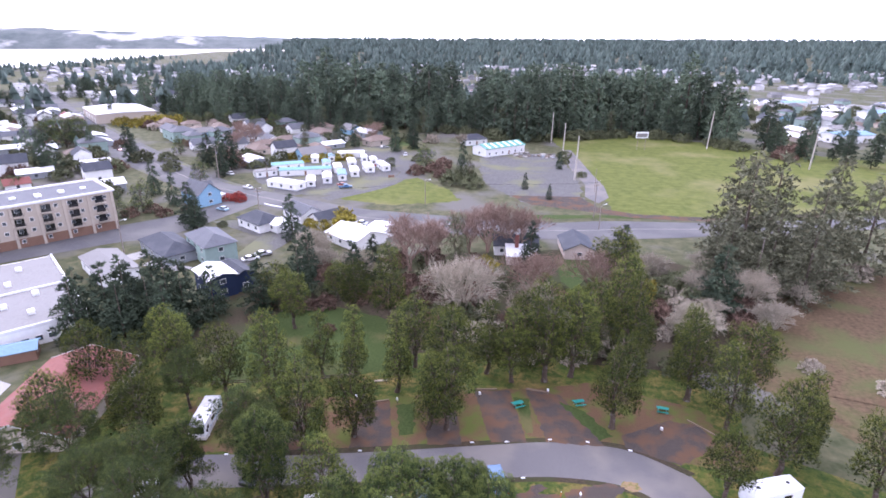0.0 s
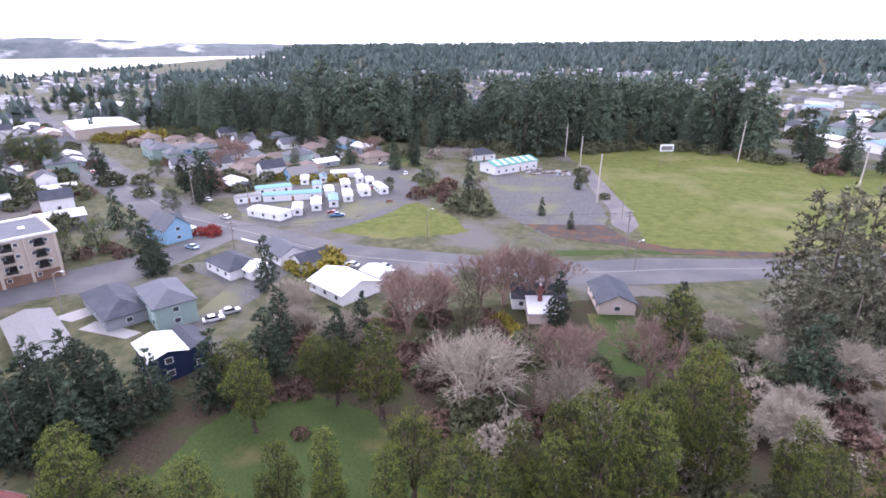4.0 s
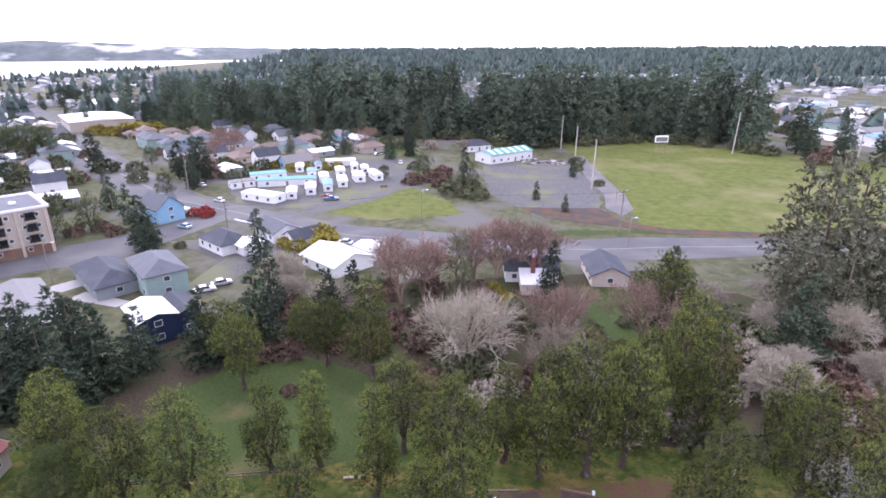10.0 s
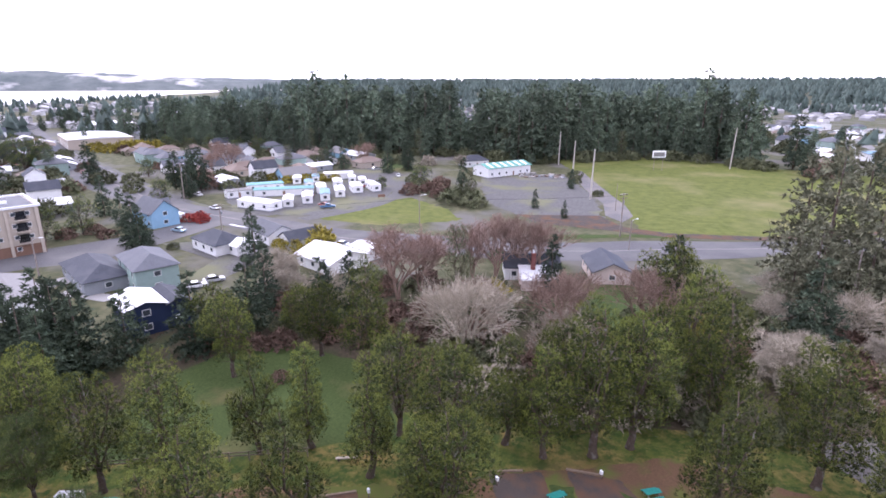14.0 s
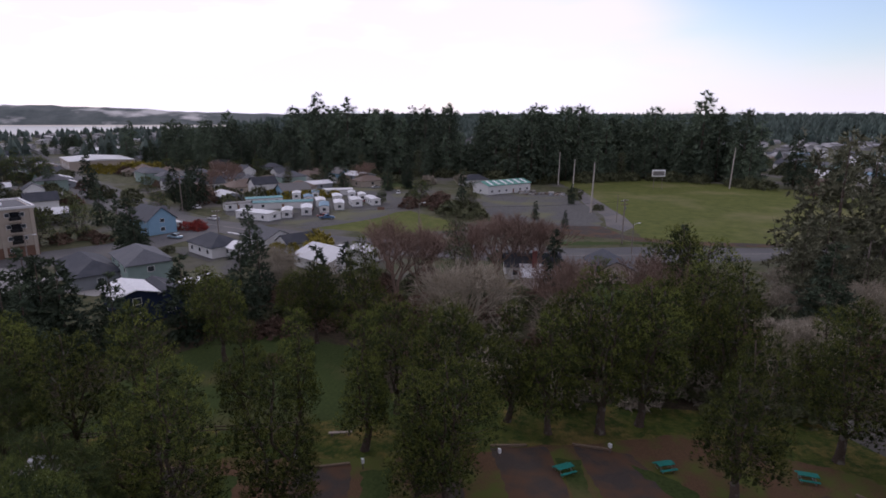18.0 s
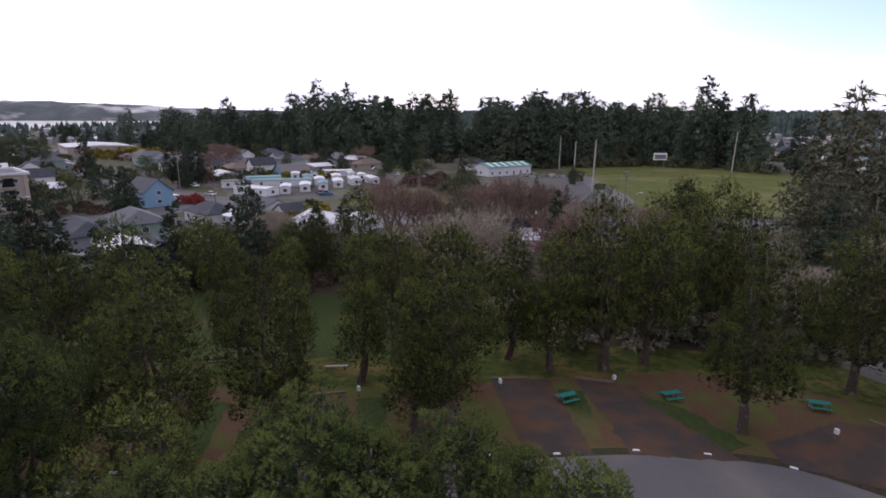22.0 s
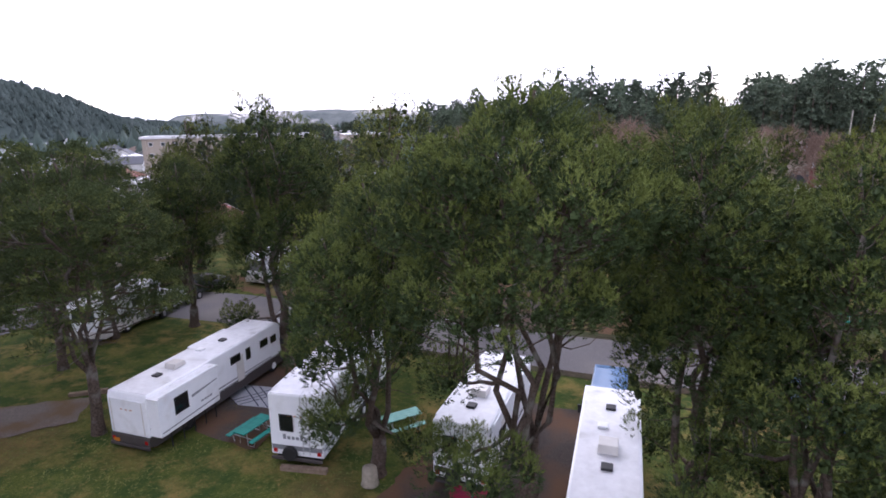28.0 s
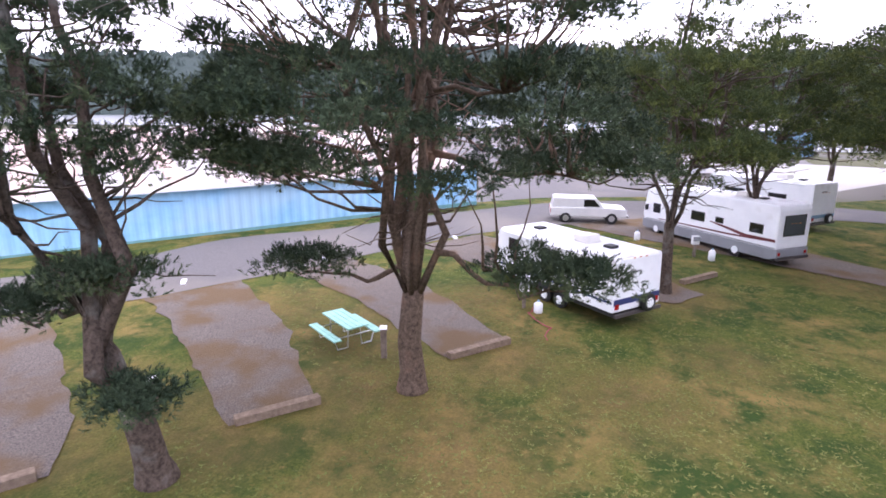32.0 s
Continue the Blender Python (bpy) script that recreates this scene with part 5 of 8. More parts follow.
def build_bushes():
    rng = np.random.default_rng(15)
    made = {}
    kinds = [bush_kind(70 + i, 1.9, 2.0, 0.5, 170) for i in range(3)]
    def put(mat, label, places, name="shrub"):
        for x, y, s in places:
            ob = thing(name, x, y, rng.uniform(0, 360), label, "shrub", "shrubs", size=s)
            k = (mat, int(rng.integers(0, 3)))
            if k not in made:
                made[k] = kinds[k[1]].copy()
            part("leaves", made[k], M[mat], ob)
    put("shrub_yellow", "yellow-green flowering gorse bush", [(-3, 138, 1.3), (0, 134, 1.1), (-90, 262, 1.6), (-84, 262, 1.7), (-97, 258, 1.5), (-78, 264, 1.5), (-262, 352, 3.0), (-250, 350, 2.6), (34, 120, 1.4), (37, 127, 1.5), (-60, 163, 1.3), (-56, 160, 1.4)])
    put("shrub_red", "deep red leafy shrub beside the blue house", [(-101, 187, 1.2), (-98, 189, 1.3), (-96, 186, 1.0)])
    put("shrub_brown", "brown tangled bramble thicket", [(-41, 106, 1.2), (-37, 108, 1.3), (-32.7, 97, 0.7), (-48, 108, 1.3), (-53, 110, 1.2), (-26, 115, 1.6), (-20, 118, 1.5), (-15, 114, 1.5), (4, 104, 1.5), (15, 118, 1.6), (-12, 102, 1.4), (20, 110, 1.5), (-40, 240, 2.0), (-33, 246, 2.0), (-28, 236, 1.8), (-30, 255, 2.2), (-120, 170, 1.4), (-113, 166, 1.3), (-108, 172, 1.1), (140, 305, 3), (150, 315, 3), (52, 100, 1.3), (-124, 164, 1.4)])
    put("shrub_green", "rounded dark green shrub", [(-3, 161, 1.2), (0, 160, 1.0), (-8, 129, 1.3), (-4, 128, 1.5), (2, 130, 1.5), (6, 128, 1.2), (-22, 226, 2.6), (-14, 222, 2.4), (-18, 232, 2.6), (-115, 240, 1.8), (-110, 246, 2.0), (-137, 255, 2.4), (-130, 262, 2.3), (-122, 256, 2.1), (-112, 262, 2.2), (-104, 276, 2.4), (-44, 268, 1.6), (28, 290, 1.8), (27, 276, 1.4), (33, 248, 1.1), (16, 124, 1.0), (23, 128, 0.9), (-88, 158, 0.8), (-150, 230, 2), (-165, 250, 2.2), (-120, 285, 2.3), (-110, 300, 2.4), (-60, 322, 2.2), (46, 122, 1.8), (52, 130, 1.9), (58, 126, 1.7), (44, 132, 1.7), (30, 112, 1.5), (-70, 330, 2.4), (-106, 318, 2.2)])
    put("shrub_grey", "pale grey leafless bush", [(16, 108, 1.2), (20, 113, 1.1), (42, 118, 1.5), (46, 124, 1.4), (55, 116, 1.3), (62, 128, 1.7), (70, 134, 1.6), (-50, 131, 1.3), (80, 138, 1.8), (92, 144, 1.8), (-90, 318, 2), (-45, 320, 2.2), (38, 140, 1.3), (32, 143, 1.2), (60, 96, 1.0), (70, 90, 1.0)])
    # Undergrowth of the wood between camp and street, and hedges in the town.
    def scatter(n, x0, x1, y0, y1, s0, s1, clear):
        out = []
        while len(out) < n:
            x, y = rng.uniform(x0, x1), rng.uniform(y0, y1)
            if not clear(x, y):
                out.append((x, y, rng.uniform(s0, s1)))
        return out
    wood = lambda x, y: (x < -12 and y < 108 - 0.1 * (x + 12)) or (-55 < x < -32 and y > 128) or (14 < x < 32 and y > 118) or y > 150 - 0.25 * abs(x) or (x > 40 and y < 100) or (-4 < x < 12 and y > 133) or (x < -48 and y > 105)
    put("shrub_brown", "brown tangled bramble thicket", scatter(46, -60, 60, 90, 142, 0.9, 1.7, wood), "bramble")
    put("shrub_green", "low dark evergreen undergrowth bush", scatter(40, -60, 62, 90, 142, 0.9, 1.7, wood))
    put("shrub_grey", "pale grey leafless bush", scatter(22, -60, 62, 92, 142, 0.9, 1.6, wood))
    town = lambda x, y: abs((x + 102) * 0.672 + (y - 200) * 0.74) < 14
    put("shrub_green", "dark hedge tree between town houses", scatter(150, -430, -112, 185, 440, 1.2, 3.0, town), "hedge_tree")
    put("shrub_green", "olive undergrowth at the wood's edge", [(x, np.interp(x, [-185, -137, -96, -58, -23, 4, 40, 84, 128], [366, 360, 363, 366, 358, 338, 356, 370, 330]) - rng.uniform(1, 9), rng.uniform(1.3, 3.0)) for x in rng.uniform(-200, 128, 60)], "undergrowth_bush")
    put("shrub_yellow", "yellow-green willow beside the warehouse", [(-245, 356, 3.2), (-238, 358, 3.6), (-230, 364, 3.0), (-52, 168, 2.2), (-49, 163, 2.0), (-100, 268, 1.8), (-106, 264, 1.6)])
    put("shrub_brown", "bare brown hedge between town houses", scatter(55, -340, -112, 185, 380, 1.2, 2.6, town))
    put("shrub_green", "dark tree beside shop roofs", scatter(30, 150, 330, 330, 520, 2.0, 4.5, lambda x, y: False))


build_trees()
build_bare_trees()
build_bushes()


# ---- camp: vehicles ----
def wheel(parent, x, y, r=0.36, w=0.24, rim="white"):
    side = 1 if y > 0 else -1
    t = Shape().tube([(x, y - w / 2, r), (x, y - w / 2 + 0.04, r), (x, y + w / 2 - 0.04, r), (x, y + w / 2, r)], [r * 0.9, r, r, r * 0.9], 20)
    tyre = part("tyre", t, M["rubber"], parent)
    part("rim", Shape().tube([(x, y + side * (w / 2 - 0.02), r), (x, y + side * (w / 2 + 0.015), r)], [r * 0.58, r * 0.52], 16), M[rim], tyre)


def window_side(parent, x0, x1, z0, z1, y, name="window"):
    """A dark pane in a frame, lying on a side wall at y."""
    s = 1 if y > 0 else -1
    a, b = sorted((y, y + s * 0.018))
    w = part(name, Shape().box(x0, x1, a, b, z0, z1), M["black"], parent, bevel=0.006)
    a, b = sorted((y + s * 0.018, y + s * 0.024))
    part("pane", Shape().box(x0 + 0.05, x1 - 0.05, a, b, z0 + 0.05, z1 - 0.05), M["glass"], w)


def window_end(parent, y0, y1, z0, z1, x, name="window", mat="glass"):
    s = 1 if x > 0 else -1
    a, b = sorted((x, x + s * 0.018))
    w = part(name, Shape().box(a, b, y0, y1, z0, z1), M["black"], parent, bevel=0.006)
    a, b = sorted((x + s * 0.018, x + s * 0.024))
    part("pane", Shape().box(a, b, y0 + 0.05, y1 - 0.05, z0 + 0.05, z1 - 0.05), M[mat], w)


def roof_gear(p, H, xs, W, ac=True):
    for i, x in enumerate(xs):
        part("roof_vent", Shape().box(x - 0.2, x + 0.2, -0.2 + 0.25 * (i % 2), 0.2 + 0.25 * (i % 2), H + 0.03, H + 0.13), M["white"] if i % 2 else M["black"], p, bevel=0.03)
    if ac:
        part("air_conditioner", Shape().prism([(xs[0] + 0.8, H + 0.03), (xs[0] + 1.7, H + 0.03), (xs[0] + 1.6, H + 0.3), (xs[0] + 0.9, H + 0.34)], -0.35, 0.35), M["cream"], p, "cream air conditioner cover", bevel=0.05)


def rear_lamps(p, x, W, z, h=0.3):
    for y in (-W / 2 + 0.2, W / 2 - 0.2):
        part("tail_lamp", Shape().box(x - 0.03, x, y - 0.09, y + 0.09, z, z + h * 0.6), M["red_lens"], p, bevel=0.01)
    for y in (-0.3, 0, 0.3):
        part("marker_lamp", Shape().box(x - 0.02, x, y - 0.05, y + 0.05, z + 1.75, z + 1.79), M["amber"], p)


def travel_trailer(x, y, turn, L, W, H, label, stripe="navy", slide=False, floor=0.55, spare=True, nose=0.35, wall="white", letters=False, side_windows=((-0.28, -0.12), (0.1, 0.3)), ladder=False):
    """A towed caravan: nose along its +x, wheels amidships, tongue in front."""
    p = thing("travel_trailer", x, y, turn, label, "trailer", "camp trailers")
    a = L / 2
    prof = [(-a, floor), (a - nose * 0.6, floor), (a, floor + 0.7), (a - nose * 0.25, H - 0.45), (a - nose, H), (-a + 0.04, H)]
    part("body", Shape().prism(prof, -W / 2, W / 2), M[wall], p, bevel=0.06)
    part("roof", Shape().slab([(-a + 0.08, -W / 2 + 0.06), (a - nose - 0.05, -W / 2 + 0.06), (a - nose - 0.05, W / 2 - 0.06), (-a + 0.08, W / 2 - 0.06)], H - 0.01, H + 0.03), M["rv_roof"], p, "chalky white roof membrane", bevel=0.01)
    part("chassis", Shape().box(-a + 0.1, a - nose, -W / 2 + 0.2, W / 2 - 0.2, floor - 0.22, floor + 0.02), M["black"], p)
    part("tongue", Shape().prism([(a - 0.5, floor - 0.2), (a + 0.9, floor - 0.2), (a + 0.9, floor - 0.1), (a - 0.5, floor - 0.1)], -0.05, 0.05), M["black"], p)
    part("jack", Shape().tube([(a + 0.7, 0, 0.02), (a + 0.7, 0, floor + 0.35)], 0.035, 8), M["chrome"], p)
    part("gas_bottle", Shape().tube([(a + 0.3, 0, floor - 0.1), (a + 0.3, 0, floor), (a + 0.3, 0, floor + 0.4), (a + 0.3, 0, floor + 0.5)], [0.12, 0.16, 0.16, 0.06], 12), M["white"], p, smooth=True)
    for sy in (-1, 1):
        yy = sy * (W / 2 - 0.1)
        for wx in (-0.45, 0.4):
            wheel(p, wx - 0.3, yy, 0.33, 0.2)
        part("wheel_arch", Shape().prism([(-1.3, floor), (0.65, floor), (0.5, floor + 0.22), (-1.15, floor + 0.22)], *sorted((sy * (W / 2 - 0.02), sy * (W / 2 + 0.012)))), M["black"], p)
        lo, hi = sorted((sy * W / 2, sy * (W / 2 + 0.008)))
        part("stripe", Shape().box(-a + 0.05, a - nose, lo, hi, floor + 0.32, floor + 0.40), M[stripe], p)
        part("stripe", Shape().box(-a + 0.05, a - nose * 1.2, lo, hi, floor + 0.46, floor + 0.49), M["grey"], p)
        for u0, u1 in side_windows:
            window_side(p, L * u0, L * u1, floor + 1.05, floor + 1.6, sy * W / 2)
        part("awning_tube", Shape().tube([(-a + 0.6, sy * (W / 2 + 0.05), H - 0.1), (a - nose - 0.3, sy * (W / 2 + 0.05), H - 0.1)], 0.05, 8), M["white"], p)
    part("door", Shape().box(-0.25 * L, -0.25 * L + 0.65, -W / 2 - 0.02, -W / 2, floor + 0.05, floor + 1.85), M["cream"], p, bevel=0.008)
    part("bumper", Shape().box(-a - 0.14, -a - 0.02, -W / 2 + 0.05, W / 2 - 0.05, floor - 0.16, floor - 0.04), M["dark_grey"], p, bevel=0.02)
    rear_lamps(p, -a, W, floor + 0.12)
    lo = -a - 0.008
    part("rear_stripe", Shape().prism([(lo, floor + 0.26), (-a, floor + 0.26), (-a, floor + 0.48), (lo, floor + 0.48)], -W / 2 + 0.05, W / 2 - 0.05), M[stripe], p)
    if letters:
        for k in range(6):
            part("letter_bar", Shape().box(-a - 0.01, -a, 0.62 - 0.2 * k - 0.14, 0.62 - 0.2 * k, floor + 0.78, floor + 0.92 + (0.1 if k in (0, 4) else 0)), M["grey"], p)
        window_end(p, 0.1, 0.75, floor + 1.15, floor + 1.95, -a)
    else:
        part("maker_mark", Shape().box(-a - 0.006, -a, -0.1, 0.45, H - 0.55, H - 0.48), M["grey"], p)
    if ladder:
        for yy in (-0.35, -0.65):
            part("ladder_rail", Shape().tube([(-a - 0.1, yy, floor + 0.2), (-a - 0.1, yy, H + 0.05), (-a + 0.3, yy, H + 0.1)], 0.018, 6), M["chrome"], p)
        for k in range(7):
            part("ladder_rung", Shape().tube([(-a - 0.1, -0.65, floor + 0.35 + 0.33 * k), (-a - 0.1, -0.35, floor + 0.35 + 0.33 * k)], 0.014, 6), M["chrome"], p)
    if spare:
        sp = part("spare_tyre", Shape().tube([(-a - 0.3, -0.35 if not letters else 0.25, floor + 0.22), (-a - 0.27, -0.35 if not letters else 0.25, floor + 0.22), (-a - 0.12, -0.35 if not letters else 0.25, floor + 0.22)], [0.28, 0.33, 0.33], 20), M["rubber"], p)
        if not letters:
            part("rim", Shape().tube([(-a - 0.29, -0.35, floor + 0.22), (-a - 0.32, -0.35, floor + 0.22)], [0.19, 0.17], 16), M["white"], sp)
    if slide:
        s = part("slide_out", Shape().box(-a + 1.2, a - 3.0, W / 2 - 0.02, W / 2 + 0.75, floor + 0.25, H - 0.2), M[wall], p, "white slide-out room", bevel=0.04)
        part("slide_roof", Shape().box(-a + 1.15, a - 2.95, W / 2, W / 2 + 0.8, H - 0.2, H - 0.15), M["rv_roof"], s, bevel=0.01)
        window_side(s, -a + 2.0, -a + 3.0, floor + 1.0, floor + 1.7, W / 2 + 0.75)
    roof_gear(p, H, (-L * 0.3, -L * 0.05, L * 0.28), W)
    return p


def motorhome(x, y, turn, L, W, H, label, skirt="grey", stripe="maroon", slide=False, rear=True, gear=(-0.3, 0.0, 0.25), tall=0.56, size=1.0):
    """A flat-fronted motorhome: windscreen at +x, rear window at -x."""
    p = thing("motorhome", x, y, turn, label, "motorhome", "camp motorhomes", size=size)
    a, f = L / 2, 0.42
    part("body", Shape().prism([(-a, f + 0.55), (a - 0.1, f + 0.5), (a + 0.02, f + 0.9), (a - 0.25, H - 0.35), (a - 0.6, H), (-a + 0.12, H), (-a + 0.01, H - 0.3)], -W / 2, W / 2), M["white"], p, bevel=0.08)
    part("skirt", Shape().prism([(-a - 0.06, f + 0.1), (-a + 0.4, f - 0.08), (a - 0.4, f - 0.08), (a, f), (a + 0.04, f + tall), (-a - 0.06, f + tall)], -W / 2 - 0.012, W / 2 + 0.012), M[skirt], p, skirt.replace("_", " ") + " lower panels", bevel=0.04)
    part("roof", Shape().slab([(-a + 0.2, -W / 2 + 0.1), (a - 0.7, -W / 2 + 0.1), (a - 0.7, W / 2 - 0.1), (-a + 0.2, W / 2 - 0.1)], H - 0.01, H + 0.025), M["rv_roof"], p, "chalky white roof membrane", bevel=0.01)
    part("chassis", Shape().box(-a + 0.3, a - 0.3, -W / 2 + 0.25, W / 2 - 0.25, 0.25, f), M["black"], p)
    ws = part("windscreen", Shape().add([(a - 0.02, -W / 2 + 0.15, f + 1.15), (a - 0.02, W / 2 - 0.15, f + 1.15), (a - 0.24, W / 2 - 0.2, H - 0.5), (a - 0.24, -W / 2 + 0.2, H - 0.5), (a + 0.03, -W / 2 + 0.15, f + 1.15), (a + 0.03, W / 2 - 0.15, f + 1.15), (a - 0.2, W / 2 - 0.2, H - 0.5), (a - 0.2, -W / 2 + 0.2, H - 0.5)], [(3, 2, 1, 0), (4, 5, 6, 7), (0, 1, 5, 4), (2, 3, 7, 6), (1, 2, 6, 5), (3, 0, 4, 7)]), M["glass"], p)
    if rear:
        window_end(p, -0.85, 0.85, f + 1.25, H - 0.55, -a, "rear_window", "pane")
    else:
        part("maker_mark", Shape().box(-a - 0.006, -a + 0.02, -0.1, 0.6, f + 1.3, f + 1.42), M["grey"], p)
        part("plate", Shape().box(-a - 0.09, -a - 0.06, 0.7, 1.05, f + 0.12, f + 0.3), M["amber"], p)
    rear_lamps(p, -a - 0.05, W, f + 0.2)
    part("bumper", Shape().box(-a - 0.16, -a - 0.04, -W / 2, W / 2, f - 0.06, f + 0.1), M["dark_grey"], p, bevel=0.03)
    for sy in (-1, 1):
        yy = sy * (W / 2 - 0.12)
        wheel(p, a - 1.3, yy, 0.42, 0.24)
        wheel(p, -a + 2.6, yy, 0.42, 0.26, "black" if slide else "white")
        lo, hi = sorted((sy * W / 2, sy * (W / 2 + 0.01)))
        part("stripe", Shape().prism([(-a + 0.1, f + 0.95), (-a + 3.2, f + 0.78), (a - 1.5, f + 0.70), (a - 1.5, f + 0.76), (-a + 3.2, f + 0.88), (-a + 0.1, f + 1.05)], lo, hi), M[stripe], p)
        part("stripe", Shape().box(-a + 0.1, a - 0.6, lo, hi, f + 0.60, f + 0.64), M["grey"], p)
        for x0, x1, z0, z1 in () if slide else ((-a + 0.9, -a + 1.8, 1.25, 1.8), (-a + 3.6, -a + 4.2, 1.35, 1.7), (-0.2, 0.9, 1.2, 1.8), (a - 1.6, a - 0.9, 1.1, 1.75)):
            window_side(p, x0, x1, f + z0, f + z1, sy * W / 2)
        part("swoosh", Shape().prism([(-a + 0.1, f + 1.0), (-a + 2.2, f + 0.92), (-a + 3.4, f + 1.12), (-a + 4.6, f + 1.32), (-a + 4.6, f + 1.37), (-a + 3.2, f + 1.24), (-a + 2.0, f + 1.06), (-a + 0.1, f + 1.1)], lo, hi + 0.0), M[stripe], p)
        part("belt_line", Shape().box(-a + 0.05, a - 0.3, lo, hi, f + tall + 0.03, f + tall + 0.06), M["dark_grey"], p)
        for bx in (-a + 0.7, -a + 4.4, 0.6, 2.2):
            part("locker_door", Shape().box(bx, bx + 1.25, *sorted((sy * (W / 2 + 0.012), sy * (W / 2 + 0.022))), f + 0.02, f + tall - 0.08), M[skirt], p, bevel=0.006)
        part("mirror", Shape().box(a - 0.5, a - 0.42, *sorted((sy * (W / 2 + 0.05), sy * (W / 2 + 0.3))), f + 1.2, f + 1.6), M["black"], p, bevel=0.02)
    part("door", Shape().box(0.9, 1.55, -W / 2 - 0.02, -W / 2, f + 0.2, f + 2.05), M["cream"], p, bevel=0.008)
    if slide:
        s = part("slide_out", Shape().box(-a + 0.1, -a + 4.3, -W / 2 - 0.67, -W / 2 + 0.02, f + 0.62, H - 0.15), M["white"], p, "white slide-out room with scroll pattern", bevel=0.04)
        part("slide_roof", Shape().box(-a + 0.05, -a + 4.35, -W / 2 - 0.72, -W / 2, H - 0.15, H - 0.10), M["rv_roof"], s, bevel=0.01)
        window_side(s, -a + 1.1, -a + 2.05, f + 1.35, f + 2.3, -W / 2 - 0.67)
        part("swoosh", Shape().prism([(-a + 2.3, f + 1.75), (-a + 4.2, f + 1.95), (-a + 4.2, f + 2.0), (-a + 2.3, f + 1.9)], -W / 2 - 0.678, -W / 2 - 0.67), M["grey"], s)
        part("swoosh", Shape().prism([(-a + 0.2, f + 0.8), (-a + 4.2, f + 0.9), (-a + 4.2, f + 0.96), (-a + 0.2, f + 0.86)], -W / 2 - 0.678, -W / 2 - 0.67), M["grey"], s)
        for wx, ww, wz in ((0.4, 0.9, 1.75), (1.8, 0.45, 1.5), (3.2, 0.8, 1.7), (4.3, 0.6, 1.6)):
            window_side(p, wx, wx + ww, f + wz, f + wz + (0.5 if ww > 0.5 else 0.75), -W / 2 - 0.012)
        part("slide_awning", Shape().box(-a + 0.2, -a + 4.2, -W / 2 - 0.71, -W / 2 - 0.63, H - 0.10, H - 0.03), M["white"], s, bevel=0.02)
        for k in range(4):
            part("letter_bar", Shape().box(-a + 2.9 + 0.22 * k, -a + 3.06 + 0.22 * k, -W / 2 - 0.678, -W / 2 - 0.67, f + 1.2, f + 1.3), M["grey"], s)
        for k in range(5):
            part("jack_stand", Shape().tube([(-a + 0.9 + 0.8 * k, -W / 2 - 0.45, -0.02), (-a + 0.9 + 0.8 * k, -W / 2 - 0.45, f + 0.5)], 0.035, 6), M["black"], p)
        part("rear_panel", Shape().box(-a - 0.035, -a + 0.01, -W / 2 + 0.16, W / 2 - 0.16, f + tall + 0.1, H - 0.3), M["white"], p, bevel=0.02)
        for k in (-1, 1):
            part("rear_rib", Shape().box(-a - 0.05, -a - 0.02, k * 1.0 - 0.03, k * 1.0 + 0.03, f + tall + 0.12, H - 0.35), M["cream"], p)
        t = part("slide_out", Shape().box(0.5, 3.6, W / 2 - 0.02, W / 2 + 0.6, f + 0.5, H - 0.3), M["white"], p, bevel=0.04)
        part("slide_roof", Shape().box(0.45, 3.65, W / 2, W / 2 + 0.65, H - 0.30, H - 0.25), M["rv_roof"], t, bevel=0.01)
    roof_gear(p, H, [g * L for g in gear], W)
    return p


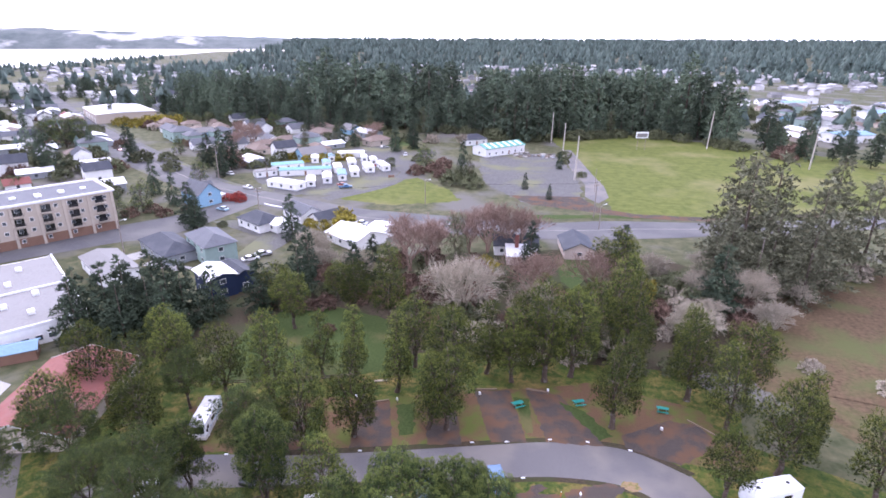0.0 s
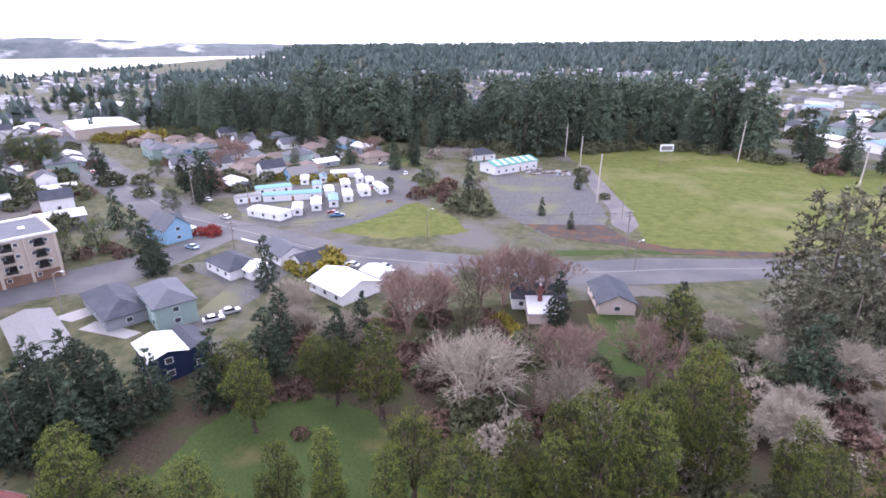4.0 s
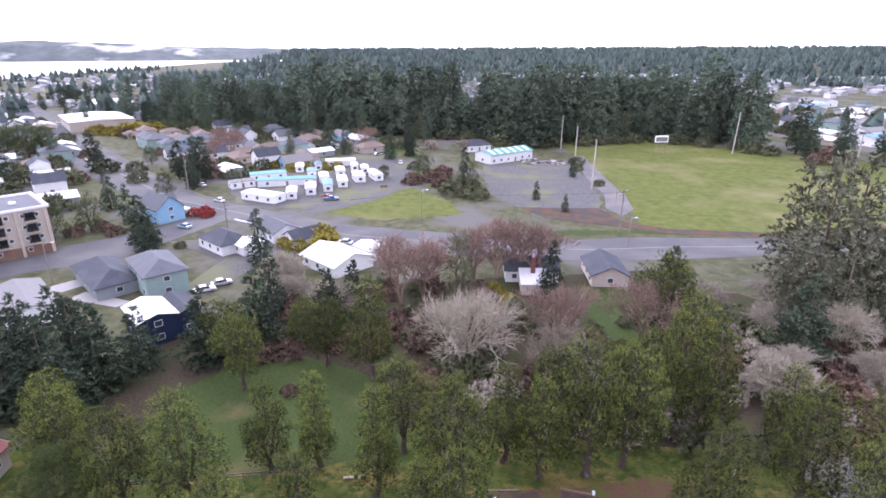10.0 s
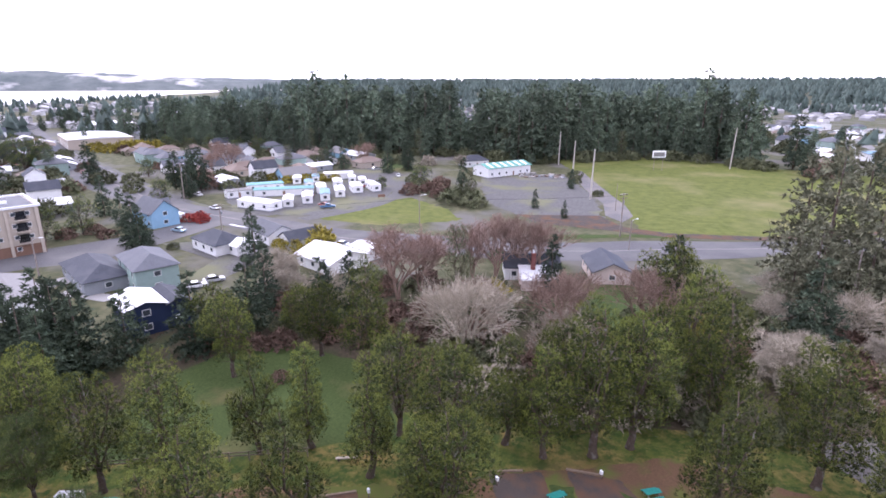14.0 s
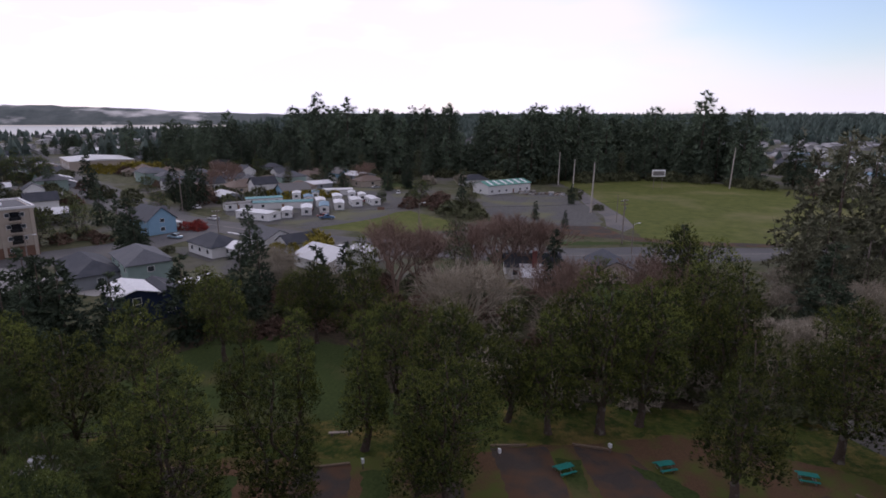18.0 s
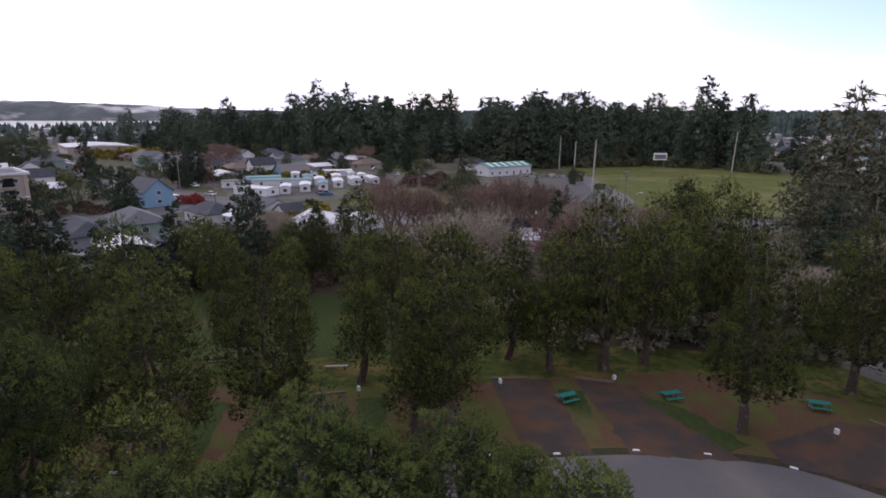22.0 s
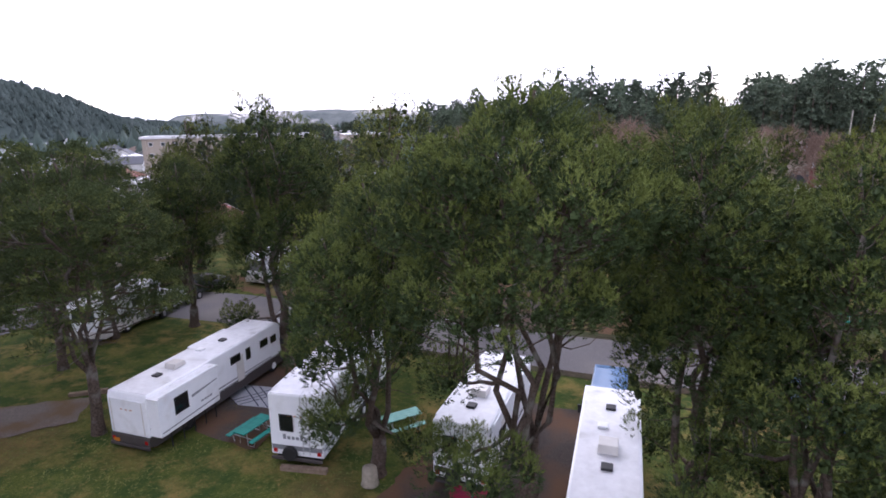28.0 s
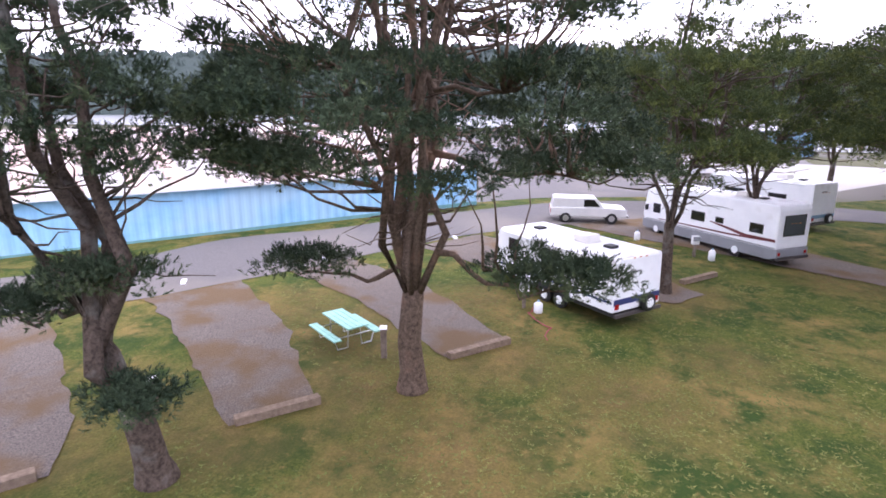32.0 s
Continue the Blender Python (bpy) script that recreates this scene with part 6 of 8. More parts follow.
def pickup(x, y, turn, paint, label, canopy=False, L=5.3):
    p = thing("pickup_truck", x, y, turn, label, "truck")
    a, W = L / 2, 1.85
    part("body", Shape().prism([(-a, 0.5), (a - 0.05, 0.45), (a, 0.75), (a - 0.1, 1.0), (a - 1.35, 1.08), (-a + 0.02, 1.05)], -W / 2, W / 2), M[paint], p, bevel=0.06)
    top = [(a - 1.4, 1.04), (a - 2.0, 1.68), (-0.5 if not canopy else -a + 0.2, 1.70), (-0.8 if not canopy else -a + 0.05, 1.04)]
    part("cab", Shape().prism(top, -W / 2 + 0.1, W / 2 - 0.1), M[paint], p, bevel=0.06)
    part("windscreen", Shape().add([(a - 1.42, -0.72, 1.1), (a - 1.42, 0.72, 1.1), (a - 1.92, 0.66, 1.62), (a - 1.92, -0.66, 1.62)], [(0, 1, 2, 3)]), M["glass"], p, at=Matrix.Translation((0.035, 0, 0.02)))
    for sy in (-1, 1):
        lo, hi = sorted((sy * (W / 2 - 0.11), sy * (W / 2 - 0.085)))
        part("side_window", Shape().prism([(a - 1.7, 1.12), (a - 2.1, 1.58), (a - 2.75, 1.6), (a - 2.75, 1.12)], lo, hi), M["glass"], p)
        wheel(p, a - 0.95, sy * (W / 2 - 0.1), 0.37, 0.24, "chrome")
        wheel(p, -a + 1.0, sy * (W / 2 - 0.1), 0.37, 0.24, "chrome")
        part("headlight", Shape().box(a - 0.06, a + 0.01, sy * 0.7 - 0.14, sy * 0.7 + 0.14, 0.72, 0.9), M["chrome"], p, bevel=0.01)
        part("tail_lamp", Shape().box(-a - 0.01, -a + 0.04, sy * 0.82 - 0.07, sy * 0.82 + 0.07, 0.7, 0.98), M["red_lens"], p)
    part("grille", Shape().box(a - 0.03, a + 0.012, -0.5, 0.5, 0.7, 0.92), M["black"], p)
    part("bumper", Shape().box(a - 0.02, a + 0.12, -W / 2 + 0.02, W / 2 - 0.02, 0.42, 0.6), M["chrome"], p, bevel=0.03)
    if not canopy:
        part("bed_floor", Shape().box(-a + 0.08, -0.75, -W / 2 + 0.1, W / 2 - 0.1, 1.02, 1.075), M["black"], p)
    return p


def sedan_meshes(paint):
    L, W = 4.6, 1.8
    a = L / 2
    return [("body", Shape().prism([(-a, 0.35), (a - 0.1, 0.3), (a, 0.6), (a - 0.25, 0.8), (a - 1.2, 0.9), (-a + 0.5, 0.95), (-a, 0.85)], -W / 2, W / 2).mesh("body", 0.06), M[paint]),
            ("cabin", Shape().prism([(a - 1.15, 0.86), (a - 1.9, 1.4), (-a + 1.2, 1.43), (-a + 0.4, 0.9)], -W / 2 + 0.12, W / 2 - 0.12).mesh("cabin", 0.05), M["glass"]),
            ("roof", Shape().prism([(a - 1.95, 1.40), (a - 2.1, 1.47), (-a + 1.3, 1.48), (-a + 1.15, 1.42)], -W / 2 + 0.2, W / 2 - 0.2).mesh("roof", 0.02), M[paint])]


CARS = {}


def car(x, y, turn, paint, label="parked car with dark windows"):
    if paint not in CARS:
        p = thing("car", x, y, turn, label, "car", "parked cars")
        for nm, me, mat in sedan_meshes(paint):
            part(nm, me, mat, p)
        for wx in (1.4, -1.35):
            for wy in (-0.82, 0.82):
                wheel(p, wx, wy, 0.31, 0.2, "chrome")
        CARS[paint] = p
        return p
    return tagged(copy_thing(CARS[paint], spot(x, y, turn)), label)


def build_camp_vehicles():
    travel_trailer(-21.8, 24.6, -131, 6.8, 2.45, 2.5, "white travel trailer with navy stripe and rear spare wheel", side_windows=((0.26, 0.36), (-0.1, 0.05)), floor=0.6)
    motorhome(-34.0, 31.6, -140, 10.4, 2.5, 3.4, "white motorhome with grey skirt and maroon swoosh", size=0.89)
    travel_trailer(-43.6, 36.0, -137, 8.0, 2.4, 3.0, "white trailer with pale blue trim beside motorhome", "house_blue")
    motorhome(-24.34, 43.69, 102.5, 11.5, 2.5, 3.22, "long white motorhome with charcoal skirt and slide-out", "dark_grey", "grey", True, False, (-0.32, -0.02, 0.12), 0.55, 0.9)
    travel_trailer(-17.3, 46.1, 108.4, 9.4, 2.45, 3.45, "tall white fifth-wheel trailer with rear window and ladder", "grey", letters=True, ladder=True, floor=0.6, nose=1.2, side_windows=((-0.46, -0.38), (-0.3, -0.15), (0.1, 0.25)))
    travel_trailer(-9.6, 47.5, 100, 7.6, 2.35, 3.1, "white and cream trailer with striped rear under pine", "dark_grey", letters=True, floor=0.6, side_windows=((-0.3, -0.15), (0.12, 0.3)))
    motorhome(-3.7, 46.0, 103, 9.0, 2.35, 3.1, "white motorhome with clean pale roof under pines", "grey", "grey", False, True, (-0.25, 0.05, 0.22))
    travel_trailer(9.0, 49.2, 100, 8.4, 2.5, 3.0, "white trailer with cream air conditioner on roof", "grey", floor=0.6, slide=True, nose=0.8)
    travel_trailer(17.3, 50.7, 30, 7.8, 2.5, 2.9, "white trailer with small windows beside a pedestal", "maroon", letters=True, spare=False)
    travel_trailer(38.6, 60.4, 200, 7.5, 2.5, 2.9, "white trailer with brown weathered roof edge", "maroon", spare=False)
    motorhome(-41.0, 64.2, -80, 7.6, 2.4, 3.0, "white camper van with dark windscreen", "cream", "house_blue")
    motorhome(-39.8, 47.6, 113, 7.0, 2.3, 2.9, "cream camper facing the loop road", "cream", "grey")
    pickup(-42.5, 56.4, 105, "car_dark", "black pickup truck parked on gravel")
    pickup(-37.8, 24.2, 100, "car_white", "white pickup with canopy parked on the lot", True, 4.9)
    pickup(-5.9, 54.6, 102, "car_blue", "blue and white pickup parked ahead of motorhome", True)
    pickup(3.6, 58.6, 105, "car_blue", "blue pickup parked beside the loop road")
    pickup(-40.6, 51.6, 113, "car_silver", "silver pickup beside the cream camper")
    car(-29.0, 55.0, 80, "car_dark", "black car on the shaded lane")


# ---- camp: furniture ----
def picnic_table(x, y, turn, paint, label):
    p = thing("picnic_table", x, y, turn, label, "table", "picnic tables")
    for k in range(4):
        part("table_plank", Shape().box(-0.92, 0.92, -0.37 + 0.187 * k, -0.37 + 0.187 * k + 0.175, 0.72, 0.765), M[paint], p, bevel=0.006)
    for s in (-1, 1):
        for k in range(2):
            lo = s * 0.72 - 0.14 + 0.145 * k
            part("seat_plank", Shape().box(-0.92, 0.92, lo, lo + 0.135, 0.42, 0.46), M[paint], p, bevel=0.006)
    for ex in (-0.62, 0.62):
        part("leg_frame", Shape().tube([(ex, -0.72, 0.41), (ex, -0.6, 0.03), (ex, -0.25, 0.03), (ex, -0.2, 0.71)], 0.025, 8), M["chrome"], p)
        part("leg_frame", Shape().tube([(ex, 0.72, 0.41), (ex, 0.6, 0.03), (ex, 0.25, 0.03), (ex, 0.2, 0.71)], 0.025, 8), M["chrome"], p)
        part("cross_bar", Shape().tube([(ex, -0.8, 0.40), (ex, 0.8, 0.40)], 0.022, 8), M["chrome"], p)
    return p


def wheel_stop(a, b, label="weathered squared timber lying at the pad's head"):
    """A squared timber on the ground between two ends."""
    (x0, y0), (x1, y1) = a, b
    ln, turn = math.hypot(x1 - x0, y1 - y0), math.degrees(math.atan2(y1 - y0, x1 - x0))
    p = tagged(part("timber_stop", Shape().box(-ln / 2, ln / 2, -0.13, 0.13, -0.02, 0.22), M["timber"], bevel=0.02), label, "timber", "timber stops")
    p.matrix_basis = spot((x0 + x1) / 2, (y0 + y1) / 2, turn)


def post(x, y, h, label, cap="white"):
    p = thing("site_post", x, y, 20, label, "post", "site posts")
    part("shaft", Shape().box(-0.09, 0.09, -0.09, 0.09, -0.1, h), M["wood"], p, bevel=0.012)
    part("cap", Shape().prism([(-0.11, h), (0.11, h), (0.11, h + 0.03), (-0.11, h + 0.07)], -0.11, 0.11), M[cap], p, bevel=0.006)


def pedestal(x, y, turn=0):
    p = thing("hookup_pedestal", x, y, turn, "white power pedestal on a timber post", "pedestal", "hookup pedestals")
    part("shaft", Shape().box(-0.06, 0.06, -0.06, 0.06, -0.1, 0.8), M["wood"], p, bevel=0.01)
    b = part("meter_box", Shape().box(-0.12, 0.12, -0.18, 0.18, 0.7, 1.15), M["white"], p, bevel=0.02)
    part("hood", Shape().prism([(0.12, 0.9), (0.2, 0.9), (0.12, 1.12)], -0.16, 0.16), M["grey"], b)


def build_camp_things():
    picnic_table(-14.85, 18.1, 55, "mint", "sun-bleached mint green picnic table on worn grass")
    picnic_table(-19.3, 42.2, 95, "teal", "dark teal picnic table beside the motorhome")
    for x, y, t in ((6.2, 76.7, 30), (16.2, 78.7, 20), (29.5, 78.8, 170), (-39.4, 69.4, 10)):
        picnic_table(x, y, t, "teal", "dark teal picnic table under pines")
    picnic_table(-8.7, 41.0, 130, "teal", "teal picnic table at the lawn's edge")
    picnic_table(5.9, 51.9, 80, "teal", "teal picnic table next to a white trailer")
    picnic_table(-13.8, 46.6, 60, "mint", "faded mint picnic table behind the trailer")
    for a, b in (((-14.7, 21.7), (-16.5, 23.2)), ((-9.5, 17.9), (-11.1, 19.3)), ((-25.4, 29.2), (-27.3, 30.8)), ((-4.6, 14.0), (-6.5, 15.4)), ((-31.3, 39.8), (-30.0, 41.2)), ((-16.3, 41.1), (-14.4, 41.9)), ((-32.9, 71.4), (-29.2, 72.4)), ((-19.3, 73.5), (-15.0, 75.0)), ((-1.2, 80.4), (2.6, 81.0)), ((7.5, 82.0), (11.5, 81.4)), ((32.9, 77.0), (36.4, 73.6)), ((-37.5, 69.0), (-34.6, 70.3)), ((-8.8, 77.6), (-5.0, 78.3))):
        wheel_stop(a, b)
    post(-14.1, 19.8, 0.95, "grey timber post with pale cap by the table")
    post(-9.2, 15.8, 0.95, "grey timber post behind the leaning pine")
    for x, y in ((11.2, 80.9), (-13.5, 74.4), (-0.2, 78.2), (14.9, 54.7), (-20.3, 74.2), (28, 73)):
        pedestal(x, y, 30)
    lamp = thing("lamp_post", 13.6, 53.8, 0, "grey timber lamp post with white lamp head", "lamp")
    part("pole", Shape().tube([(0, 0, -0.1), (0.1, 0, 4.0)], [0.09, 0.06], 8), M["pole"], lamp)
    part("lamp_head", Shape().tube([(0.1, 0, 3.95), (0.12, 0.1, 4.15), (0.15, 0.35, 4.1)], [0.08, 0.14, 0.1], 10), M["white"], lamp, smooth=True)
    for x, y, t in ((-12.8, 5.7, 40), (-17.6, 9.1, 35), (-22.9, 12.8, 35), (-0.5, 66.5, 12), (4.6, 67.4, 8), (11.0, 68.9, 5), (16.6, 69.2, -3), (22.6, 68.2, -20), (7.0, 60.2, 10), (-16.4, 62.2, 10), (-20.2, 61.4, 10), (-28, 59.9, 8), (-35, 58.6, 8), (-29.6, 17.4, 35)):
        k = tagged(part("road_marker", Shape().prism([(-0.3, 0.0), (0.3, 0.0), (0.25, 0.09), (-0.25, 0.09)], -0.1, 0.1), M["white"], bevel=0.015), "white painted concrete marker at the road's edge", "marker", "road markers")
        k.matrix_basis = spot(x, y, t, z=0.045)
    mat = tagged(part("patio_mat", Shape().slab([(-1.9, -1.1), (1.9, -1.1), (1.9, 1.1), (-1.9, 1.1)], 0.0, 0.012), M["cloth_mat"]), "grey outdoor mat with dark lattice pattern", "mat")
    mat.matrix_basis = spot(-22.4, 45.2, 20, z=0.05)
    for k in range(-7, 8):
        for s in (-1, 1):
            x0, x1 = k * 0.5 - s * 1.05, k * 0.5 + s * 1.05
            clip = [(x0, -1.05), (x1, 1.05)]
            if max(abs(x0), abs(x1)) < 1.88:
                d = 0.045
                part("lattice_band", Shape().slab([(x0 - d, -1.05), (x0 + d, -1.05), (x1 + d, 1.05), (x1 - d, 1.05)], 0.013 + 0.002 * (s > 0), 0.0165 + 0.002 * (s > 0)), M["mat_dark"], mat)
    for x, y, t, c in ((-8.7, 43.4, 20, "pink"), (-7.9, 43.8, 25, "pink"), (-8.3, 43.95, 10, "roof_green")):
        tote = thing("storage_tote", x, y, t, "crimson plastic storage tote under the trailer" if c == "pink" else "green plastic storage tote", "tote", "totes")
        part("tub", Shape().prism([(-0.38, 0), (0.38, 0), (0.42, 0.38), (-0.42, 0.38)], -0.25, 0.25), M[c], tote, bevel=0.02)
        part("lid", Shape().box(-0.44, 0.44, -0.28, 0.28, 0.38, 0.42), M[c], tote, bevel=0.012)
    grill = thing("kettle_grill", -9.5, 41.5, 0, "small black kettle grill standing on the lawn", "grill")
    part("bowl", Shape().tube([(0, 0, 0.45), (0, 0, 0.5), (0, 0, 0.62), (0, 0, 0.7), (0, 0, 0.82), (0, 0, 0.88)], [0.1, 0.22, 0.28, 0.28, 0.2, 0.05], 14), M["black"], grill, smooth=True)
    for k in range(3):
        a = k * 2.1
        part("leg", Shape().tube([(0.15 * math.cos(a), 0.15 * math.sin(a), 0.5), (0.28 * math.cos(a), 0.28 * math.sin(a), 0)], 0.012, 6), M["chrome"], grill)
    for x, y, s in ((-12.4, 42.3, 1.0), (-3.6, 15.8, 0.8)):
        st = tagged(part("tree_stump", Shape().tube([(0, 0, -0.1), (0, 0, 0.2), (0, 0, 0.75)], [0.42, 0.34, 0.3], 12), M["bark_white"], smooth=True), "grey lichen-covered stump on the lawn", "stump")
        st.matrix_basis = spot(x, y, 0, s)
    # Hook-ups and odds and ends beside the trailers.
    for x, y in ((-19.9, 23.1), (-30.6, 30.2)):
        pedestal(x, y, 20)
    for x, y, h in ((-19.6, 23.7, 0.45), (-30.2, 31.0, 0.6), (-33.4, 27.4, 0.55)):
        jug = thing("water_jug", x, y, 30, "white plastic water container on the grass", "jug", "water containers")
        part("tank", Shape().tube([(0, 0, 0), (0, 0, 0.03), (0, 0, h * 0.8), (0, 0, h)], [0.14, 0.17, 0.17, 0.06], 12), M["white"], jug, smooth=True)
        part("cap", Shape().tube([(0, 0, h), (0, 0, h + 0.06)], 0.05, 8), M["house_blue"], jug)
    hose = tagged(part("water_hose", Shape().tube([(-19.9 + 0.25 * k + 0.2 * math.sin(k * 1.3), 23.2 + 0.13 * k + 0.25 * math.cos(k * 0.9), gz(-19.9 + 0.25 * k, 23.2) + 0.07) for k in range(12)], 0.018, 6), M["pink"]), "thin dark red hose lying on the lawn", "hose")
    sheet("bare_patch", [(20.6, 61.8), (22.4, 61.6), (22.9, 60.3), (21.4, 59.6), (20.0, 60.4)], M["worn_soil"], 0.058, label="bare orange soil on the grass island", category="ground", ragged=0.4)
    # Worn ground between the lamp post and the road.
    sheet("worn_ground", [(12.4, 58.6), (16.0, 60.0), (18.2, 60.8), (20.5, 60.5), (19.8, 59.0), (15.7, 56.7), (14.1, 56.5), (12.7, 56.8)], M["gravel_dark"], 0.062, label="dark reddish soil worn beside the road", category="ground", ragged=0.5)
    sheet("worn_ground", [(8.1, 58.9), (9.3, 59.3), (10.4, 58.6), (8.5, 57.2), (7.6, 54), (7.4, 57.0)], M["gravel_dark"], 0.066, label="dark gravel beside the trailer", category="ground", ragged=0.4)
    marker = thing("marker_post", 11.9, 57.6, 10, "short orange marker post on the grass", "marker post")
    part("stake", Shape().tube([(0, 0, -0.2), (0, 0, 0.75)], 0.05, 8), M["marker_orange"], marker)
    part("cap", Shape().tube([(0, 0, 0.75), (0, 0, 0.8)], [0.055, 0.03], 8), M["white"], marker)
    # Rail fence and log bench beside the back lawn.
    fence = thing("rail_fence", -45.8, 74.4, 13.6, "low weathered wooden rail fence along the lawn", "fence")
    for k in range(12):
        part("post", Shape().box(-0.06 + 2.2 * k, 0.06 + 2.2 * k, -0.06, 0.06, -0.4, 1.05), M["wood"], fence)
        if k < 11:
            for z in (0.45, 0.85):
                part("rail", Shape().box(2.2 * k, 2.2 * k + 2.2, -0.03, 0.03, z, z + 0.13), M["wood"], fence)
    bench = thing("log_bench", -17.6, 80.1, 12, "pale split-log bench on the lawn", "bench")
    part("seat", Shape().box(-1.25, 1.25, -0.18, 0.18, 0.36, 0.46), M["house_tan"], bench, bevel=0.02)
    for s in (-0.9, 0.9):
        part("leg", Shape().box(s - 0.1, s + 0.1, -0.14, 0.14, -0.1, 0.36), M["wood"], bench)


def build_grass():
    """Short grass tufts over the part of the lawn that is passed low."""
    rng = np.random.default_rng(9)
    n = 34000
    P = np.stack([rng.uniform(-31, 4, n), rng.uniform(13.5, 45, n)], 1)
    dense = np.array([noise.noise(Vector((x * 0.45, y * 0.45, 3))) for x, y in P])
    P = P[dense > rng.uniform(-0.75, 0.35, n)]
    bare = [((-15.5, 9), (-10, 19), 1.9), ((-22, 13), (-15.6, 22.5), 1.7), ((-11.5, 6), (-6, 15), 2.0), ((-28, 17), (-24, 29), 1.9), ((-22, 24.5), (-21, 25), 2.2)]
    for a, b, w in bare:
        a, b = np.array(a), np.array(b)
        s = np.clip(((P - a) @ (b - a)) / ((b - a) @ (b - a)), 0, 1)
        P = P[np.linalg.norm(P - (a + s[:, None] * (b - a)), axis=1) > w]
    P = P[(P[:, 0] + P[:, 1] * 0.75) > -9.5 - 0.0]
    m = len(P)
    base = np.stack([P[:, 0], P[:, 1], [gz(x, y) + 0.01 for x, y in P]], 1)
    V = []
    for k in range(3):
        a = rng.uniform(0, 6.28, m)
        d = np.stack([np.cos(a), np.sin(a), np.zeros(m)], 1)
        h = rng.uniform(0.05, 0.13, m)[:, None]
        V.append(np.stack([base + d[:, [1, 0, 2]] * (0.03, -0.03, 0), base - d[:, [1, 0, 2]] * (0.03, -0.03, 0), base + d * h + np.array([0, 0, 0.3]) * h], 1))
    V = np.stack(V, 1).reshape(-1, 3)
    me = tri_mesh("grass_tufts", V, np.arange(len(V)).reshape(-1, 3))
    me.materials.append(M["blades"])
    tagged(new("grass_tufts", me), "short green and straw grass tufts", "grass", kind="stuff")


def build_blue_warehouse():
    p = thing("warehouse", -21.3, 1.4, 143.1, "long sky-blue corrugated warehouse with rusty pale roof", "warehouse")
    x0, x1, D, h, ridge_h = -22.0, 24.0, 26.0, 2.75, 5.6
    n = int((x1 - x0) / 0.15)
    V, F = [], []
    for i in range(n + 1):
        x, o = x0 + (x1 - x0) * i / n, (0.0, 0.0, 0.045, 0.045)[i % 4]
        V += [(x, -o, -0.4), (x, -o, h)]
        if i:
            F.append((2 * i - 2, 2 * i, 2 * i + 1, 2 * i - 1))
    part("front_wall", Shape().add(V, F), M["blue_wall"], p)
    for xe, sgn in ((x0, 1), (x1, -1)):
        part("end_wall", Shape().add([(xe, 0, -0.4), (xe, D, -0.4), (xe, D, h), (xe, D / 2, ridge_h - 0.05), (xe, 0, h), (xe + sgn * 0.15, 0, -0.4), (xe + sgn * 0.15, D, -0.4), (xe + sgn * 0.15, D, h), (xe + sgn * 0.15, D / 2, ridge_h - 0.05), (xe + sgn * 0.15, 0, h)], [(0, 1, 2, 3, 4), (9, 8, 7, 6, 5), (0, 4, 9, 5), (1, 0, 5, 6), (2, 1, 6, 7)]), M["blue_wall"], p)
    part("back_wall", Shape().box(x0, x1, D - 0.15, D, -0.4, h), M["blue_wall"], p)
    k, w = 0, 1.0
    while x0 + k * w < x1 - 0.2:
        a, b = x0 + k * w - (0.3 if k == 0 else 0), min(x0 + (k + 1) * w - 0.03, x1 + 0.3)
        for y0, y1, za, zb in ((-0.35, D / 2, h - 0.03, ridge_h), (D + 0.35, D / 2, h - 0.03, ridge_h)):
            part("roof_sheet", Shape().add([(a, y0, za), (b, y0, za), (b, y1, zb), (a, y1, zb), (a, y0, za + 0.04), (b, y0, za + 0.04), (b, y1, zb + 0.04), (a, y1, zb + 0.04)], [(3, 2, 1, 0), (4, 5, 6, 7), (0, 1, 5, 4), (2, 3, 7, 6), (1, 2, 6, 5), (3, 0, 4, 7)]), M["rusted_sheet" if (k * 7) % 5 < 2 else "rust_roof"], p)
        k += 1
    part("eave_trim", Shape().box(x0, x1, -0.40, -0.355, h - 0.14, h + 0.02), M["roof_white"], p)
    part("base_board", Shape().box(x0, x1, -0.10, -0.055, -0.1, 0.14), M["roof_teal"], p)


build_camp_vehicles()
build_camp_things()
build_grass()
build_blue_warehouse()


